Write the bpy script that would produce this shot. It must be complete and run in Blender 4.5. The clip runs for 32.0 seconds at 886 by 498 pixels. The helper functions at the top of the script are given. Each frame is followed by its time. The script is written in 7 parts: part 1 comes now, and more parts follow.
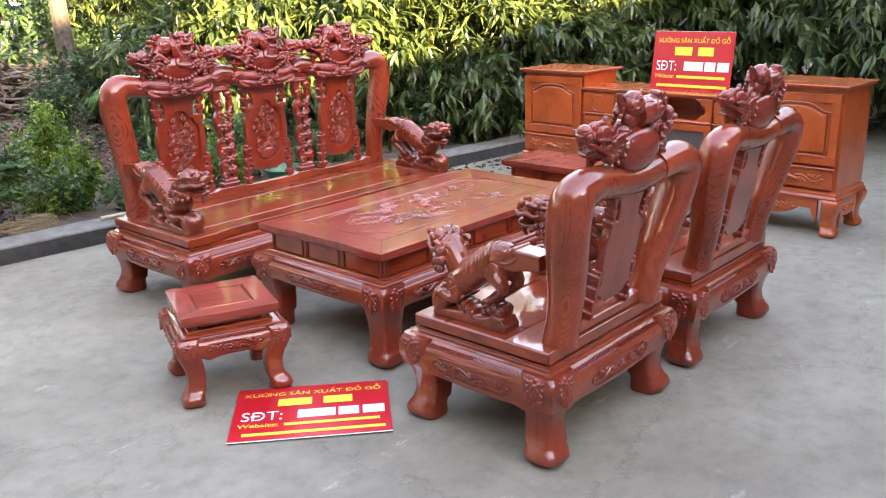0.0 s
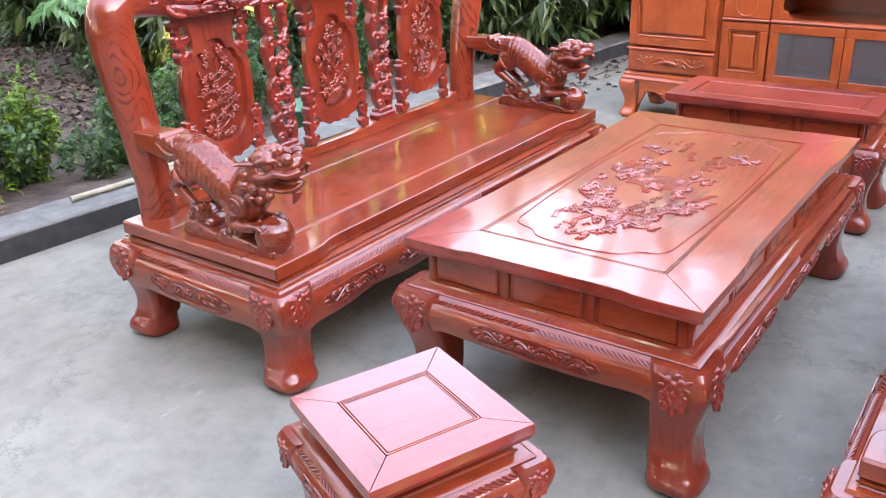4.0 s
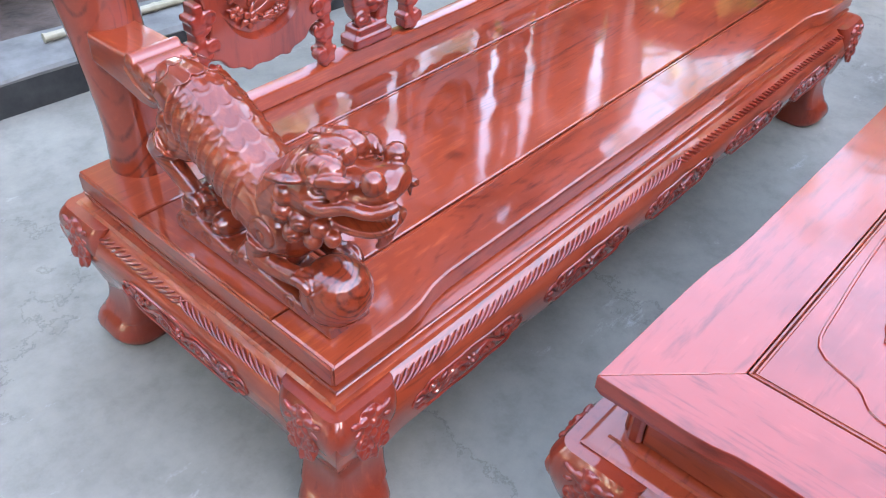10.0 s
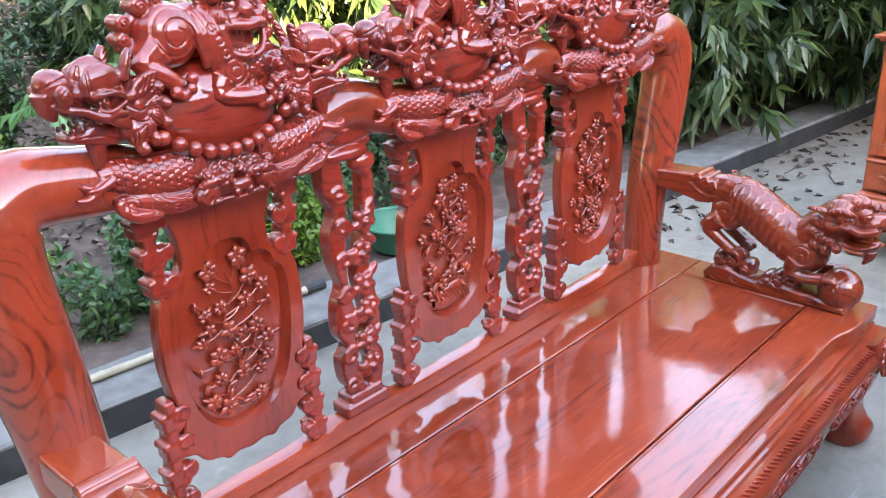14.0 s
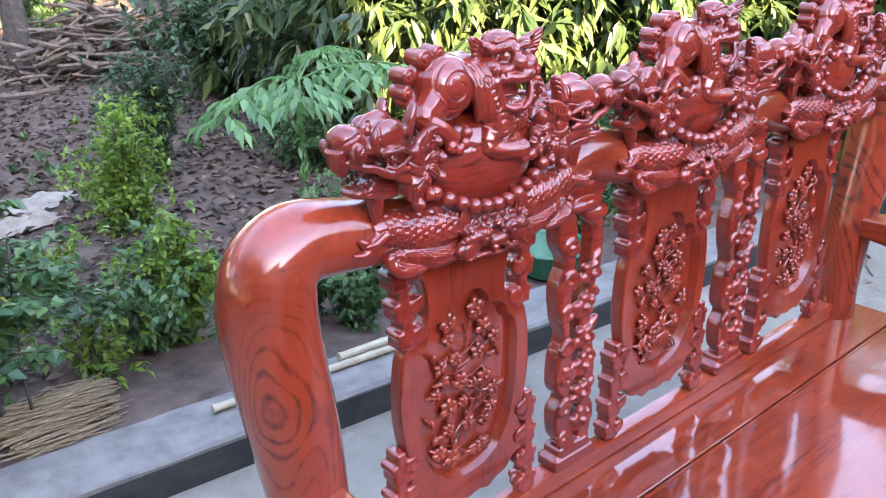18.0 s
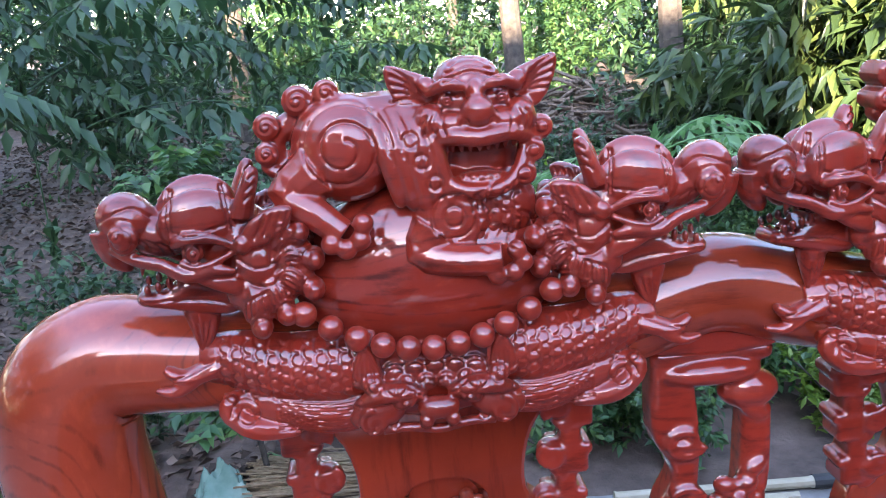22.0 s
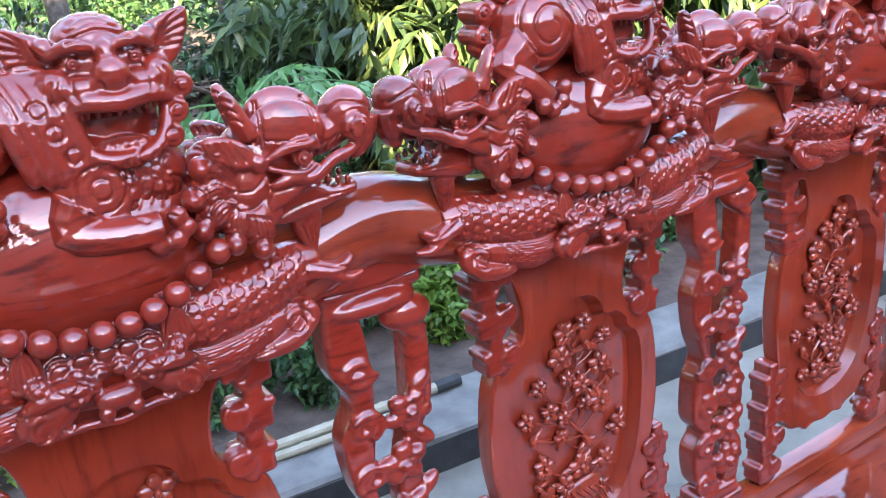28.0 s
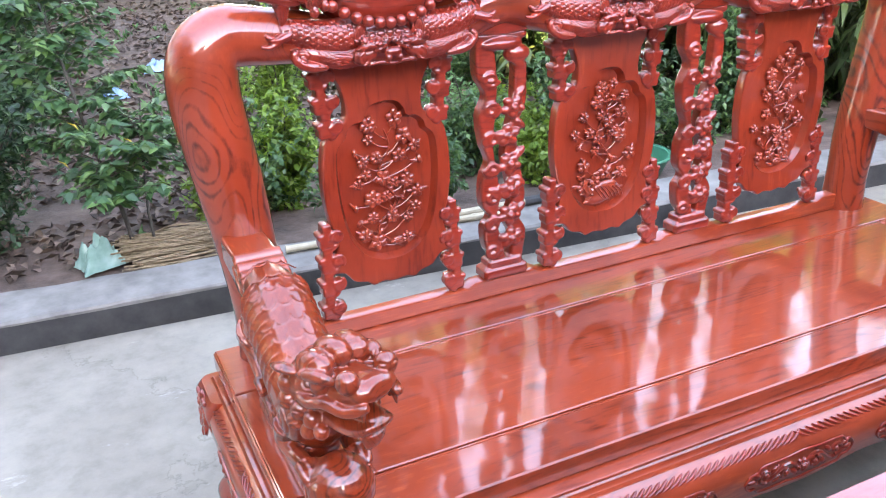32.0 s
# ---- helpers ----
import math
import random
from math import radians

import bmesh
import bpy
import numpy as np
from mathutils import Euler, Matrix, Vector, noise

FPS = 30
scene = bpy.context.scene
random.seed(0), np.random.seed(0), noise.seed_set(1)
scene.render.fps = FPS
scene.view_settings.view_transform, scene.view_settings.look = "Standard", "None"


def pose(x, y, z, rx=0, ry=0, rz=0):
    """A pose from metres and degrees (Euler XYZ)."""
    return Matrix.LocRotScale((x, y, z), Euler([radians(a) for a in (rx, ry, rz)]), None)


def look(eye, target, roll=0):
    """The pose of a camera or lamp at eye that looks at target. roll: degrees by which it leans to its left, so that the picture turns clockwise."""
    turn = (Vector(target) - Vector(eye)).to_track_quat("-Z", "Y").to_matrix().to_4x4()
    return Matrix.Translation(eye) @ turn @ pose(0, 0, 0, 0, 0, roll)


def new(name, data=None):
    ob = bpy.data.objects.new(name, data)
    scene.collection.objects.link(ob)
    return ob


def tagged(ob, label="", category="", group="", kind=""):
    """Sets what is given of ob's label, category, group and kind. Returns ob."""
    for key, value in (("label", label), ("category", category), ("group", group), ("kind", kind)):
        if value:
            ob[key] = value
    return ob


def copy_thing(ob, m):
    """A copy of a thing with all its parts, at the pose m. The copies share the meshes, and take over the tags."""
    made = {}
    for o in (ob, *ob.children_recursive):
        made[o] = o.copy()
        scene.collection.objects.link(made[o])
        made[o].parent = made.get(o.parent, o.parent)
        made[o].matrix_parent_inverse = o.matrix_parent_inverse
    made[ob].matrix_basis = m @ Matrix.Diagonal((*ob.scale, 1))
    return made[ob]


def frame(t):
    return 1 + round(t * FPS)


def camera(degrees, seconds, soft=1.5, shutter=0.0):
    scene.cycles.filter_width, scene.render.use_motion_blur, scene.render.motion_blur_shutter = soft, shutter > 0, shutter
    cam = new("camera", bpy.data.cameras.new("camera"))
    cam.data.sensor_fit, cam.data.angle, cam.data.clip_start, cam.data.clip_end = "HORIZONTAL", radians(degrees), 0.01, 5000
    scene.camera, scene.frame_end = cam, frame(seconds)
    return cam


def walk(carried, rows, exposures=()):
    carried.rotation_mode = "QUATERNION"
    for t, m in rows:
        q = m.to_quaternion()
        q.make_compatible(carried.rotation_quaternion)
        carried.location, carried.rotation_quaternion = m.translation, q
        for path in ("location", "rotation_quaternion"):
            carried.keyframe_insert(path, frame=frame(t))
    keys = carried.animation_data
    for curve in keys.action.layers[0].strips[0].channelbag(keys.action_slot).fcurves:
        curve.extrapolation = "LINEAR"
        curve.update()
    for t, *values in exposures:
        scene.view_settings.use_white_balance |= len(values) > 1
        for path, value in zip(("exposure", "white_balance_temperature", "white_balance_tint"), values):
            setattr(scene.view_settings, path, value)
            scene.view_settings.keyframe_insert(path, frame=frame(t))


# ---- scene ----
cam = camera(55.0, 32.0, soft=1.1)
METRES, EYE, TILT, LEAN, TURN = 8.0, 1.5, 0.0, 0.0, 0.0
PATH = [
    (0, (-2.303, -3.889, 1.662), (-0.886, -2.605, 1.075), -1.6),
    (0.5, (-2.283, -3.713, 1.691), (-0.932, -2.411, 0.999), -1.0),
    (1, (-2.079, -3.481, 1.651), (-0.815, -2.144, 0.868), -2.2),
    (1.5, (-1.906, -3.293, 1.667), (-0.685, -1.947, 0.831), -3.1),
    (2, (-1.894, -3.045, 1.507), (-0.645, -1.751, 0.633), -3.1),
    (2.5, (-1.857, -2.729, 1.443), (-0.574, -1.504, 0.519), -3.2),
    (3, (-1.652, -2.43, 1.44), (-0.334, -1.252, 0.504), -2.9),
    (3.5, (-1.564, -2.167, 1.455), (-0.178, -1.045, 0.548), -2.3),
    (4, (-1.615, -1.86, 1.51), (-0.146, -0.765, 0.708), -2.3),
    (4.5, (-1.609, -1.664, 1.56), (-0.097, -0.554, 0.866), -1.4),
    (6.5, (-1.24, -0.95, 1.662), (0.327, 0.138, 1.063), -2.1),
    (7, (-1.22, -0.946, 1.66), (0.354, 0.124, 1.046), -2.1),
    (7.5, (-1.181, -1.058, 1.628), (0.375, 0.012, 0.969), -2.1),
    (8, (-1.12, -1.222, 1.568), (0.343, -0.112, 0.777), -0.6),
    (8.5, (-1.013, -1.113, 1.514), (0.347, -0.022, 0.535), 0.4),
    (9, (-0.914, -0.849, 1.502), (0.379, 0.163, 0.361), 1.0),
    (9.5, (-0.831, -0.755, 1.479), (0.406, 0.194, 0.226), 1.7),
    (10, (-0.624, -0.764, 1.465), (0.544, 0.227, 0.179), 2.9),
    (10.5, (-0.449, -0.738, 1.456), (0.62, 0.332, 0.147), 4.0),
    (11, (-0.412, -0.689, 1.452), (0.638, 0.409, 0.151), 1.6),
    (11.5, (-0.404, -0.614, 1.462), (0.718, 0.461, 0.202), -0.9),
    (12, (-0.376, -0.573, 1.474), (0.848, 0.488, 0.301), -2.8),
    (12.5, (-0.363, -0.592, 1.504), (0.954, 0.494, 0.463), -3.3),
    (13, (-0.381, -0.586, 1.539), (1.002, 0.547, 0.643), -2.4),
    (13.5, (-0.383, -0.609, 1.552), (1.0, 0.584, 0.738), -2.1),
    (14, (-0.384, -0.644, 1.566), (0.972, 0.62, 0.814), -1.9),
    (14.5, (-0.384, -0.687, 1.567), (0.929, 0.646, 0.861), -1.0),
    (15, (-0.389, -0.724, 1.555), (0.847, 0.68, 0.847), -1.0),
    (15.5, (-0.465, -0.69, 1.542), (0.706, 0.771, 0.841), -2.0),
    (17.5, (-0.61, -0.625, 1.646), (0.578, 0.798, 0.897), 0.0),
    (18, (-0.524, -0.379, 1.646), (0.683, 1.03, 0.901), -0.8),
    (18.5, (-0.45, -0.212, 1.649), (0.791, 1.164, 0.897), -2.3),
    (19, (-0.329, -0.18, 1.629), (0.844, 1.252, 0.87), -3.3),
    (19.5, (-0.085, -0.186, 1.623), (0.811, 1.439, 0.878), -2.7),
    (20, (0.052, -0.208, 1.607), (0.716, 1.528, 0.866), -2.0),
    (20.5, (0.169, -0.204, 1.575), (0.709, 1.584, 0.861), -1.6),
    (21, (0.271, -0.196, 1.51), (0.629, 1.654, 0.839), -2.5),
    (21.5, (0.346, -0.212, 1.5), (0.555, 1.687, 0.907), -3.3),
    (22, (0.383, -0.199, 1.496), (0.504, 1.729, 0.977), -4.6),
    (22.5, (0.397, -0.184, 1.497), (0.487, 1.75, 0.995), -5.4),
    (23, (0.412, -0.189, 1.495), (0.548, 1.741, 0.988), -6.0),
    (23.5, (0.439, -0.199, 1.494), (0.717, 1.714, 0.982), -6.2),
    (24, (0.475, -0.207, 1.49), (0.938, 1.67, 0.978), -6.1),
    (24.5, (0.5, -0.204, 1.488), (1.097, 1.636, 0.979), -5.7),
    (25, (0.518, -0.202, 1.484), (1.207, 1.605, 0.974), -5.3),
    (25.5, (0.526, -0.207, 1.478), (1.282, 1.57, 0.957), -5.4),
    (27.5, (0.469, -0.239, 1.476), (1.413, 1.418, 0.872), -6.1),
    (28, (0.312, -0.181, 1.5), (1.299, 1.413, 0.804), -5.3),
    (28.5, (-0.008, -0.098, 1.451), (1.173, 1.387, 0.82), -5.9),
    (29, (-0.181, -0.045, 1.454), (1.043, 1.368, 0.744), -6.6),
    (29.5, (-0.244, -0.092, 1.446), (0.978, 1.292, 0.677), -6.8),
    (30, (-0.356, -0.325, 1.457), (0.773, 1.122, 0.662), -5.6),
    (30.5, (-0.468, -0.583, 1.485), (0.576, 0.946, 0.729), -4.6),
    (31, (-0.567, -0.799, 1.481), (0.437, 0.755, 0.72), -2.5),
    (31.5, (-0.517, -0.915, 1.517), (0.44, 0.651, 0.723), -2.1),
    (32, (-0.271, -1.137, 1.473), (0.492, 0.526, 0.666), -2.3),
]
EXPOSURE = [(0.0, 4.32, 10600, 29.0), (2.0, 4.42, 10200, 28.0), (4.0, 4.70, 9600, 30.0), (4.5, 4.72, 8800, 24.0), (7.0, 4.51, 7100, 24.0), (9.0, 4.6, 7800, 24.0), (13.0, 4.6, 8700, 24.0), (17.5, 4.40, 7900, 29.0), (19.0, 4.42, 7450, 28.0), (22.0, 4.02, 6900, 26.0), (25.5, 3.99, 6150, 27.0), (28.5, 4.42, 7500, 22.0), (30.0, 4.81, 8300, 27.0), (32.0, 4.82, 8800, 28.0)]
walk(cam, [(t, look(eye, target, roll)) for t, eye, target, roll in PATH], EXPOSURE)

# ---- light ----
SUN_AZ, SUN_EL = -108.0, 19.0   # the sun stands low behind the house; azimuth counted from +x towards +y
world = bpy.data.worlds.new("sky_world")
scene.world = world
world.use_nodes = True
wn = world.node_tree
wn.nodes.clear()
sky = wn.nodes.new("ShaderNodeTexSky")
sky.sky_type, sky.sun_disc = "NISHITA", False
sky.sun_elevation = radians(SUN_EL)
sky.sun_rotation = radians(90 - SUN_AZ)
sky.dust_density, sky.ozone_density = 0.4, 1.6
bg = wn.nodes.new("ShaderNodeBackground")
bg.inputs["Strength"].default_value = 0.15
wo = wn.nodes.new("ShaderNodeOutputWorld")
wn.links.new(sky.outputs[0], bg.inputs[0])
wn.links.new(bg.outputs[0], wo.inputs[0])
sun = new("sun", bpy.data.lights.new("sun", "SUN"))
sun.data.energy, sun.data.angle, sun.data.color = 4.5, radians(0.6), (1.0, 0.84, 0.62)
sd = Vector((math.cos(radians(SUN_AZ)) * math.cos(radians(SUN_EL)), math.sin(radians(SUN_AZ)) * math.cos(radians(SUN_EL)), math.sin(radians(SUN_EL))))
sun.matrix_world = look(sd * 30, (0, 0, 0))

# ---- mesh helpers ----
from mathutils import kdtree



class Mesh:
    """Gathers vertices and faces of one mesh."""

    def __init__(self):
        self.v, self.f = [], []

    def add(self, verts, faces, m=None):
        k = len(self.v)
        self.v += [tuple(m @ Vector(p)) for p in verts] if m is not None else [tuple(p) for p in verts]
        self.f += [tuple(i + k for i in q) for q in faces]
        return self

    def box(self, size, at=(0, 0, 0), b=0.004, m=None):
        """A box with chamfered edges, centred at a place."""
        h = [s / 2 for s in size]
        b = min(b, min(h) * 0.9)
        vs, idx = [], {}
        for sx in (-1, 1):
            for sy in (-1, 1):
                for sz in (-1, 1):
                    for ax in range(3):
                        p = [sx * (h[0] - b), sy * (h[1] - b), sz * (h[2] - b)]
                        p[ax] = (sx, sy, sz)[ax] * h[ax]
                        idx[sx, sy, sz, ax] = len(vs)
                        vs.append((p[0] + at[0], p[1] + at[1], p[2] + at[2]))
        fs = []

        def face(keys, out):
            q = [idx[k] for k in keys]
            a, c, d = (Vector(vs[i]) for i in q[:3])
            if (c - a).cross(d - c).dot(Vector(out)) < 0:
                q.reverse()
            fs.append(tuple(q))
        for ax in range(3):
            o, w = [a for a in range(3) if a != ax]
            for s in (-1, 1):
                ring = []
                for so, sw in ((-1, -1), (1, -1), (1, 1), (-1, 1)):
                    k = [0, 0, 0]
                    k[ax], k[o], k[w] = s, so, sw
                    ring.append((*k, ax))
                n = [0, 0, 0]
                n[ax] = s
                face(ring, n)
            for so in (-1, 1):
                for sw in (-1, 1):
                    k0, k1 = [0, 0, 0], [0, 0, 0]
                    k0[ax], k1[ax] = -1, 1
                    k0[o] = k1[o] = so
                    k0[w] = k1[w] = sw
                    n = [0, 0, 0]
                    n[o], n[w] = so, sw
                    face([(*k0, o), (*k1, o), (*k1, w), (*k0, w)], n)
        for sx in (-1, 1):
            for sy in (-1, 1):
                for sz in (-1, 1):
                    face([(sx, sy, sz, a) for a in range(3)], (sx, sy, sz))
        return self.add(vs, fs, m)

    def ell(self, at, r, rot=None, seg=14, rings=9):
        """An ellipsoid: centre, three radii, a turn in degrees."""
        r = (r, r, r) if isinstance(r, (int, float)) else r
        m = Matrix.Translation(at) @ (Euler([radians(a) for a in rot]).to_matrix().to_4x4() if rot else Matrix.Identity(4))
        vs = [(0, 0, -r[2])]
        for i in range(1, rings):
            a = math.pi * i / rings
            vs += [(r[0] * math.sin(a) * math.cos(2 * math.pi * j / seg), r[1] * math.sin(a) * math.sin(2 * math.pi * j / seg), -r[2] * math.cos(a)) for j in range(seg)]
        vs.append((0, 0, r[2]))
        fs = [(0, 1 + (j + 1) % seg, 1 + j) for j in range(seg)]
        for i in range(rings - 2):
            a, c = 1 + i * seg, 1 + (i + 1) * seg
            fs += [(a + j, a + (j + 1) % seg, c + (j + 1) % seg, c + j) for j in range(seg)]
        t = 1 + (rings - 2) * seg
        fs += [(t + j, t + (j + 1) % seg, len(vs) - 1) for j in range(seg)]
        return self.add(vs, fs, m)

    def tube(self, pts, rad, seg=10, flat=1.0, up=(0, 0, 1), caps=True):
        """A tube through points; rad is one radius or one per point; flat squeezes it across up."""
        P = [Vector(p) for p in pts]
        n = len(P)
        rad = [rad] * n if isinstance(rad, (int, float)) else rad
        vs, fs = [], []
        u = Vector(up)
        for i, p in enumerate(P):
            d = (P[min(i + 1, n - 1)] - P[max(i - 1, 0)]).normalized()
            s = d.cross(u)
            if s.length < 1e-3:
                s = d.cross(Vector((1, 0.2, 0.1)))
            s.normalize()
            w = s.cross(d).normalized()
            u = w
            for j in range(seg):
                a = 2 * math.pi * j / seg
                vs.append(p + s * (rad[i] * math.cos(a)) + w * (rad[i] * flat * math.sin(a)))
        for i in range(n - 1):
            a, c = i * seg, (i + 1) * seg
            fs += [(a + j, a + (j + 1) % seg, c + (j + 1) % seg, c + j) for j in range(seg)]
        if caps:
            fs.append(tuple(range(seg))[::-1])
            fs.append(tuple((n - 1) * seg + j for j in range(seg)))
        return self.add(vs, fs)

    def sweep(self, path, prof, cap_top=True, cap_bot=True, m=None):
        """A closed moulding: a path of (x, y), counter-clockwise, and a profile of (outset, z) from below to the top."""
        n = len(path)
        nor = []
        for i in range(n):
            a, p, c = Vector(path[i - 1]), Vector(path[i]), Vector(path[(i + 1) % n])
            d0, d1 = (p - a).normalized(), (c - p).normalized()
            n0, n1 = Vector((d0.y, -d0.x)), Vector((d1.y, -d1.x))
            k = (n0 + n1)
            nor.append(k / max(0.3, 1 + n0.dot(n1)))
        vs, fs = [], []
        for o, z in prof:
            vs += [(path[i][0] + nor[i].x * o, path[i][1] + nor[i].y * o, z) for i in range(n)]
        for k in range(len(prof) - 1):
            a, c = k * n, (k + 1) * n
            fs += [(a + i, a + (i + 1) % n, c + (i + 1) % n, c + i) for i in range(n)]
        if cap_bot:
            fs.append(tuple(range(n))[::-1])
        if cap_top:
            fs.append(tuple((len(prof) - 1) * n + i for i in range(n)))
        return self.add(vs, fs, m)

    def slab(self, outline, t, b=0.004, hole=None, m=None, floor=0.0):
        """An outline in x and z, extruded to both sides of y = 0 by t / 2, with rounded edges; hole: an outline sunk into the front (-y) by floor."""
        n = len(outline)
        area = sum(outline[i - 1][0] * outline[i][1] - outline[i][0] * outline[i - 1][1] for i in range(n))
        pts = list(outline) if area > 0 else list(outline)[::-1]

        def inset(o, d):
            k, out = len(o), []
            for i in range(k):
                a, p, c = Vector(o[i - 1]), Vector(o[i]), Vector(o[(i + 1) % k])
                d0, d1 = (p - a), (c - p)
                d0 = d0.normalized() if d0.length else d1.normalized()
                d1 = d1.normalized() if d1.length else d0
                q = Vector((-d0.y - d1.y, d0.x + d1.x))
                q = q / max(0.5, 1 + d0.dot(d1))
                out.append((p.x + q.x * d, p.y + q.y * d))
            return out
        ins = inset(pts, b)
        rings = [(ins, -t / 2), (inset(pts, b * 0.3), -t / 2 + b * 0.3), (pts, -t / 2 + b), (pts, t / 2 - b), (ins, t / 2)]
        vs, fs = [], []
        for ring, y in rings:
            vs += [(x, y, z) for x, z in ring]
        for k in range(len(rings) - 1):
            a, c = k * n, (k + 1) * n
            fs += [(a + i, a + (i + 1) % n, c + (i + 1) % n, c + i) for i in range(n)]
        from mathutils.geometry import tessellate_polygon as tess
        back = tess([[Vector((x, z, 0)) for x, z in ins]])

        def oriented(tri, flat, up):
            a, c, d = (Vector(flat[i]) for i in tri)
            s = (c - a).x * (d - a).y - (c - a).y * (d - a).x
            return tri if (s > 0) == up else (tri[0], tri[2], tri[1])
        fs += [tuple(4 * n + i for i in oriented(q, ins, False)) for q in back]
        if hole is None:
            fs += [oriented(q, ins, True) for q in back]
        else:
            k = len(hole)
            ha = sum(hole[i - 1][0] * hole[i][1] - hole[i][0] * hole[i - 1][1] for i in range(k))
            hl = list(hole) if ha > 0 else list(hole)[::-1]
            flat = ins + hl
            h0 = len(vs)
            vs += [(x, -t / 2, z) for x, z in hl]
            low = inset(hl, floor * 0.5)
            vs += [(x, -t / 2 + floor, z) for x, z in low]
            for q in tess([[Vector((x, z, 0)) for x, z in ins], [Vector((x, z, 0)) for x, z in hl]]):
                q = oriented(q, flat, True)
                fs.append(tuple(i if i < n else h0 + i - n for i in q))
            fs += [(h0 + i, h0 + (i + 1) % k, h0 + k + (i + 1) % k, h0 + k + i) for i in range(k)]
            fs += [tuple(h0 + k + i for i in oriented(q, low, True)) for q in tess([[Vector((x, z, 0)) for x, z in low]])]
        return self.add(vs, fs, m)

    def loft(self, rings, caps=True, m=None):
        n = len(rings[0])
        vs = [p for r in rings for p in r]
        fs = []
        for k in range(len(rings) - 1):
            a, c = k * n, (k + 1) * n
            fs += [(a + i, a + (i + 1) % n, c + (i + 1) % n, c + i) for i in range(n)]
        if caps:
            fs += [tuple(range(n))[::-1], tuple((len(rings) - 1) * n + i for i in range(n))]
        return self.add(vs, fs, m)

    def join(self, other, m=None):
        return self.add(other.v, other.f, m)

    def mirrored(self, ax=0):
        o = Mesh()
        o.v = [tuple(-c if k == ax else c for k, c in enumerate(p)) for p in self.v]
        o.f = [q[::-1] for q in self.f]
        return o

    def data(self, name, mat, sharp=40):
        me = bpy.data.meshes.new(name)
        me.from_pydata(self.v, [], self.f)
        me.polygons.foreach_set("use_smooth", [True] * len(me.polygons))
        if sharp:
            me.set_sharp_from_angle(angle=radians(sharp))
        me.materials.append(mat)
        me.update()
        return me


def part(name, shape, mat, parent, label="", at=None, sharp=32):
    """One mesh object under a thing or a part."""
    me = shape if isinstance(shape, bpy.types.Mesh) else shape.data(name, mat, sharp)
    ob = new(name, me)
    ob.parent = parent
    if at is not None:
        ob.matrix_basis = at
    return tagged(ob, label)


def thing(name, label, category, at=None, group="", kind=""):
    ob = new(name)
    ob.empty_display_size = 0.1
    if at is not None:
        ob.matrix_basis = at
    return tagged(ob, label, category, group, kind)


def solid(name, shape, mat, label, category="", kind="", group="", at=None, sharp=40):
    ob = new(name, shape.data(name, mat, sharp))
    if at is not None:
        ob.matrix_basis = at
    return tagged(ob, label, category, group, kind)


def carved(shape, name, mat, voxel=0.004, smooth=3, cuts=(), depth=0.0022, wide=0.0021, lift=None, plane=(0, 2)):
    """Melts the overlapping lumps of a shape into one carved surface; cuts: lines engraved into it, drawn in a plane; lift: a relief laid over it."""
    tmp = bpy.data.objects.new("tmp", shape.data("tmp", mat, 0))
    scene.collection.objects.link(tmp)
    r = tmp.modifiers.new("r", "REMESH")
    r.mode, r.voxel_size, r.use_smooth_shade = "VOXEL", voxel, True
    if smooth:
        s = tmp.modifiers.new("s", "SMOOTH")
        s.factor, s.iterations = 0.5, smooth
    me = bpy.data.meshes.new_from_object(tmp.evaluated_get(bpy.context.evaluated_depsgraph_get()))
    me.name = name
    bpy.data.objects.remove(tmp)
    if cuts or lift:
        side = 3 - plane[0] - plane[1]
        pts = []
        for line in cuts:
            for (a, b), (c, d) in zip(line, line[1:]):
                n = max(1, int(math.hypot(c - a, d - b) / 0.0008))
                pts += [(a + (c - a) * k / n, b + (d - b) * k / n) for k in range(n)]
        tree = kdtree.KDTree(max(1, len(pts)))
        for k, (a, b) in enumerate(pts):
            tree.insert((a, b, 0), k)
        tree.balance()
        nv = len(me.vertices)
        co, no = np.empty(nv * 3, np.float32), np.empty(nv * 3, np.float32)
        me.vertices.foreach_get("co", co)
        me.vertex_normals.foreach_get("vector", no)
        co, no = co.reshape(-1, 3), no.reshape(-1, 3)
        face = np.clip((np.abs(no[:, side]) - 0.15) * 2.5, 0, 1)
        hs = np.zeros(nv, np.float32)
        for i in np.nonzero(face > 0)[0]:
            a, b = float(co[i, plane[0]]), float(co[i, plane[1]])
            if pts:
                d = tree.find((a, b, 0))[2]
                if d < wide * 2.5:
                    hs[i] = -depth * math.exp(-(d / wide) ** 2)
            if lift:
                hs[i] += lift(a, b)
        me.vertices.foreach_set("co", (co + no * (hs * face)[:, None]).ravel())
        me.update()
    me.polygons.foreach_set("use_smooth", [True] * len(me.polygons))
    if not me.materials:
        me.materials.append(mat)
    return me


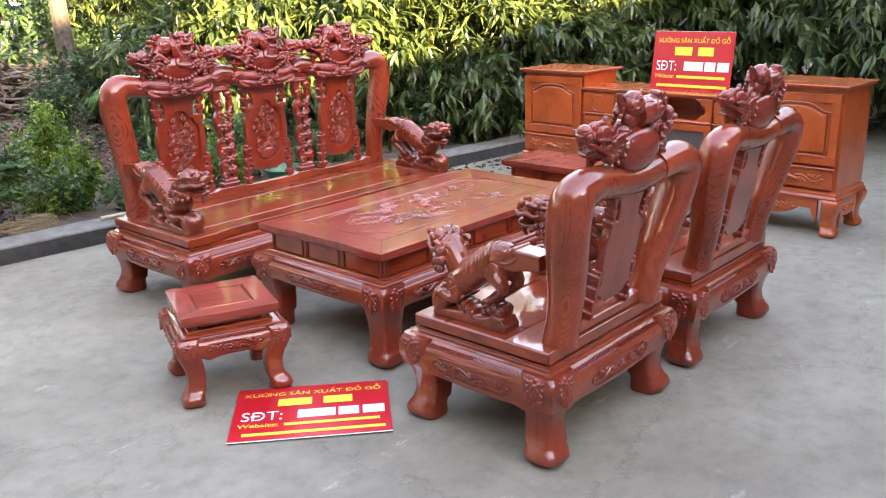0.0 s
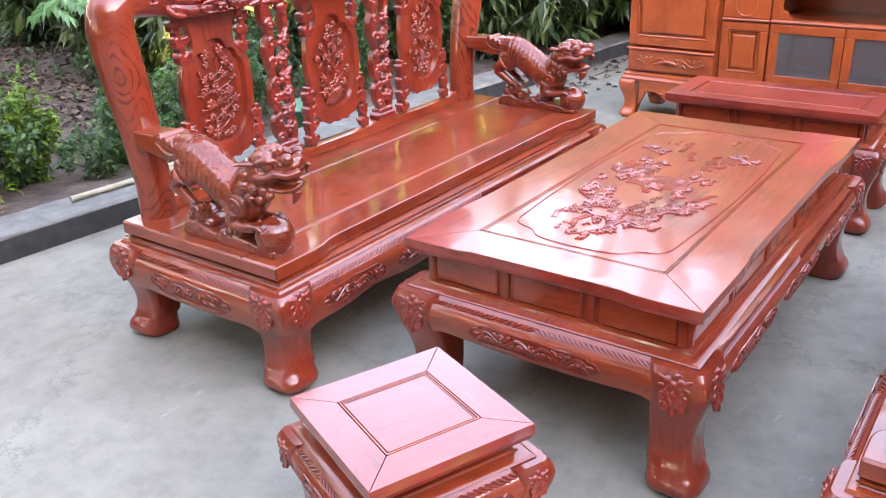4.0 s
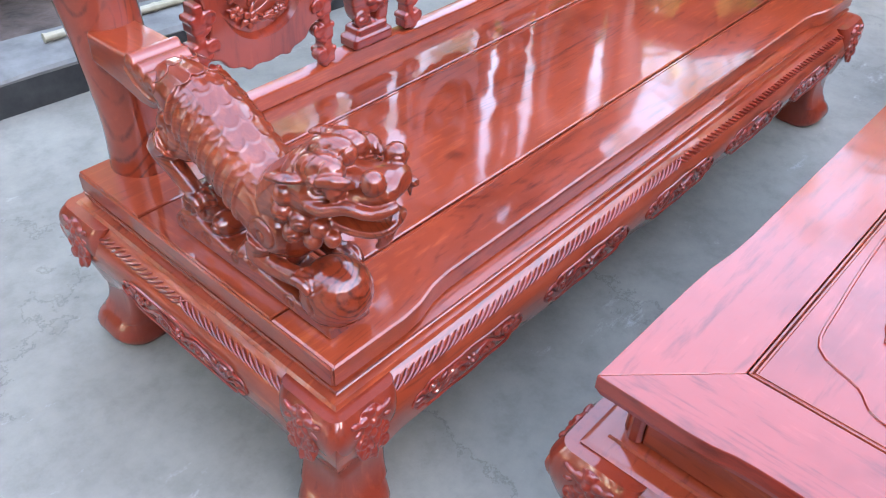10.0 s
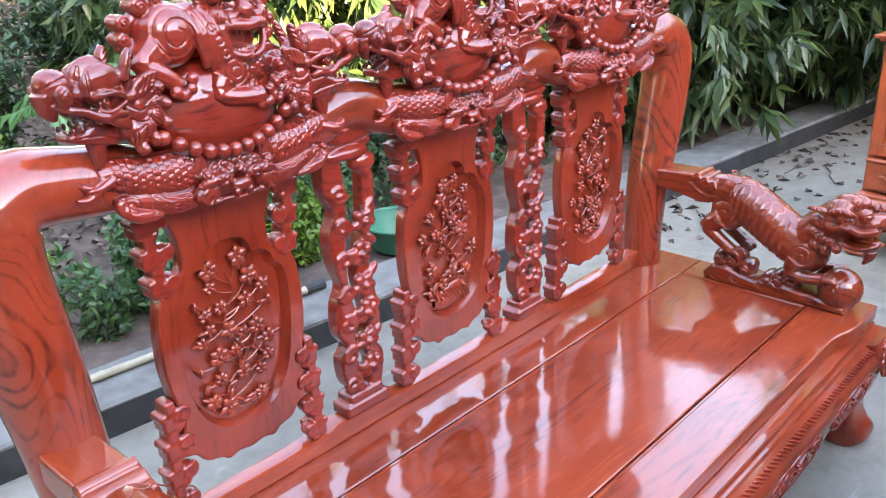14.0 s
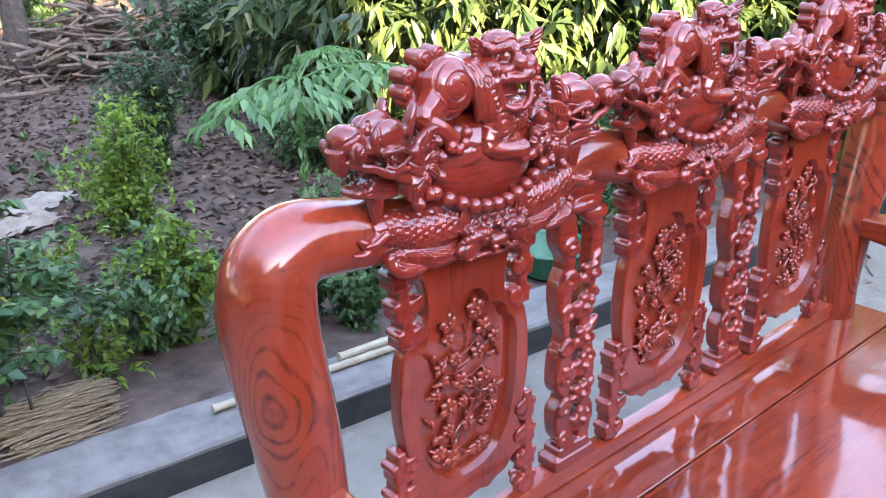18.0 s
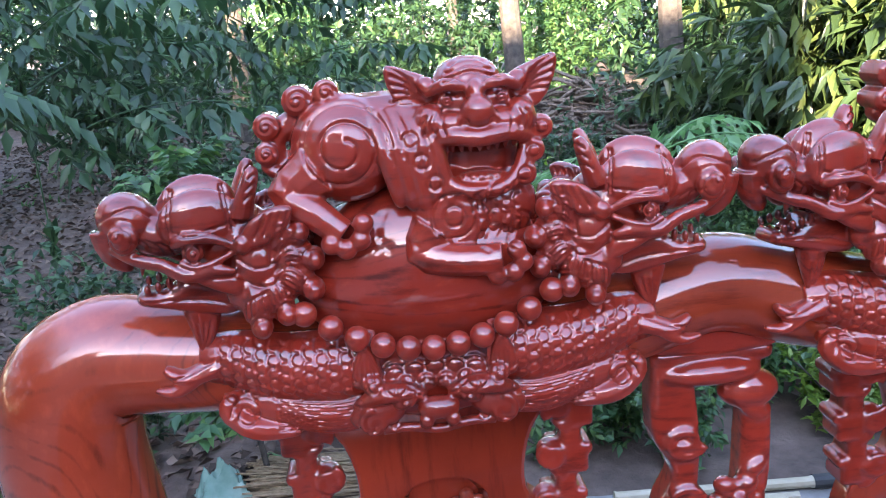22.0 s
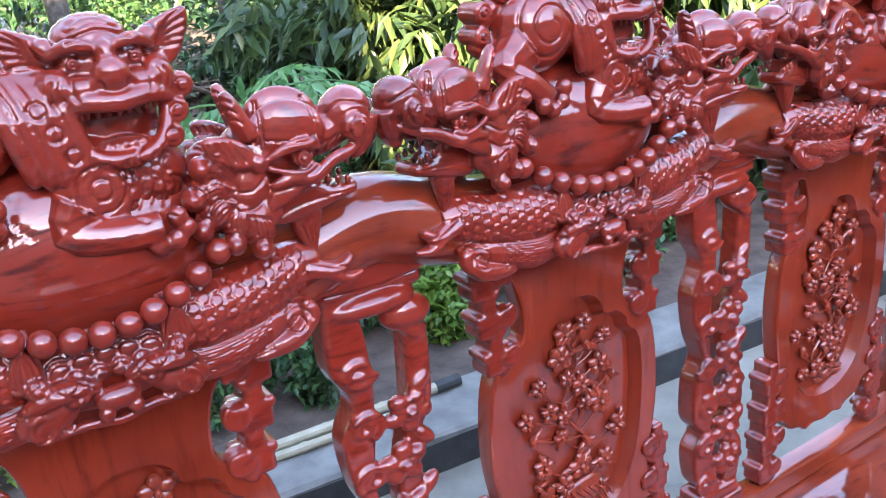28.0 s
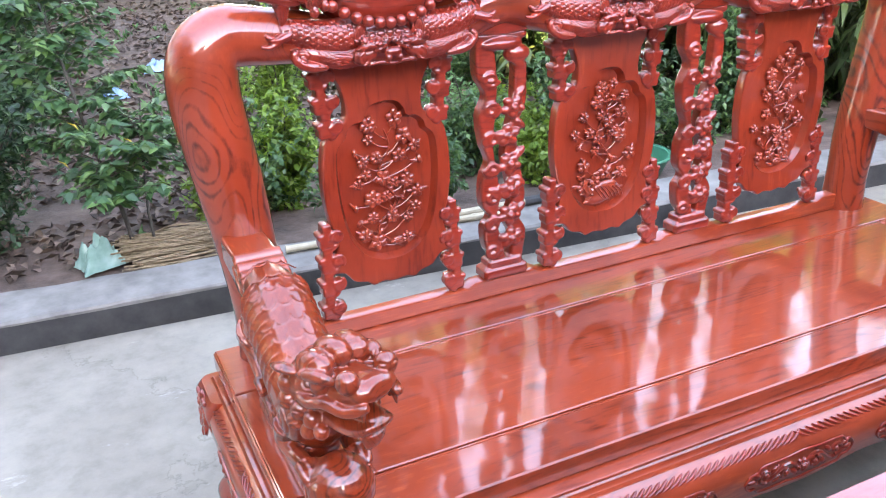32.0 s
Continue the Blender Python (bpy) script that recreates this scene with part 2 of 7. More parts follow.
def curve(pts, n=8, closed=False):
    """Points on a smooth line through the given ones (Catmull-Rom), in 2D or 3D."""
    P = [Vector((*p, 0) if len(p) == 2 else p) for p in pts]
    flat = len(pts[0]) == 2
    k, out = len(P), []
    for i in range(k if closed else k - 1):
        if closed:
            a, b, c, d = P[i - 1], P[i], P[(i + 1) % k], P[(i + 2) % k]
        else:
            a, b, c, d = P[max(i - 1, 0)], P[i], P[i + 1], P[min(i + 2, k - 1)]
        for j in range(n):
            t = j / n
            q = 0.5 * ((2 * b) + (c - a) * t + (2 * a - 5 * b + 4 * c - d) * t * t + (3 * b - a - 3 * c + d) * t ** 3)
            out.append((q.x, q.y) if flat else (q.x, q.y, q.z))
    if not closed:
        out.append((P[-1].x, P[-1].y) if flat else tuple(P[-1]))
    return out


def spiral(at, r0, r1, turns, n=26, start=0.0, hand=1, dy=0.0):
    """A flat spiral in x and z round a place."""
    out = []
    for i in range(n + 1):
        t = i / n
        a = start + hand * 2 * math.pi * turns * t
        r = r0 + (r1 - r0) * t
        out.append((at[0] + r * math.cos(a), at[1] + dy * t, at[2] + r * math.sin(a)))
    return out

# ---- materials ----
def nodes_of(name):
    m = bpy.data.materials.new(name)
    m.use_nodes = True
    nt = m.node_tree
    b = nt.nodes["Principled BSDF"]

    def N(kind, **kw):
        n = nt.nodes.new(kind)
        for k, v in kw.items():
            if k in n.inputs:
                n.inputs[k].default_value = v
        return n
    return m, nt, b, N


def ramp(nt, stops):
    r = nt.nodes.new("ShaderNodeValToRGB")
    e = r.color_ramp.elements
    while len(e) < len(stops):
        e.new(0.5)
    for el, (p, c) in zip(e, stops):
        el.position, el.color = p, (*c, 1) if len(c) == 3 else c
    return r


def wood(name, axis, dark=(0.105, 0.0105, 0.0042), mid=(0.235, 0.030, 0.0098), light=(0.35, 0.058, 0.0185), rough=0.075, figure=1.0, tight=1.0, contrast=0.36, contour=9.0, lines=0.5, knots=0.0, long=7.0, grain=9.0):
    """Varnished red hardwood with its grain along one axis; contour: how closely the growth rings follow one another; lines: their strength."""
    m, nt, b, N = nodes_of(name)
    L = nt.links.new

    def calc(op, a, c=None):
        n = N("ShaderNodeMath")
        n.operation = op
        for k, v in enumerate((a, c)):
            if v is None:
                continue
            if isinstance(v, (int, float)):
                n.inputs[k].default_value = v
            else:
                L(v, n.inputs[k])
        return n.outputs[0]
    co, mp, info, ad = N("ShaderNodeTexCoord"), N("ShaderNodeMapping"), N("ShaderNodeObjectInfo"), N("ShaderNodeVectorMath")
    sc = {"x": (7.0 / long, 7, 7), "y": (7, 7.0 / long, 7), "z": (7, 7, 7.0 / long)}[axis]
    mp.inputs["Scale"].default_value = [v * tight for v in sc]
    L(co.outputs["Object"], ad.inputs[0])
    L(calc("MULTIPLY", info.outputs["Random"], 7.3), ad.inputs[1])
    L(ad.outputs[0], mp.inputs["Vector"])
    # growth rings: level lines of a slow noise
    slow = N("ShaderNodeTexNoise", Scale=0.42 * figure, Detail=1.6, Roughness=0.45, Distortion=0.35)
    L(mp.outputs[0], slow.inputs["Vector"])
    wave = calc("SINE", calc("MULTIPLY", slow.outputs["Fac"], contour * 6.283))
    ring_ = calc("POWER", calc("ADD", calc("MULTIPLY", wave, 0.5), 0.5), 3.0)
    fine = N("ShaderNodeTexNoise", Scale=grain, Detail=6.0, Roughness=0.66)
    L(mp.outputs[0], fine.inputs["Vector"])
    body = calc("ADD", calc("MULTIPLY", slow.outputs["Fac"], contrast), calc("MULTIPLY", fine.outputs["Fac"], 1 - contrast))
    body = calc("SUBTRACT", body, calc("MULTIPLY", ring_, 0.22 * lines))
    rp = ramp(nt, [(0.28, dark), (0.44, mid), (0.54, mid), (0.70, light)])
    L(body, rp.inputs[0])
    blot = N("ShaderNodeTexNoise", Scale=3.4, Detail=4.0, Roughness=0.6)
    L(ad.outputs[0], blot.inputs["Vector"])
    br = ramp(nt, [(0.28, (0.66, 0.60, 0.58)), (0.5, (1, 1, 1)), (0.72, (1.16, 1.20, 1.18))])
    L(blot.outputs["Fac"], br.inputs[0])
    mx = N("ShaderNodeMix")
    mx.data_type, mx.blend_type = "RGBA", "MULTIPLY"
    mx.inputs[0].default_value = 1.0
    L(rp.outputs[0], mx.inputs[6])
    L(br.outputs[0], mx.inputs[7])
    out = mx.outputs[2]
    if knots:
        vo = N("ShaderNodeTexVoronoi", Scale=3.2, Randomness=1.0)
        wv0 = N("ShaderNodeMix")
        wv0.data_type, wv0.blend_type = "RGBA", "ADD"
        wv0.inputs[0].default_value = 0.08
        L(ad.outputs[0], wv0.inputs[6])
        L(blot.outputs["Color"], wv0.inputs[7])
        L(wv0.outputs[2], vo.inputs["Vector"])
        kr = ramp(nt, [(0.03, (0.35, 0.27, 0.25)), (0.085, (1, 1, 1))])
        L(vo.outputs["Distance"], kr.inputs[0])
        mk = N("ShaderNodeMix")
        mk.data_type, mk.blend_type = "RGBA", "MULTIPLY"
        mk.inputs[0].default_value = knots
        L(out, mk.inputs[6])
        L(kr.outputs[0], mk.inputs[7])
        out = mk.outputs[2]
    L(out, b.inputs["Base Color"])
    b.inputs["Roughness"].default_value = 0.4
    b.inputs["Specular IOR Level"].default_value = 0.08
    b.inputs["Coat Weight"].default_value = 1.0
    rr = N("ShaderNodeMapRange")
    rr.inputs["To Min"].default_value, rr.inputs["To Max"].default_value = rough * 0.6, rough * 1.5
    L(blot.outputs["Fac"], rr.inputs["Value"])
    L(rr.outputs[0], b.inputs["Coat Roughness"])
    b.inputs["Coat IOR"].default_value = 1.6
    bp = N("ShaderNodeBump", Strength=0.06, Distance=0.002)
    L(fine.outputs["Fac"], bp.inputs["Height"])
    wv = N("ShaderNodeTexNoise", Scale=14.0, Detail=1.0)
    L(co.outputs["Object"], wv.inputs["Vector"])
    b2 = N("ShaderNodeBump", Strength=0.06, Distance=0.01)
    L(wv.outputs["Fac"], b2.inputs["Height"])
    L(b2.outputs[0], b.inputs["Coat Normal"])
    L(bp.outputs[0], b.inputs["Normal"])
    return m


def plain(name, a, c, rough=0.6, scale=20.0, bump=0.1, dist=0.003, detail=4.0, rand=0.0):
    """A surface of two mixed tones with fine relief."""
    m, nt, b, N = nodes_of(name)
    L = nt.links.new
    co = N("ShaderNodeTexCoord")
    no = N("ShaderNodeTexNoise", Scale=scale, Detail=detail, Roughness=0.6)
    L(co.outputs["Object"], no.inputs["Vector"])
    r = ramp(nt, [(0.3, a), (0.7, c)])
    L(no.outputs["Fac"], r.inputs[0])
    L(r.outputs[0], b.inputs["Base Color"])
    b.inputs["Roughness"].default_value = rough
    if bump:
        bp = N("ShaderNodeBump", Strength=bump, Distance=dist)
        L(no.outputs["Fac"], bp.inputs["Height"])
        L(bp.outputs[0], b.inputs["Normal"])
    return m


def leafy(name, a, c, d, gloss=0.4, trans=0.35):
    """Leaves: a tone for each one, some light passing through."""
    m, nt, b, N = nodes_of(name)
    L = nt.links.new
    geo = N("ShaderNodeNewGeometry")
    r = ramp(nt, [(0.0, a), (0.55, c), (1.0, d)])
    L(geo.outputs["Random Per Island"], r.inputs[0])
    L(r.outputs[0], b.inputs["Base Color"])
    b.inputs["Roughness"].default_value = gloss
    tr = N("ShaderNodeBsdfTranslucent")
    hs = N("ShaderNodeHueSaturation", Saturation=1.1, Value=1.5)
    L(r.outputs[0], hs.inputs["Color"])
    L(hs.outputs[0], tr.inputs["Color"])
    ms = N("ShaderNodeMixShader")
    ms.inputs[0].default_value = trans
    L(b.outputs[0], ms.inputs[1])
    L(tr.outputs[0], ms.inputs[2])
    L(ms.outputs[0], nt.nodes["Material Output"].inputs["Surface"])
    return m


WX, WY, WZ = wood("rosewood_along", "x", mid=(0.250, 0.0330, 0.0120), light=(0.37, 0.062, 0.020), figure=2.0, lines=0.34, contour=30, knots=0.8), wood("rosewood_across", "y", mid=(0.250, 0.0330, 0.0120), light=(0.37, 0.062, 0.020), figure=2.0, lines=0.34, contour=30), wood("rosewood_upright", "z", dark=(0.120, 0.0120, 0.0055), mid=(0.215, 0.0240, 0.0100), light=(0.29, 0.040, 0.0150), figure=1.6, lines=0.2, contour=22)
WPOST = wood("rosewood_figured", "z", dark=(0.075, 0.0090, 0.0050), mid=(0.245, 0.0300, 0.0115), light=(0.34, 0.050, 0.018), figure=1.8, tight=0.8, contrast=0.62, contour=40.0, lines=0.60, rough=0.10, long=2.4)
WCARVE = wood("rosewood_carved", "x", dark=(0.095, 0.0085, 0.0048), mid=(0.220, 0.0195, 0.0100), light=(0.31, 0.036, 0.0160), rough=0.05, figure=2.2, lines=0.42, contour=22, long=4.0, grain=12.0)
WBEAST = wood("rosewood_beast", "y", dark=(0.075, 0.0095, 0.0042), mid=(0.215, 0.0270, 0.0092), light=(0.33, 0.052, 0.0170), rough=0.06, figure=2.0, contrast=0.55, lines=0.6, contour=34, long=3.0, grain=12.0)
WFLOWER = wood("rosewood_flower", "z", dark=(0.085, 0.0090, 0.0045), mid=(0.225, 0.0260, 0.0105), light=(0.32, 0.045, 0.0165), rough=0.17, figure=2.0, lines=0.2, contour=22, long=4.0)
WDOME = wood("rosewood_dome", "x", dark=(0.080, 0.0075, 0.0042), mid=(0.215, 0.0195, 0.0098), light=(0.31, 0.036, 0.0145), rough=0.08, figure=1.6, contrast=0.3, contour=30, lines=0.5, long=4.0)
WTOP = wood("rosewood_tabletop", "x", dark=(0.13, 0.0140, 0.0080), mid=(0.270, 0.031, 0.0185), light=(0.37, 0.052, 0.0310), rough=0.09, figure=1.6, lines=0.28, contour=22)
WTOPY = wood("rosewood_tabletop_across", "y", dark=(0.13, 0.0140, 0.0080), mid=(0.270, 0.031, 0.0185), light=(0.37, 0.052, 0.0310), rough=0.09, figure=1.6, lines=0.28, contour=22)
WCAB = wood("padauk_cabinet", "z", contrast=0.3, dark=(0.33, 0.050, 0.014), mid=(0.43, 0.072, 0.020), light=(0.52, 0.108, 0.032), rough=0.16, figure=1.6, lines=0.25, contour=16)
WCABX = wood("padauk_cabinet_along", "x", contrast=0.3, dark=(0.33, 0.050, 0.014), mid=(0.43, 0.072, 0.020), light=(0.52, 0.108, 0.032), rough=0.16, figure=1.6, lines=0.25, contour=16)

# cabinet's place and size
CAB_L, CAB_ZT, CAB_ZM = 2.62, 1.000, 0.880
CAB_AT = pose(3.575, 0.455, 0, 0, 0, -93)
SIGN2_AT = pose(3.72, -0.97, 1.085, -8, 0, -90)

# ---- carved seats: bench and armchairs ----
LEG_LINE = ((0.0, 0.42, 0.84), (0.03, 0.72, 0.98), (0.08, 0.98, 1.08), (0.15, 0.84, 1.03), (0.25, 0.34, 0.88), (0.40, 0.20, 0.85), (0.56, 0.42, 0.92), (0.70, 0.80, 1.02), (0.83, 1.08, 1.10), (0.93, 1.08, 1.10), (1.0, 0.80, 1.04))


def leg_mesh(h, s=0.1, swell=0.05, hand=(-1, -1)):
    """A bowed leg at a corner of a stand: knee swung out, slim shin, rounded paw; the stand's corner is at the origin, hand points outwards."""
    rings = []
    outs = curve([(h * p[0], swell * p[1]) for p in LEG_LINE], 4)
    wide = curve([(h * p[0], s * p[2]) for p in LEG_LINE], 4)
    for (z, o), (_, w) in zip(outs, wide):
        a = w / 2
        cx, cy = hand[0] * (o - a), hand[1] * (o - a)
        round_ = a * (0.62 if z < h * 0.2 else 0.34)
        ring = []
        for qx, qy in ((1, 1), (-1, 1), (-1, -1), (1, -1)):
            for k in range(5):
                t = math.pi / 2 * k / 4 + math.atan2(qy, qx) - math.pi / 4
                ring.append((cx + qx * (a - round_) + round_ * math.cos(t), cy + qy * (a - round_) + round_ * math.sin(t), z))
        rings.append(ring)
    return Mesh().loft(rings)


APRON_LINE = ((0.0, 0.12), (0.10, 0.46), (0.22, 0.80), (0.36, 0.98), (0.52, 1.03), (0.72, 0.96), (0.88, 0.84), (1.0, 0.74))


def apron_out(u, swell):
    """How far a swelling apron stands out at a share u of its height, from the top."""
    for (a, p), (b, q) in zip(APRON_LINE, APRON_LINE[1:]):
        if u <= b:
            return swell * (p + (q - p) * (u - a) / (b - a))
    return swell * APRON_LINE[-1][1]


def apron_mesh(w, h, swell, lobes, t=0.02):
    """A swelling apron with a scalloped lower edge, along x from -w / 2 to w / 2, front at -y, z from 0 down; its ends are mitred."""
    n, m = max(24, lobes * 20), 14
    vs, fs = [], []

    def low(x):
        u = (x / w + 0.5) * lobes
        z = -h + 0.016 * (0.5 + 0.5 * math.cos(2 * math.pi * u)) ** 1.5
        e = w / 2 - abs(x)
        return z - 0.020 * max(0.0, 1 - abs(e - 0.10) / 0.07) ** 2
    for i in range(n + 1):
        x = (i / n - 0.5) * w
        for side in (0, 1):
            for k in range(m + 1):
                u = k / m
                o = apron_out(u, swell) - side * t
                vs.append((x * (w + 2 * o) / w, -o, low(x) * u))
    r = 2 * (m + 1)
    for i in range(n):
        a, c = i * r, (i + 1) * r
        for k in range(m):
            fs.append((a + k, a + k + 1, c + k + 1, c + k))
            fs.append((a + m + 1 + k, c + m + 1 + k, c + m + 2 + k, a + m + 2 + k))
        fs.append((a + m, a + 2 * m + 1, c + 2 * m + 1, c + m))
        fs.append((a, c, c + m + 1, a + m + 1))
    return Mesh().add(vs, fs)


def cartouche(width, h):
    """The raised border round a scroll carving, in x and z."""
    a, b = width / 2, h / 2
    pts = [(-a, 0), (-a + 0.012, b * 0.55), (-a + 0.03, b * 0.62), (-a + 0.045, b), (-a * 0.3, b), (0, b * 1.12), (a * 0.3, b), (a - 0.045, b), (a - 0.03, b * 0.62), (a - 0.012, b * 0.55), (a, 0)]
    pts += [(x, -z) for x, z in pts[-2:0:-1]]
    o = curve(pts, 4, True)
    return Mesh().tube([(x, 0, z) for x, z in o + o[:1]], 0.0030, 6)


def bowed_stand(root, x0, x1, y0, y1, top, h, leg_s, swell, counts, mats, rope=0.011):
    """Four bowed legs and four swelling aprons with scroll carvings under a rectangle; top: the aprons' upper edge."""
    wx, wy = mats
    for cx, hx in ((x0, -1), (x1, 1)):
        for cy, hy in ((y0, -1), (y1, 1)):
            lg = part("leg", shared(KIT, ("leg", top, leg_s, swell, hx, hy), lambda: leg_mesh(top - 0.004, leg_s, swell, (hx, hy)).data("leg", WZ)), WZ, root, at=pose(cx, cy, 0))
            q = leg_s / 0.10 * 0.036
            cv = shared(KIT, ("corner", round(q, 4)), lambda: carved_corner(q))
            zc, off, ins = top * 0.87, swell * 1.09, leg_s * 0.56 - swell
            part("leg_carving", cv, WCARVE, lg, at=pose(-hx * ins, hy * off, zc, -5, 0, 0 if hy < 0 else 180))
            part("leg_carving", cv, WCARVE, lg, at=pose(hx * off, -hy * ins, zc, -5, 0, -90 if hx < 0 else 90))
    W, D = x1 - x0, y1 - y0
    for nm, w, n, cx, cy, rz in (("front_skirt", W, counts[0], (x0 + x1) / 2, y0, 0), ("back_skirt", W, counts[0], (x0 + x1) / 2, y1, 180), ("side_skirt", D, counts[1], x0, (y0 + y1) / 2, -90), ("side_skirt", D, counts[1], x1, (y0 + y1) / 2, 90)):
        sk = part(nm, apron_mesh(w, h, swell, n), wx, root, at=pose(cx, cy, top, 0, 0, rz))
        room = (w - 2 * (leg_s - swell)) / n
        ww, hh = min(room * 0.80, 0.40), h * 0.46
        for k in range(n):
            at = pose((k + 0.5 - n / 2) * room, -apron_out(0.6, swell) - 0.001, -h * 0.585, 5)
            part("scroll_carving", shared(KIT, ("scroll", round(ww, 3), round(hh, 3)), lambda: scroll_relief(ww * 0.90, hh, r=0.0058).data("scroll_carving", WCARVE)), WCARVE, sk, at=at)
            part("scroll_border", shared(KIT, ("border", round(ww, 3), round(hh, 3)), lambda: cartouche(ww, hh * 1.02).data("scroll_border", WCARVE)), WCARVE, sk, at=at)
        part("rope_carving", rope_relief(w + swell * 0.7, rope, rope * 1.7, 0.62 if rz % 180 == 0 else 0.5), WCARVE, sk, at=pose(0, -apron_out(0.17, swell) - 0.001, -h * 0.15, -38))


def scroll_relief(width, h, y=0.0, r=0.0042):
    """Leafy scroll carving on a skirt, centred, in x and z."""
    s = Mesh()
    w = width / 2
    n = max(2, round(w / (h * 1.15)))
    for sg in (-1, 1):
        wave = lambda t: h * 0.24 * math.sin(t * n * math.pi)
        m = 12 * n
        s.tube([(sg * w * (0.08 + 0.86 * k / m), y, wave(k / m)) for k in range(m + 1)], [r * (1.0 - 0.45 * k / m) for k in range(m + 1)], 7)
        for k in range(n):
            t = (k + 0.5) / n
            x, up = sg * w * (0.08 + 0.86 * t), 1 if math.sin(t * n * math.pi) < 0 else -1
            s.tube(spiral((x, y, up * h * 0.10), h * 0.25, h * 0.05, 1.35, 18, start=-up * 1.57, hand=sg * up), [r * (0.95 - 0.02 * i) for i in range(19)], 7)
            s.ell((x, y - 0.001, up * h * 0.10), (r * 1.4, r * 1.2, r * 1.4), None, 8, 6)
            for a in (-1, 1):
                s.ell((x + a * h * 0.36, y, up * h * 0.20), (r * 2.6, r * 1.0, r * 1.25), (0, -a * up * 42, 0), 8, 5)
        s.ell((sg * w * 0.97, y, 0), (r * 2.4, r, r * 1.3), None, 8, 5)
    for k in range(6):
        a = k * math.pi / 3
        s.ell((h * 0.15 * math.cos(a), y, h * 0.15 * math.sin(a)), (h * 0.12, r * 1.2, h * 0.075), (0, -math.degrees(a), 0), 8, 5)
    s.ell((0, y - r * 0.6, 0), (h * 0.08, r * 1.4, h * 0.08), None, 8, 5)
    return s


def rope_relief(length, size=0.011, pitch=0.022, height=1.0):
    """A row of long slanted ridges that overlap like a rope's strands, centred along x."""
    s = Mesh()
    n = max(2, int(length / pitch))
    for k in range(n):
        x = (k + 0.5 - n / 2) * length / n
        sg = 1 if x < 0 else -1
        s.tube(curve([(x - sg * pitch * 1.15, 0.002, -size), (x - sg * pitch * 0.2, -0.0015 * height, -size * 0.4), (x + sg * pitch * 0.6, -0.0015 * height, size * 0.5), (x + sg * pitch * 1.0, 0.002, size)], 2), [q * height for q in (0.001, 0.0036, 0.0052, 0.0054, 0.0048, 0.0032, 0.001)], 6)
    return s


def cabinet_apron(w, h):
    """An apron board whose lower edge dips into carved shells and rises in ogees between them; x centred, z from -h to 0."""
    n = max(24, int(w / 0.012))
    low = []
    for i in range(n + 1):
        x = w / 2 - w * i / n
        e = w / 2 - abs(x)
        spots = (-0.365 * w, 0.0, 0.365 * w) if w > 1 else (0.0,)
        dip = max(max(0.0, 1 - ((x - q) / 0.20) ** 2) for q in spots) ** 0.7
        low.append((x, -h * (0.52 + 0.48 * dip) - 0.10 * max(0.0, 1 - e / 0.05)))
    return Mesh().slab([(-w / 2, 0), (w / 2, 0)] + low, 0.026, 0.004)


def carved_corner(s=0.05):
    """A beast-mask of leaves and curls for a leg's knee, in x and z."""
    m = Mesh()
    for k in range(5):
        a = k * 1.2566 + 0.3
        m.ell((s * 0.32 * math.cos(a), 0, s * 0.30 + s * 0.32 * math.sin(a)), (s * 0.26, 0.006, s * 0.19), (0, -math.degrees(a), 0), 8, 6)
    m.ell((0, -0.003, s * 0.30), (s * 0.16, 0.008, s * 0.16), None, 8, 6)
    for sg in (-1, 1):
        m.tube(spiral((sg * s * 0.50, 0, -s * 0.45), s * 0.30, s * 0.06, 1.4, 14, start=1.57, hand=sg), 0.0042, 6)
        m.tube(spiral((sg * s * 0.42, 0, -s * 1.05), s * 0.24, s * 0.05, 1.4, 14, start=1.57, hand=-sg), 0.0036, 6)
        m.ell((sg * s * 0.16, 0, -s * 0.70), (s * 0.11, 0.006, s * 0.34), (0, 18 * sg, 0), 8, 6)
        m.ell((sg * s * 0.68, 0, s * 0.50), (s * 0.28, 0.006, s * 0.13), (0, -30 * sg, 0), 8, 6)
        m.ell((sg * s * 0.66, 0, s * 0.10), (s * 0.22, 0.006, s * 0.12), (0, 20 * sg, 0), 8, 6)
    m.ell((0, 0, -s * 1.30), (s * 0.12, 0.005, s * 0.30), None, 8, 6)
    m.ell((0, -0.001, -s * 0.30), (s * 0.14, 0.006, s * 0.2), None, 8, 6)
    m.ell((0, 0.005, -s * 0.35), (s * 0.80, 0.0058, s * 1.25), None, 16, 8)
    return carved(m, "leg_carving", WCARVE, 0.0024, 0)


def shared(store, key, make):
    if key not in store:
        store[key] = make()
    return store[key]


KIT = {}


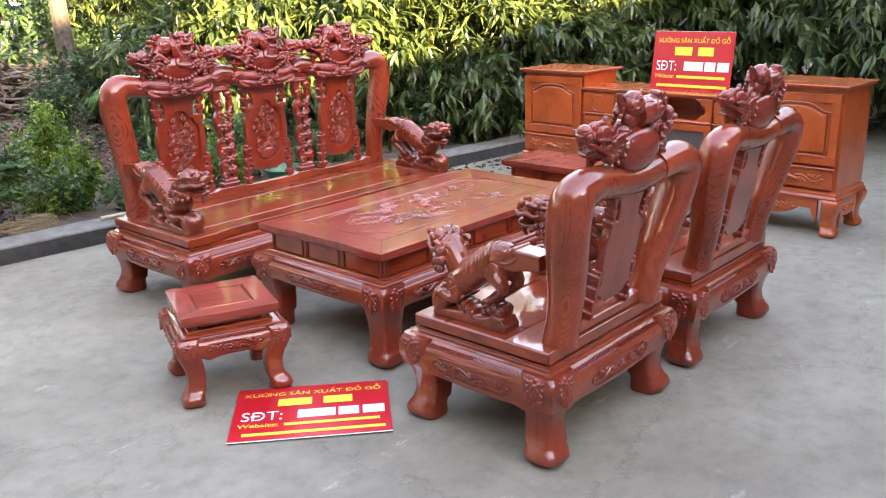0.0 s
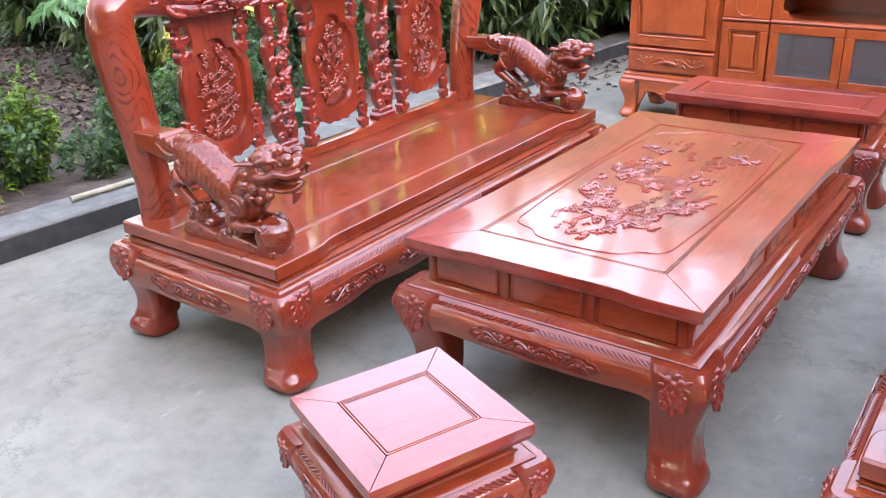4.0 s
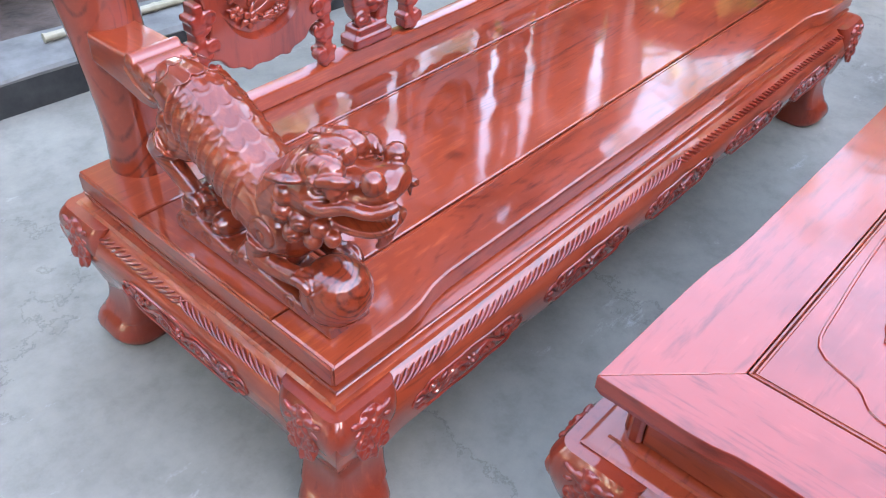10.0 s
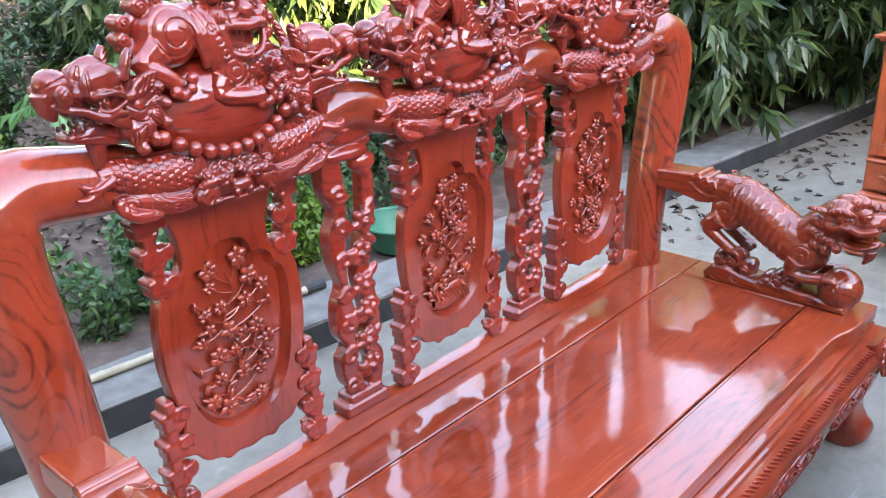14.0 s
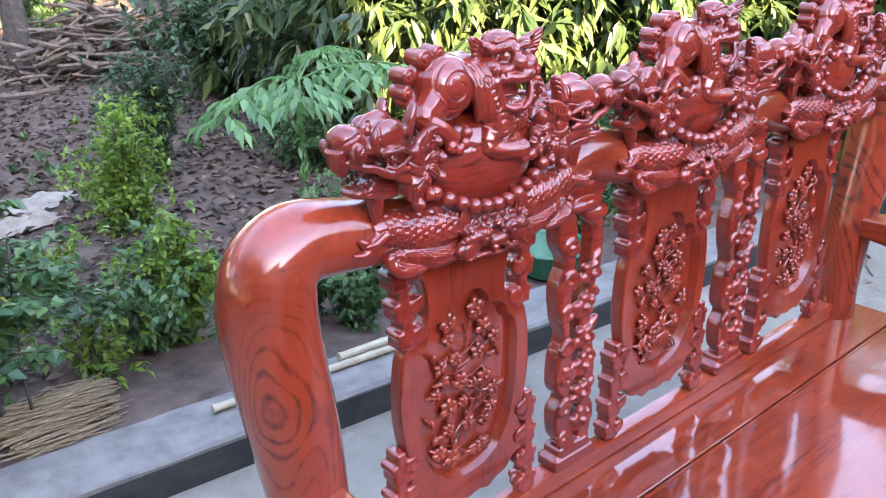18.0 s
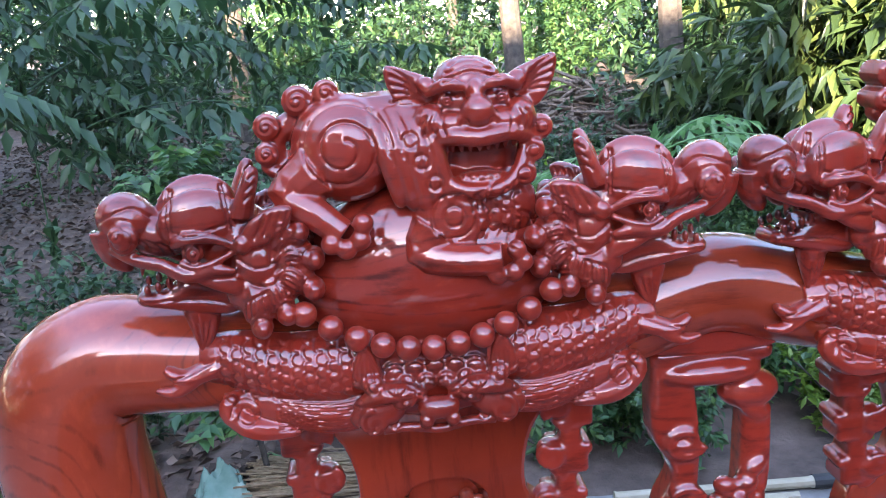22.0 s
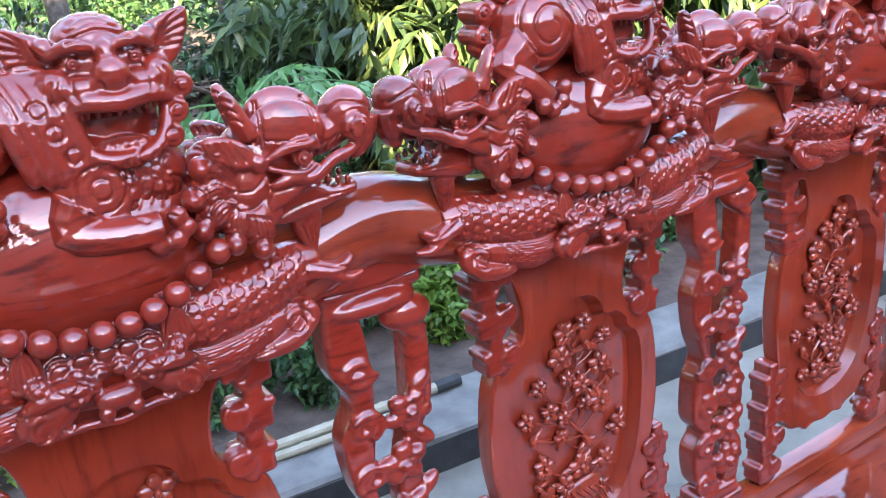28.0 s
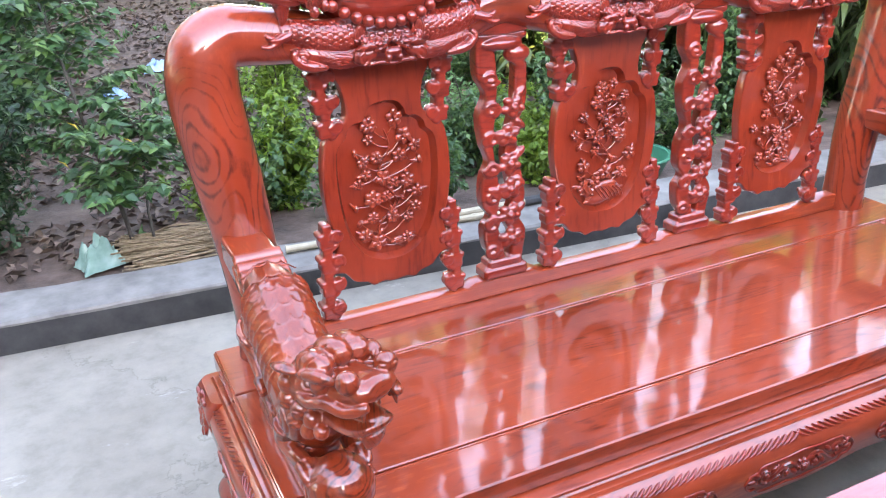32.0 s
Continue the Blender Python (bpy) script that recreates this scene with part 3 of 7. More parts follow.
def dragon_head():
    """A horned dragon's head that looks towards -x, its cheek at the origin; front is -y."""
    s = Mesh()
    s.ell((0.002, 0, -0.022), (0.050, 0.036, 0.040), None, 18, 12)
    for k in (-1, 0, 1):                                                     # three-lobed forehead
        s.ell((-0.026, 0.0245 * k, 0.014 - 0.010 * k * k), (0.041, 0.0155, 0.031), (0, -6, 0), 18, 12)
    s.ell((-0.066, 0, -0.008), (0.036, 0.027, 0.022), (0, 14, 0), 16, 10)     # bridge and upturned snout
    s.ell((-0.095, 0, 0.010), (0.031, 0.029, 0.026), (0, 20, 0), 18, 12)
    s.tube(curve([(-0.116, 0, 0.004), (-0.112, 0, -0.020), (-0.098, 0, -0.040)], 3), [0.018, 0.018, 0.017, 0.015, 0.012, 0.008, 0.002], 12)
    for sg in (-1, 1):
        s.ell((-0.099, sg * 0.027, -0.003), 0.0148, None, 14, 10)            # drilled nostril bosses
        s.ell((-0.104, sg * 0.036, 0.003), 0.0085, None, 12, 8)
        s.ell((-0.036, sg * 0.037, -0.022), (0.0115, 0.010, 0.0095), None, 12, 9)
        s.tube(curve([(-0.056, sg * 0.034, -0.014), (-0.040, sg * 0.044, -0.007), (-0.018, sg * 0.046, -0.009), (0.006, sg * 0.044, -0.020)], 4), [0.003, 0.005, 0.006, 0.0065, 0.0065, 0.0065, 0.006, 0.006, 0.0055, 0.005, 0.0045, 0.004, 0.003], 8)
        s.tube(curve([(-0.050, sg * 0.038, -0.030), (-0.034, sg * 0.044, -0.035), (-0.012, sg * 0.044, -0.031), (0.006, sg * 0.042, -0.024)], 3), 0.0035, 7)
        s.tube(curve([(-0.114, sg * 0.014, -0.014), (-0.090, sg * 0.029, -0.024), (-0.066, sg * 0.034, -0.031), (-0.044, sg * 0.040, -0.043), (-0.020, sg * 0.043, -0.040), (0.002, sg * 0.044, -0.044)], 3), [0.004, 0.005, 0.006, 0.0065, 0.007, 0.007, 0.007, 0.0075, 0.0075, 0.0075, 0.007, 0.007, 0.0065, 0.006, 0.005, 0.003], 8)   # wavy lip
        s.slab(curve([(-0.042, -0.046), (-0.014, -0.046), (0.006, -0.050), (0.004, -0.068), (-0.018, -0.062)], 4, True), 0.018, 0.006, m=pose(0, sg * 0.036, 0))   # leaf below the lip
        s.tube([(-0.086, sg * 0.022, -0.028), (-0.088, sg * 0.021, -0.042)], [0.005, 0.001], 7)
        s.ell((0.026, sg * 0.032, -0.042), (0.027, 0.017, 0.027), None, 14, 10)
        s.ell((0.014, sg * 0.028, -0.070), (0.024, 0.016, 0.021), None, 14, 10)
        s.ell((0.012, sg * 0.045, -0.019), 0.0095, None, 12, 9)
        s.slab(curve([(0.010, -0.020), (0.022, 0.002), (0.050, 0.014), (0.066, 0.010), (0.058, -0.008), (0.034, -0.022)], 4, True), 0.016, 0.005, m=pose(0, sg * 0.040, 0, 0, 0, sg * 10))   # ears
        s.tube(curve([(0.016, sg * 0.024, 0.004), (0.024, sg * 0.028, 0.026), (0.034, sg * 0.030, 0.050)], 4), [0.016, 0.0155, 0.0145, 0.0135, 0.013, 0.012, 0.011, 0.009, 0.005], 10, flat=0.75)   # horns
        for x, z, q in DRAGON_CURLS:                                          # mane locks that end in curls
            s.tube(curve([(0.014 + x * 0.2, sg * 0.020, -0.034 + z * 0.25), (x * 0.60 + 0.008, sg * 0.034, z * 0.64 - 0.008), (x * 0.94, sg * 0.036, z * 0.95)], 4), [0.012, 0.014, 0.016, 0.0175, 0.018, 0.0178, 0.017, 0.0155, 0.013], 12)
            s.ell((x, sg * 0.042, z), q, None, 14, 10)
            s.ell((x, sg * 0.050, z), q * 0.62, None, 12, 8)
        for k in range(5):
            s.ell((-0.086 + 0.011 * k, sg * 0.018, -0.057 + 0.0022 * k), (0.004, 0.004, 0.006), None, 7, 5)
    s.slab(curve([(0.012, -0.056), (-0.020, -0.054), (-0.046, -0.048), (-0.070, -0.060), (-0.094, -0.060), (-0.096, -0.072), (-0.070, -0.080), (-0.040, -0.088), (-0.008, -0.094), (0.014, -0.084)], 4, True), 0.044, 0.010)   # lower jaw
    s.tube(curve([(-0.036, 0, -0.078), (-0.036, -0.002, -0.104), (-0.041, -0.006, -0.132)], 4), [0.021, 0.0215, 0.021, 0.019, 0.017, 0.014, 0.010, 0.006, 0.002], 12, flat=0.75)   # beard
    s.ell((0.05, 0, -0.045), (0.045, 0.030, 0.050))
    return s


DRAGON_CURLS = ((0.069, -0.015, 0.0125), (0.082, -0.043, 0.0125), (0.078, -0.073, 0.0130), (0.048, -0.094, 0.0128), (0.021, -0.104, 0.0120))


def ring(x, z, r, n=40):
    return [(x + r * math.cos(2 * math.pi * k / n), z + r * math.sin(2 * math.pi * k / n)) for k in range(n + 1)]


def flat2(pts):
    return [(p[0], p[2]) for p in pts]


def dragon_cuts():
    """Engraved lines of the dragon's head, in x and z."""
    c = [ring(-0.036, -0.022, 0.0042, 16), ring(-0.036, -0.022, 0.0092, 24), ring(-0.104, 0.003, 0.0030, 12), ring(-0.100, -0.002, 0.0112, 26)]
    for x, z, q in DRAGON_CURLS:
        c.append(ring(x, z, q * 1.02))
        c.append(flat2(spiral((x, 0, z), q * 1.45, q * 1.15, 0.7, 20, start=0.6)))
        n = Vector((z + 0.036, -x)).normalized()
        for o in (-0.0125, -0.0075, -0.0025, 0.0025, 0.0075, 0.0125):
            c.append(curve([(0.018 + x * 0.28, -0.036 + z * 0.32), (x * 0.60 + 0.006 + n.x * o, z * 0.64 - 0.006 + n.y * o), (x * 0.86 + n.x * o * 1.1, z * 0.88 + n.y * o * 1.1)], 8))
    for o in (-0.007, 0.0, 0.007):
        c.append(curve([(-0.036 + o, -0.100), (-0.038 + o * 0.7, -0.114), (-0.041 + o * 0.2, -0.128)], 6))
    for k in range(4):
        c.append(curve([(0.024 + 0.010 * k, -0.014 + 0.002 * k), (0.032 + 0.009 * k, -0.002 + 0.003 * k), (0.036 + 0.008 * k, 0.008)], 4))
    for x in (-0.058, -0.054, 0.002, 0.006):
        c.append(curve([(x, -0.004), (x * 0.98 - 0.001, 0.014), (x * 0.86 - 0.002, 0.034)], 6))
    c.append(curve([(-0.058, 0.000), (-0.036, -0.004), (0.006, 0.000)], 8))
    for k in range(3):
        c.append(curve([(0.020 + 0.004 * k, 0.020 + 0.010 * k), (0.030 + 0.003 * k, 0.024 + 0.010 * k), (0.042, 0.020 + 0.010 * k)], 4))
    c.append(curve([(-0.122, 0.012), (-0.108, 0.020), (-0.086, 0.024), (-0.070, 0.012)], 6))
    for k in range(3):
        c.append(curve([(-0.092 + 0.012 * k, -0.004 - 0.004 * k), (-0.080 + 0.012 * k, -0.012 - 0.004 * k), (-0.078 + 0.012 * k, -0.020 - 0.004 * k)], 5))
    c.append(curve([(0.004, -0.052), (0.024, -0.062), (0.048, -0.058)], 6))
    c.append(curve([(0.006, -0.034), (0.024, -0.044), (0.048, -0.040)], 6))
    c.append(curve([(-0.090, -0.068), (-0.060, -0.070), (-0.030, -0.074), (0.000, -0.084)], 6))
    return c


def lion():
    """A crouching lion: haunch at the left, head turned to the front (-y)."""
    s = Mesh()
    s.ell((-0.066, -0.006, 1.394), (0.056, 0.048, 0.054), None, 20, 14)      # haunch
    s.tube([(-0.075, 0, 1.400), (-0.02, 0.004, 1.398), (0.035, 0.0, 1.39)], [0.046, 0.048, 0.044], 16)
    s.ell((0.032, -0.018, 1.322), (0.049, 0.038, 0.048), None, 18, 12)       # chest
    s.ell((0.075, -0.008, 1.325), (0.044, 0.036, 0.044), None, 18, 12)
    s.tube(curve([(-0.098, -0.024, 1.376), (-0.126, -0.032, 1.356), (-0.102, -0.042, 1.340), (-0.076, -0.046, 1.318)], 3), [0.030, 0.026, 0.023, 0.021, 0.019, 0.018, 0.017, 0.016, 0.015, 0.015], 10)
    for x, z in ((-0.088, 1.310), (-0.074, 1.304), (-0.060, 1.312), (-0.056, 1.328)):
        s.ell((x, -0.054, z), 0.0105)
    s.tube(curve([(0.010, -0.040, 1.312), (-0.002, -0.046, 1.292), (0.030, -0.054, 1.283), (0.074, -0.058, 1.282)], 3), [0.024, 0.022, 0.020, 0.019, 0.018, 0.017, 0.016, 0.016, 0.016, 0.016], 10)
    for x, z in ((0.088, 1.290), (0.094, 1.278), (0.084, 1.268), (0.068, 1.266)):
        s.ell((x, -0.062, z), 0.0100)
    s.slab(curve([(-0.095, 1.372), (-0.120, 1.362), (-0.146, 1.374), (-0.150, 1.386), (-0.128, 1.386), (-0.100, 1.412), (-0.088, 1.430), (-0.070, 1.43)], 4, True), 0.030, 0.008)   # tail
    s.tube(curve([(-0.132, 0, 1.386), (-0.136, 0, 1.404), (-0.124, 0, 1.420), (-0.100, 0, 1.432), (-0.084, 0, 1.444)], 3), 0.0115, 10)
    for x, z, q in LION_TAIL:
        s.tube([(x, -0.018, z), (x, 0.018, z)], q, 16)
        s.ell((x, -0.018, z), (q * 0.8, 0.006, q * 0.8))
    for k in range(5):                                                      # flowing locks behind the mane
        x = -0.036 + 0.0125 * k
        s.tube(curve([(x - 0.006, -0.030, 1.434 - 0.004 * k), (x + 0.004, -0.046, 1.395), (x + 0.014, -0.046, 1.360 - 0.004 * k), (x + 0.018, -0.040, 1.338 - 0.004 * k)], 3), [0.004, 0.006, 0.0075, 0.008, 0.0085, 0.009, 0.009, 0.0085, 0.007, 0.004], 8)
    # head
    s.ell((0.058, -0.004, 1.424), (0.046, 0.040, 0.040), None, 18, 12)
    s.ell((0.056, -0.008, 1.450), (0.034, 0.034, 0.024), None, 18, 10)
    s.ell((0.060, -0.052, 1.424), (0.0165, 0.016, 0.0150))
    s.ell((0.060, -0.040, 1.440), (0.010, 0.014, 0.014))
    for sg in (-1, 1):
        s.ell((0.060 + sg * 0.013, -0.051, 1.416), 0.0085)                   # nostrils
        s.ell((0.060 + sg * 0.024, -0.044, 1.412), (0.017, 0.013, 0.012))    # muzzle
        s.ell((0.059 + sg * 0.042, -0.030, 1.414), (0.018, 0.022, 0.019))    # cheeks
        s.ell((0.059 + sg * 0.026, -0.037, 1.434), (0.0085, 0.008, 0.0078))  # eyes
        s.tube(curve([(0.059 + sg * 0.010, -0.044, 1.446), (0.059 + sg * 0.028, -0.044, 1.450), (0.059 + sg * 0.046, -0.030, 1.440)], 3), [0.004, 0.0055, 0.0065, 0.0065, 0.006, 0.005, 0.003], 8)
        s.ell((0.059 + sg * 0.044, -0.026, 1.448), 0.0100)
        s.slab(curve([(0.036, 1.450), (0.060, 1.464), (0.084, 1.470), (0.082, 1.448), (0.068, 1.424), (0.046, 1.418)], 5, True) if sg > 0 else curve([(-0.036, 1.450), (-0.060, 1.464), (-0.084, 1.470), (-0.082, 1.448), (-0.068, 1.424), (-0.046, 1.418)], 5, True), 0.012, 0.005, m=pose(0.059, -0.006, 0, 0, 0, sg * -14))
        for k in range(3):
            s.ell((0.059 + sg * (0.064 - 0.010 * k), -0.028 - 0.006 * k, 1.402 - 0.021 * k), (0.0125, 0.012, 0.0125))
    s.tube(curve([(0.010, -0.030, 1.394), (0.030, -0.050, 1.402), (0.060, -0.058, 1.400), (0.090, -0.050, 1.402), (0.110, -0.030, 1.394)], 4), 0.0090, 9)
    s.tube(curve([(0.012, -0.030, 1.394), (0.022, -0.044, 1.366), (0.042, -0.052, 1.350), (0.078, -0.052, 1.350), (0.098, -0.044, 1.366), (0.108, -0.030, 1.394)], 4), 0.0075, 9)
    s.ell((0.060, -0.036, 1.358), (0.026, 0.016, 0.008))
    s.ell((0.060, -0.004, 1.376), (0.046, 0.026, 0.036))
    for k in range(9):
        t = (k - 4) / 4.0
        s.ell((0.060 + 0.034 * t, -0.050 + 0.010 * t * t, 1.391), (0.0032, 0.003, 0.006), None, 6, 4)
        s.ell((0.060 + 0.030 * t, -0.050 + 0.008 * t * t, 1.360), (0.0032, 0.003, 0.005), None, 6, 4)
    return s


LION_TAIL = ((-0.143, 1.396, 0.0115), (-0.140, 1.422, 0.0130), (-0.108, 1.444, 0.0150), (-0.080, 1.450, 0.0125))


def lion_cuts():
    c = [flat2(spiral((-0.068, 0, 1.398), 0.046, 0.010, 2.2, 110))]
    c += [ring(0.031, 1.326, r) for r in (0.010, 0.022)]
    for k in range(4):
        for j in range(4):
            x, z = 0.062 + 0.012 * k, 1.300 + 0.014 * j + 0.007 * (k % 2)
            c.append([(x - 0.0085 * math.cos(a), z + 0.0075 * math.sin(a)) for a in [-1.4 + 0.28 * q for q in range(11)]])
    for x, z, q in LION_TAIL:
        c.append(flat2(spiral((x, 0, z), q * 0.75, q * 0.15, 1.3, 24)))
    for sg in (-1, 1):
        for k in range(3):
            c.append(ring(0.059 + sg * (0.064 - 0.010 * k), 1.402 - 0.021 * k, 0.0068))
        c.append(ring(0.059 + sg * 0.026, 1.434, 0.0026, 14))
        c.append(ring(0.059 + sg * 0.026, 1.434, 0.0070, 20))
        c.append(ring(0.060 + sg * 0.013, 1.415, 0.0022, 12))
        for k in range(5):
            c.append(curve([(0.059 + sg * 0.044, 1.434), (0.059 + sg * 0.062, 1.438 + 0.005 * k), (0.059 + sg * 0.078, 1.436 + 0.0085 * k)], 6))
        for k in range(3):
            c.append(curve([(0.059 + sg * (0.030 + 0.009 * k), 1.426 - 0.002 * k), (0.059 + sg * (0.034 + 0.009 * k), 1.414), (0.059 + sg * (0.031 + 0.009 * k), 1.404)], 5))
    for k in range(3):
        c.append(curve([(0.030 + 0.004 * k, 1.452 + 0.007 * k), (0.057, 1.460 + 0.007 * k), (0.084 - 0.004 * k, 1.452 + 0.007 * k)], 7))
    for k in range(5):
        c.append(curve([(0.058 + 0.010 * k, 1.338 - 0.004 * k), (0.070 + 0.010 * k, 1.322 - 0.002 * k), (0.062 + 0.012 * k, 1.303)], 6))
    for k in range(4):
        c.append([(0.052 + 0.005 * k, 1.346), (0.050 + 0.006 * k, 1.328)])
    return c


def carp():
    """A scaled fish body that runs out to the side along +x, with a lined fin below it."""
    s = Mesh()
    line = curve([(0.006, 0, 0.020), (0.05, -0.004, 0.018), (0.10, -0.004, 0.022), (0.150, 0.0, 0.034), (0.180, 0.002, 0.034)], 6)
    n = len(line)
    s.tube(line, [0.040 - 0.019 * (k / n) ** 2 for k in range(n)], 16)
    s.tube(curve([(0.165, -0.012, 0.034), (0.196, -0.020, 0.026), (0.215, -0.022, 0.038)], 3), [0.018, 0.017, 0.015, 0.013, 0.011, 0.009, 0.006], 9, flat=0.7)
    s.tube(curve([(0.180, -0.016, 0.030), (0.205, -0.022, 0.014), (0.226, -0.022, 0.016)], 3), [0.014, 0.013, 0.012, 0.010, 0.008, 0.006, 0.004], 9, flat=0.7)
    s.tube(curve([(0.010, -0.010, -0.024), (0.06, -0.014, -0.026), (0.11, -0.014, -0.014), (0.165, -0.012, -0.004)], 4), [0.024, 0.025, 0.026, 0.026, 0.026, 0.025, 0.024, 0.022, 0.020, 0.017, 0.013, 0.010, 0.006], 12)
    s.tube(curve([(0.09, -0.022, -0.040), (0.135, -0.026, -0.034), (0.160, -0.024, -0.012), (0.150, -0.024, 0.002)], 4), [0.008, 0.010, 0.011, 0.012, 0.012, 0.012, 0.011, 0.011, 0.010, 0.009, 0.008, 0.007, 0.004], 9)
    return s


def carp_cuts():
    c = []
    for k in range(12):
        c.append(curve([(0.004, -0.004 - 0.0038 * k), (0.05, -0.010 - 0.0034 * k), (0.110, -0.002 - 0.0030 * k)], 8))
    c.append(flat2(spiral((0.140, 0, -0.016), 0.016, 0.003, 1.5, 26)))
    for i in range(13):
        for j in range(6):
            x, z = 0.012 + 0.0118 * i, -0.002 + 0.0122 * j + (0.0061 if i % 2 else 0.0) + 0.0006 * i
            c.append([(x + 0.0074 * math.cos(a), z + 0.0066 * math.sin(a)) for a in [-1.5 + 0.3 * q for q in range(11)]])
    for k in range(5):
        c.append(curve([(0.168 + 0.007 * k, 0.042 - 0.003 * k), (0.188 + 0.008 * k, 0.033 - 0.002 * k)], 4))
    return c


def mask():
    """A beast's face with leaf ears under a row of lotus petals, below the beads."""
    s = Mesh()
    s.ell((0, 0.016, 0.002), (0.092, 0.028, 0.044))
    for k in range(5):
        s.ell((-0.040 + 0.020 * k, -0.010, 0.020 - 0.0012 * (k - 2) ** 2), (0.0125, 0.008, 0.0125), None, 12, 8)
    for k in range(4):
        s.ell((-0.030 + 0.020 * k, -0.014, 0.008), (0.0120, 0.008, 0.0115), None, 12, 8)
    for sg in (-1, 1):
        s.tube(curve([(sg * 0.012, -0.020, -0.004), (sg * 0.034, -0.025, 0.004), (sg * 0.060, -0.022, 0.000), (sg * 0.084, -0.014, -0.012)], 3), [0.006, 0.009, 0.011, 0.012, 0.013, 0.013, 0.012, 0.010, 0.007, 0.003], 10, flat=0.8)
        s.ell((sg * 0.060, -0.016, -0.020), (0.030, 0.014, 0.017), (0, sg * 12, 0), 14, 10)
        s.tube(spiral((sg * 0.064, -0.026, -0.026), 0.014, 0.003, 1.4, 22, start=1.57, hand=-sg), 0.0042, 8)
        s.ell((sg * 0.032, -0.027, -0.007), (0.0120, 0.008, 0.0070), (0, sg * 12, 0), 12, 8)
        s.ell((sg * 0.013, -0.031, -0.027), 0.0080, None, 12, 8)
        s.slab(curve([(sg * 0.052, 0.006), (sg * 0.056, 0.032), (sg * 0.066, 0.054), (sg * 0.080, 0.034), (sg * 0.082, 0.008)], 4, True), 0.020, 0.006, m=Matrix.Translation((0, -0.010, 0)))
        s.ell((sg * 0.062, -0.022, 0.012), (0.0105, 0.010, 0.0105))
    s.ell((0, -0.026, -0.016), (0.022, 0.013, 0.012))
    s.tube(curve([(-0.056, -0.016, -0.040), (-0.030, -0.022, -0.036), (0, -0.024, -0.040), (0.030, -0.022, -0.036), (0.056, -0.016, -0.040)], 4), 0.0062, 9, flat=0.8)
    return s


def mask_cuts():
    c = []
    for sg in (-1, 1):
        c.append(ring(sg * 0.032, -0.007, 0.0036, 18))
        c.append(ring(sg * 0.062, 0.012, 0.0055, 18))
        for k in range(4):
            c.append(curve([(sg * (0.058 + 0.006 * k), 0.014), (sg * (0.060 + 0.005 * k), 0.032), (sg * (0.065 + 0.002 * k), 0.046)], 5))
        for k in range(3):
            c.append(curve([(sg * (0.036 + 0.014 * k), -0.030 - 0.002 * k), (sg * (0.046 + 0.014 * k), -0.036)], 4))
        for k in range(4):
            c.append(curve([(sg * 0.076, -0.010 + 0.008 * k), (sg * 0.094, -0.006 + 0.011 * k)], 4))
    for k in range(5):
        c.append(ring(-0.040 + 0.020 * k, 0.020 - 0.0012 * (k - 2) ** 2, 0.0112, 26))
    for k in range(4):
        c.append(ring(-0.030 + 0.020 * k, 0.008, 0.0108, 26))
    return c


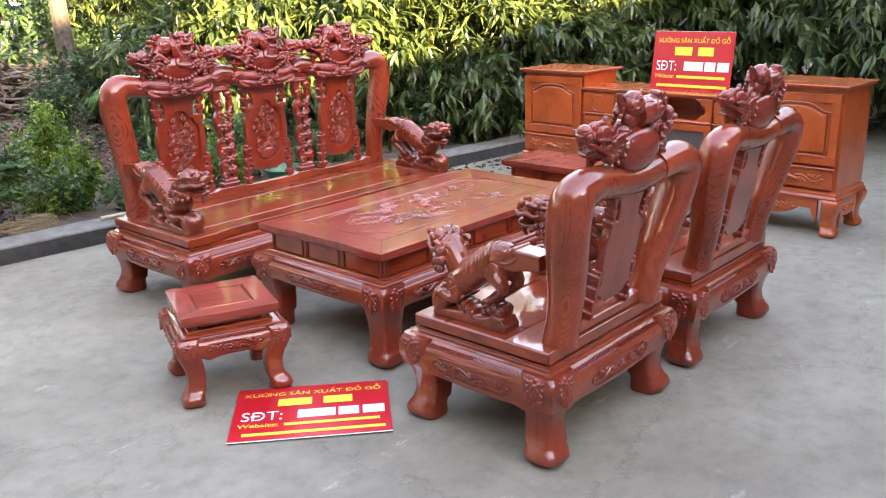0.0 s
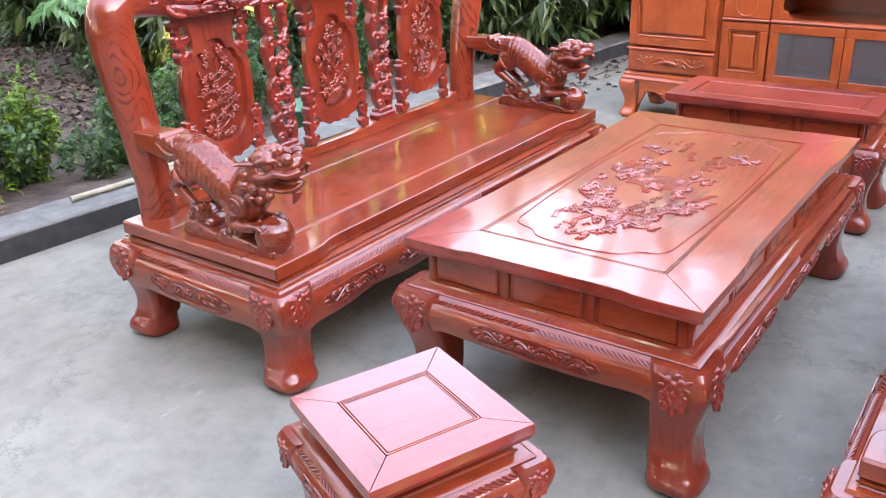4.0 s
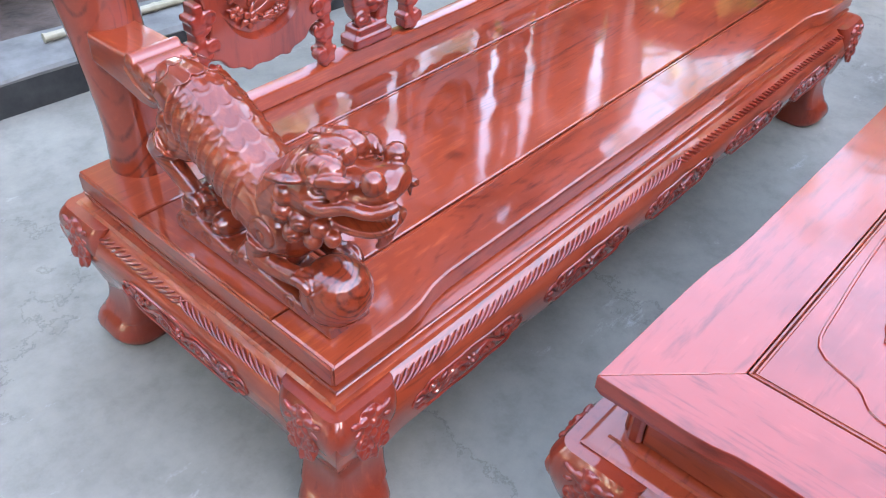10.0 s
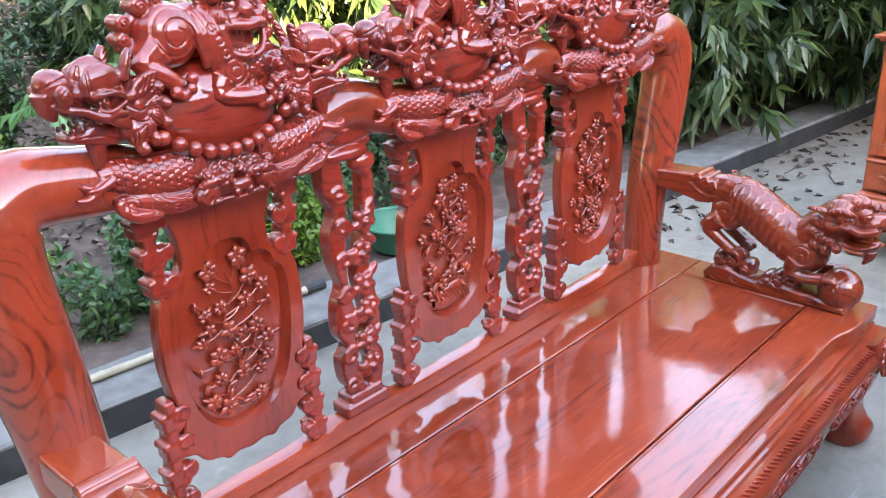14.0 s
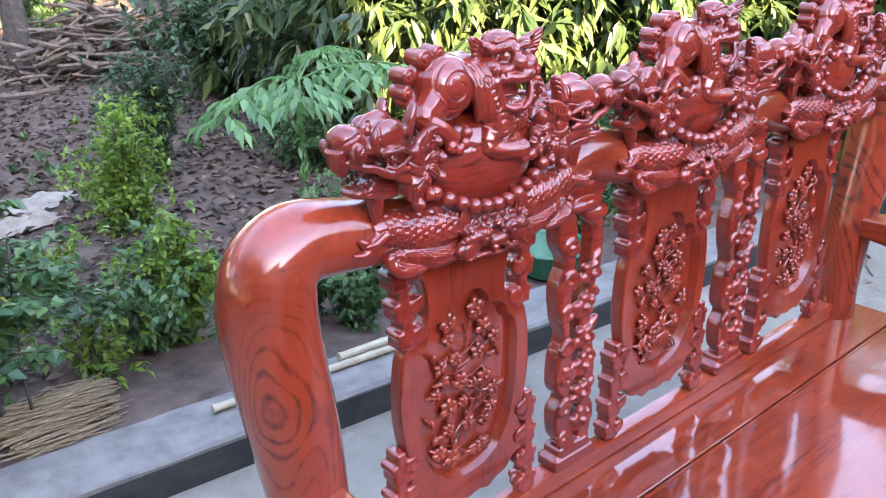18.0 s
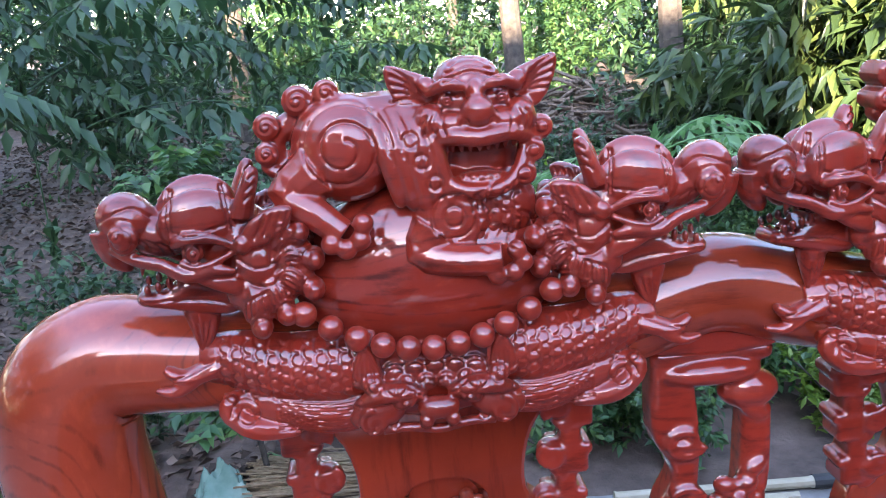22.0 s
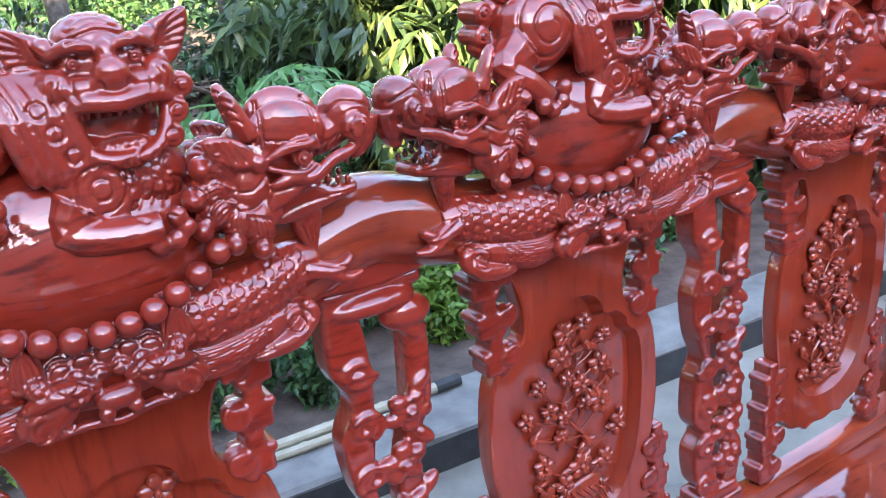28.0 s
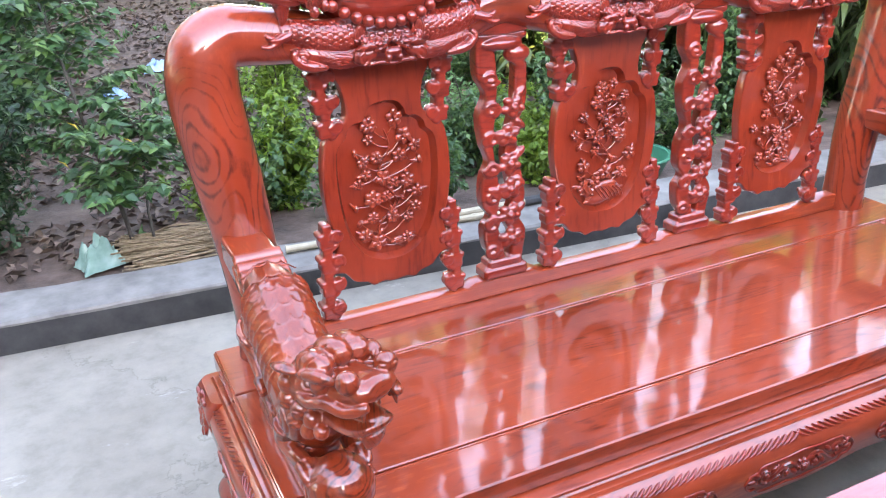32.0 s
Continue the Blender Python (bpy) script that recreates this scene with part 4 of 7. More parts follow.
def crest_group(parent, at):
    """One carved group of a crest rail, dome, lion, two dragons, beads, fish and mask."""
    def dome_mesh():
        s = Mesh()
        s.ell((0.004, 0.006, 1.250), (0.142, 0.062, 0.092), None, 30, 20)
        cuts = []
        for sg in (-1, 1):
            for k in range(4):
                cuts.append(curve([(0.008 + sg * (0.045 + 0.012 * k), 1.318 - 0.004 * k), (0.008 + sg * (0.052 + 0.012 * k), 1.300), (0.008 + sg * (0.040 + 0.012 * k), 1.284)], 6))
        return carved(s, "crest_dome", WDOME, 0.0040, 3, cuts=cuts)
    dome = part("crest_dome", shared(KIT, "dome", dome_mesh), WDOME, parent, at=at)
    part("carved_lion", shared(KIT, "lion", lambda: carved(lion(), "carved_lion", WCARVE, 0.0018, 1, cuts=lion_cuts(), depth=0.0030, wide=0.0014)), WCARVE, dome, "glossy carved lion with an open mouth", at=pose(0, 0, -0.012))
    flip = lambda cs: [[(-x, z) for x, z in q] for q in cs]
    head = shared(KIT, "drag", lambda: carved(dragon_head(), "dragon_head", WCARVE, 0.0017, 1, cuts=dragon_cuts(), depth=0.0030, wide=0.0012))
    headm = shared(KIT, "dragm", lambda: carved(dragon_head().mirrored(), "dragon_head", WCARVE, 0.0017, 1, cuts=flip(dragon_cuts()), depth=0.0030, wide=0.0012))
    part("dragon_head", head, WCARVE, dome, at=pose(-0.190, -0.022, 1.328, 0, 0, 12) @ Matrix.Diagonal((0.93, 1, 1, 1)))
    part("dragon_head", headm, WCARVE, dome, at=pose(0.192, -0.022, 1.328, 0, 0, -12) @ Matrix.Diagonal((0.93, 1, 1, 1)))
    bead = shared(KIT, "bead", lambda: Mesh().ell((0, 0, 0), 0.0130, None, 16, 11).data("bead", WCARVE, 0))
    for i in range(11):
        t = (i - 5) / 5.0
        part("bead", bead, WCARVE, dome, at=pose(0.122 * t, -0.068 + 0.016 * t * t, 1.189 + 0.042 * t * t))
    part("carved_mask", shared(KIT, "mask", lambda: carved(mask(), "carved_mask", WCARVE, 0.0017, 1, cuts=mask_cuts(), depth=0.0024, wide=0.0012)), WCARVE, dome, at=pose(0.0, -0.046, 1.144))
    part("carved_fish", shared(KIT, "carp", lambda: carved(carp(), "carved_fish", WCARVE, 0.0016, 1, cuts=carp_cuts(), depth=0.0026, wide=0.0011)), WCARVE, dome, at=pose(0.050, -0.022, 1.148))
    part("carved_fish", shared(KIT, "carpm", lambda: carved(carp().mirrored(), "carved_fish", WCARVE, 0.0016, 1, cuts=flip(carp_cuts()), depth=0.0026, wide=0.0011)), WCARVE, dome, at=pose(-0.050, -0.022, 1.148))
    return dome


def medallion():
    """The outline of a panel's sunk field: three lobes over a long oval."""
    right = [(0.0, 1.006), (0.030, 1.001), (0.047, 0.984), (0.054, 0.966), (0.078, 0.962), (0.096, 0.946), (0.101, 0.930), (0.117, 0.915), (0.126, 0.888), (0.128, 0.82), (0.120, 0.74), (0.105, 0.685), (0.075, 0.640), (0.035, 0.617)]
    pts = right + [(0.0, 0.613)] + [(-x, z) for x, z in right[:0:-1]]
    return curve(pts, 4, True)


def panel_outline():
    right = [(0.142, 1.125), (0.130, 1.09), (0.105, 1.055), (0.094, 1.01), (0.098, 0.972), (0.128, 0.955), (0.150, 0.925), (0.160, 0.87), (0.162, 0.80), (0.153, 0.735), (0.140, 0.69), (0.146, 0.655), (0.166, 0.635), (0.164, 0.607), (0.128, 0.598), (0.105, 0.572), (0.072, 0.562), (0.055, 0.55), (0.03, 0.556)]
    pts = right + [(0.0, 0.551)] + [(-x, z) for x, z in right[::-1]]
    return curve(pts[:-1], 3) + [pts[-1]]


def flower_relief(seed):
    """A flowering branch for a panel's sunk field, z from 0.63 to 0.95."""
    r = random.Random(seed)
    s = Mesh()

    def blossom(x, z, q):
        n = r.choice((5, 5, 6))
        a0 = r.random() * 2
        for k in range(n):
            a = a0 + k * 2 * math.pi / n
            s.ell((x + q * 0.58 * math.cos(a), -0.004, z + q * 0.58 * math.sin(a)), (q * 0.52, 0.0070, q * 0.42), (0, -math.degrees(a), 0), 9, 6)
        s.ell((x, -0.009, z), (q * 0.26, 0.006, q * 0.26), None, 8, 6)

    def leaf(x, z, l, a):
        s.ell((x + l * 0.5 * math.cos(a), -0.003, z + l * 0.5 * math.sin(a)), (l * 0.55, 0.005, l * 0.17), (0, -math.degrees(a), 0), 9, 6)
    stem = curve([(0.030, 0.0, 0.636), (-0.030, 0.0, 0.690), (0.022, 0.0, 0.755), (-0.020, 0.0, 0.825), (0.010, 0.0, 0.890), (0.0, 0.0, 0.935)], 6)
    s.tube(stem, [0.0034 - 0.00006 * i for i in range(len(stem))], 7)
    taken = []
    for i in range(34):
        x0, _, z0 = stem[int(len(stem) * (0.06 + 0.9 * i / 34))]
        sg = 1 if i % 2 else -1
        for tries in range(12):
            x1, z1 = x0 + sg * r.uniform(0.015, 0.105), z0 + r.uniform(-0.02, 0.045)
            wide = 0.108 * math.sqrt(max(0.05, 1 - ((z1 - 0.80) / 0.20) ** 2))
            q = r.uniform(0.013, 0.0215)
            if abs(x1) < wide - q and 0.650 < z1 < 0.965 and all(math.hypot(x1 - a, z1 - b) > (q + c) * 0.96 for a, b, c in taken):
                break
        else:
            continue
        taken.append((x1, z1, q))
        s.tube(curve([(x0, 0, z0), ((x0 + x1) / 2, -0.002, (z0 + z1) / 2 - 0.006), (x1, -0.001, z1)], 4), 0.0015, 6)
        if i % 5 == 4:
            s.ell((x1, -0.005, z1), (q * 0.42, 0.008, q * 0.66), (0, r.uniform(-40, 40), 0), 9, 6)
        else:
            blossom(x1, z1, q)
        for k in range(1 + i % 2):
            leaf(x1, z1, q * r.uniform(1.2, 1.8), r.uniform(0, 6.28))
    for i in range(7):
        leaf(r.uniform(-0.06, 0.05), r.uniform(0.638, 0.665), 0.03, r.uniform(-0.5, 0.7))
    return s


def bird_relief():
    """A sitting duck among leaves at the foot of a panel."""
    s = Mesh()
    s.ell((0.0, -0.003, 0.664), (0.055, 0.010, 0.030), (0, -14, 0))
    s.tube([(-0.045, -0.004, 0.67), (-0.06, -0.006, 0.695), (-0.05, -0.006, 0.708)], [0.012, 0.009, 0.007], 8)
    for k in range(7):
        s.tube([(-0.03 + 0.012 * k, -0.011, 0.684 - 0.001 * k), (-0.015 + 0.012 * k, -0.013, 0.664), (0.0 + 0.011 * k, -0.010, 0.646)], 0.0022, 5)
    return s


def side_scroll(zs, w=0.066, t=0.042, lean=0.0):
    """A stepped strip with curled leaves beside a panel, from zs[0] to zs[1], in x and z; its outer edge at +x."""
    s = Mesh()
    z0, z1 = zs
    n = max(2, int(round((z1 - z0) / 0.055)))
    h = (z1 - z0) / n
    for k in range(n):
        z = z0 + (k + 0.5) * h
        x = lean * (k / n - 0.5)
        s.box((w * 0.50, t, h * 0.62), (x + w * 0.16, 0, z - h * 0.16), 0.004)
        s.box((w * 0.78, t, h * 0.26), (x + w * 0.10, 0, z + h * 0.06), 0.004)
        s.box((w * 0.36, t * 0.95, h * 0.44), (x + w * 0.12, 0, z + h * 0.34), 0.004)
        s.ell((x - w * 0.22, -t * 0.16, z), (h * 0.30, t * 0.42, h * 0.27), None, 12, 8)
        s.tube(spiral((x - w * 0.22, -t * 0.46, z), h * 0.28, h * 0.07, 1.3, 16, start=2 * k, hand=1 if k % 2 else -1), 0.0055, 7)
        s.ell((x - w * 0.10, -t * 0.25, z - h * 0.42), (h * 0.30, t * 0.30, h * 0.13), (0, 35, 0), 10, 6)
    return s


def baluster():
    """A pierced, carved upright: base block, stepped edges, flowers, curled clouds; z from 0.49 to 1.13."""
    r = random.Random(5)
    s = Mesh()
    s.box((0.108, 0.056, 0.032), (0, 0, 0.507), 0.006)
    s.box((0.086, 0.048, 0.024), (0, 0, 0.533), 0.006)
    left = curve([(-0.020, 0.54), (-0.044, 0.575), (-0.050, 0.635), (-0.034, 0.665), (-0.052, 0.70), (-0.050, 0.77), (-0.036, 0.81), (-0.050, 0.86), (-0.056, 0.93), (-0.040, 0.98), (-0.060, 1.03), (-0.060, 1.115)], 4)
    right = curve([(-0.022, 1.115), (-0.014, 1.03), (-0.016, 0.95), (-0.024, 0.86), (-0.016, 0.78), (-0.008, 0.72), (-0.018, 0.66), (-0.008, 0.60), (0.004, 0.54)], 4)
    s.slab(left + right, 0.040, 0.006)
    l2 = curve([(0.012, 0.54), (0.018, 0.60), (0.004, 0.645), (0.018, 0.70), (0.010, 0.76), (0.0, 0.82), (0.012, 0.89), (0.024, 0.95), (0.028, 1.05)], 4)
    r2 = curve([(0.056, 1.05), (0.054, 0.95), (0.036, 0.90), (0.034, 0.82), (0.046, 0.76), (0.052, 0.70), (0.036, 0.655), (0.054, 0.61), (0.046, 0.54)], 4)
    s.slab(l2 + r2, 0.036, 0.006)
    for z in (0.60, 0.665, 0.735, 0.80, 0.875, 0.945):
        x = 0.012 + 0.018 * math.sin(z * 47)
        for j in range(5):
            a = j * 1.2566 + z * 9
            s.ell((x + 0.017 * math.cos(a), -0.020, z + 0.017 * math.sin(a)), (0.0135, 0.011, 0.0115), (0, -math.degrees(a), 0), 10, 6)
        s.ell((x, -0.030, z), 0.0085)
    for k in range(7):
        z = 0.57 + 0.075 * k
        s.tube(spiral((-0.030, -0.021, z), 0.020, 0.005, 1.4, 18, start=k, hand=1 if k % 2 else -1), 0.0055, 7)
        s.ell((0.036, -0.016, z + 0.03), (0.020, 0.010, 0.010), (0, 50 * (-1) ** k, 0))
    s.box((0.116, 0.040, 0.022), (-0.002, 0, 1.118), 0.006)
    s.ell((0.034, -0.008, 1.072), (0.030, 0.022, 0.024))
    s.ell((-0.004, -0.014, 1.10), (0.05, 0.020, 0.016))
    return s


BEAST_LINE = [(0.44, 0.728), (0.385, 0.722), (0.33, 0.702), (0.27, 0.668), (0.21, 0.630), (0.15, 0.598)]


BEAST_HEAD = pose(0, 0.080, 0.70) @ pose(0, 0, 0, 0, 0, 20) @ Matrix.Diagonal((1.12, 1.08, 1.08, 1)) @ pose(0, -0.080, -0.668)


def beast_head():
    """The beast's head: three bulbs on the brow, a broad bill with ball nostrils, an open mouth, rows of curls."""
    s = Mesh()
    s.ell((0, 0.062, 0.676), (0.062, 0.058, 0.054), None, 18, 12)
    for k in (-1, 0, 1):
        s.ell((0.034 * k, 0.044, 0.726 - 0.008 * k * k), (0.0235, 0.040, 0.026), (-12, 0, 0), 14, 10)
    s.tube(curve([(0, 0.04, 0.690), (0, 0.0, 0.690), (0, -0.035, 0.698), (0, -0.066, 0.708)], 3), [0.050, 0.049, 0.048, 0.047, 0.047, 0.047, 0.046, 0.043, 0.036, 0.022], 16, flat=0.50)
    for sg in (-1, 1):
        s.ell((sg * 0.036, -0.036, 0.722), 0.0185, None, 14, 10)                                   # nostril balls
        s.ell((sg * 0.047, 0.016, 0.702), (0.015, 0.018, 0.016), None, 12, 9)                       # eyes
        s.tube(curve([(sg * 0.040, -0.012, 0.712), (sg * 0.056, 0.014, 0.722), (sg * 0.060, 0.050, 0.712)], 3), [0.005, 0.008, 0.010, 0.010, 0.009, 0.008, 0.005], 8)
        s.tube(curve([(sg * 0.028, -0.070, 0.690), (sg * 0.046, -0.040, 0.678), (sg * 0.056, -0.005, 0.684), (sg * 0.060, 0.030, 0.672), (sg * 0.058, 0.060, 0.676)], 3), [0.006, 0.009, 0.010, 0.010, 0.010, 0.010, 0.010, 0.010, 0.010, 0.010, 0.009, 0.008, 0.004], 9)
        s.tube(curve([(sg * 0.052, 0.060, 0.708), (sg * 0.064, 0.088, 0.712), (sg * 0.058, 0.116, 0.704)], 3), [0.006, 0.010, 0.012, 0.012, 0.010, 0.008, 0.003], 9, flat=0.6)   # ears laid back
        for y, z, q in ((0.092, 0.676, 0.018), (0.098, 0.644, 0.018), (0.070, 0.636, 0.0165), (0.040, 0.632, 0.0155), (0.084, 0.610, 0.0165), (0.052, 0.606, 0.015), (0.020, 0.618, 0.013)):
            s.ell((sg * 0.050, y, z), q, None, 12, 9)
        s.tube([(sg * 0.030, -0.058, 0.682), (sg * 0.031, -0.060, 0.662)], [0.006, 0.0015], 7)
        for k in range(4):
            s.ell((sg * 0.036, -0.040 + 0.017 * k, 0.672), (0.005, 0.006, 0.008), None, 7, 5)
    s.tube(curve([(0, 0.045, 0.640), (0, 0.0, 0.628), (0, -0.038, 0.632), (0, -0.062, 0.646)], 3), [0.044, 0.044, 0.043, 0.042, 0.041, 0.040, 0.038, 0.034, 0.027, 0.016], 14, flat=0.34)
    s.ell((0, -0.022, 0.650), (0.024, 0.038, 0.009))
    s.tube(curve([(0, -0.040, 0.622), (0, -0.036, 0.600), (0, -0.022, 0.580)], 3), [0.022, 0.022, 0.020, 0.017, 0.013, 0.009, 0.003], 10, flat=0.6)
    return s


def arm_beast():
    """A guardian beast that springs forward (-y) from an arm: haunch high, chest low, forepaws on a ball, head raised and turned."""
    s = Mesh()
    s.tube(curve([(0, y, z) for y, z in BEAST_LINE], 4), [0.044 + 0.024 * min(1.0, k / 7) for k in range(21)], 18)
    s.ell((0, 0.375, 0.690), (0.062, 0.066, 0.056), None, 18, 12)
    spine = curve(BEAST_LINE, 6)
    for k in range(9):                                                        # ribs
        y, z = spine[9 + 2 * k]
        y2, z2 = spine[10 + 2 * k]
        d = Vector((0, y2 - y, z2 - z)).normalized()
        w = Vector((0, -d.z, d.y))
        for sg in (-1, 1):
            s.tube([tuple(Vector((0, y, z)) + Vector((sg * 0.0665 * math.cos(a), 0, 0)) + w * (-0.0665 * math.sin(a)) - d * 0.020 * math.sin(a)) for a in [-1.1 + 0.2 * q for q in range(11)]], [0.002, 0.004, 0.0052, 0.0055, 0.0055, 0.0055, 0.0055, 0.0055, 0.005, 0.004, 0.002], 7)
    for k in range(8):                                                        # scales along the back
        y, z = spine[4 + 3 * k]
        y2, z2 = spine[5 + 3 * k]
        d = Vector((0, y2 - y, z2 - z)).normalized()
        w = Vector((0, -d.z, d.y))
        for x0 in ((-0.028, 0.0, 0.028) if k % 2 else (-0.042, -0.014, 0.014, 0.042)):
            arc = []
            for a in [-1.5 + 0.375 * q for q in range(9)]:
                x, u = x0 + 0.0145 * math.sin(a), 0.016 * math.cos(a)
                arc.append(tuple(Vector((x, y, z)) + d * u - w * (math.sqrt(max(1e-5, 0.0672 ** 2 - x * x)))))
            s.tube(arc, 0.0022, 6)
    s.ell((0, 0.135, 0.592), (0.060, 0.060, 0.066), None, 18, 12)
    s.tube(curve([(0, 0.150, 0.62), (0, 0.110, 0.672), (0, 0.075, 0.708)], 4), [0.060, 0.058, 0.057, 0.056, 0.055, 0.054, 0.053, 0.052, 0.050], 16)
    for sg in (-1, 1):
        s.ell((sg * 0.036, 0.372, 0.672), (0.034, 0.056, 0.056), None, 16, 12)
        s.tube(curve([(sg * 0.046, 0.385, 0.655), (sg * 0.048, 0.425, 0.622), (sg * 0.046, 0.400, 0.592), (sg * 0.044, 0.345, 0.556)], 3), [0.036, 0.033, 0.030, 0.028, 0.025, 0.022, 0.020, 0.019, 0.018, 0.018], 12)
        for k in range(3):
            s.tube(curve([(sg * (0.030 + 0.014 * k), 0.352, 0.556), (sg * (0.030 + 0.014 * k), 0.330, 0.556), (sg * (0.030 + 0.014 * k), 0.316, 0.538)], 3), [0.010, 0.0105, 0.0105, 0.010, 0.009, 0.008, 0.005], 8)
        s.ell((sg * 0.044, 0.132, 0.596), (0.026, 0.042, 0.044), None, 14, 10)
        s.tube(curve([(sg * 0.050, 0.150, 0.575), (sg * 0.056, 0.160, 0.540), (sg * 0.050, 0.120, 0.528), (sg * 0.046, 0.066, 0.536)], 3), [0.030, 0.027, 0.024, 0.022, 0.020, 0.019, 0.018, 0.018, 0.018, 0.018], 12)
        for k in range(3):
            s.tube(curve([(sg * (0.032 + 0.014 * k), 0.070, 0.540), (sg * (0.030 + 0.014 * k), 0.046, 0.540), (sg * (0.030 + 0.013 * k), 0.030, 0.522)], 3), [0.010, 0.0105, 0.0105, 0.010, 0.009, 0.008, 0.005], 8)
    s.ell((0, 0.034, 0.500), (0.064, 0.062, 0.062), None, 22, 14)          # ball
    base = [(0.0, 0.438), (0.43, 0.438), (0.435, 0.462), (0.41, 0.492), (0.36, 0.500), (0.32, 0.484), (0.27, 0.476), (0.22, 0.488), (0.17, 0.482), (0.12, 0.478), (0.06, 0.470), (0.0, 0.462)]
    s.slab(base, 0.098, 0.008, m=Matrix(((0, 1, 0, 0), (1, 0, 0, 0), (0, 0, 1, 0), (0, 0, 0, 1))))
    for y, z, q in ((0.345, 0.520, 0.034), (0.385, 0.512, 0.032), (0.305, 0.500, 0.026), (0.20, 0.492, 0.028), (0.165, 0.500, 0.028), (0.235, 0.482, 0.024)):
        s.ell((0, y, z), (0.052, q, q), None, 14, 10)
    s.join(beast_head(), BEAST_HEAD)
    return s


def arm_beast_cuts():
    """Ribs, eyes and curls engraved on the beast's flanks, in y and z."""
    c = []
    c.append(flat2(spiral((0.375, 0, 0.672), 0.046, 0.006, 1.6, 60)))
    c.append(flat2(spiral((0.132, 0, 0.594), 0.036, 0.005, 1.6, 40)))
    at = lambda y, z: (0.080 + (y - 0.080) * 1.015, 0.70 + (z - 0.668) * 1.08)
    move = lambda q: [at(y, z) for y, z in q]
    c += [move(ring(0.016, 0.702, r, 24)) for r in (0.006, 0.0135)]
    c.append(move(ring(-0.036, 0.722, 0.0075, 20)))
    for y, z in ((0.092, 0.676), (0.098, 0.644), (0.070, 0.636), (0.040, 0.632), (0.084, 0.610), (0.052, 0.606)):
        c.append(move(flat2(spiral((y, 0, z), 0.012, 0.002, 1.4, 24))))
    for k in range(4):
        c.append(move(curve([(0.010 + 0.022 * k, 0.748 - 0.003 * k), (0.016 + 0.022 * k, 0.730), (0.008 + 0.022 * k, 0.716)], 5)))
    for k in range(3):
        c.append(move(curve([(0.095 + 0.01 * k, 0.712), (0.11 + 0.008 * k, 0.728)], 4)))
    for y, z, q in ((0.345, 0.518, 0.026), (0.390, 0.510, 0.024), (0.305, 0.494, 0.018), (0.20, 0.486, 0.020), (0.165, 0.498, 0.020), (0.25, 0.468, 0.014), (0.10, 0.460, 0.014), (0.40, 0.466, 0.016), (0.33, 0.466, 0.014)):
        c.append(flat2(spiral((y, 0, z), q, 0.003, 1.4, 24)))
    c.append(curve([(0.02, 0.540), (0.034, 0.520), (0.022, 0.498), (0.036, 0.480)], 6))
    return c


def arm_block():
    """The square beam of an arm that ends in three rolls with curled sides."""
    s = Mesh()
    s.slab([(0.62, 0.768), (0.62, 0.712), (0.53, 0.700), (0.47, 0.688), (0.435, 0.690), (0.40, 0.708), (0.40, 0.740), (0.43, 0.756), (0.47, 0.768), (0.50, 0.772)], 0.096, 0.006, m=Matrix(((0, 1, 0, 0), (1, 0, 0, 0), (0, 0, 1, 0), (0, 0, 0, 1))))
    for k in range(3):
        y, z = 0.480 - 0.026 * k, 0.766 - 0.009 * k
        s.tube([(-0.049, y, z), (0.049, y, z)], 0.0135, 14)
        for sg in (-1, 1):
            s.tube([(sg * 0.049, a, c) for a, _, c in spiral((y - 0.004, 0, z - 0.010), 0.013, 0.003, 1.4, 18)], 0.0035, 7)
    for sg in (-1, 1):
        s.tube(curve([(sg * 0.049, 0.50, 0.745), (sg * 0.049, 0.47, 0.722), (sg * 0.049, 0.43, 0.712), (sg * 0.049, 0.40, 0.722)], 4), 0.0035, 6)
    return s


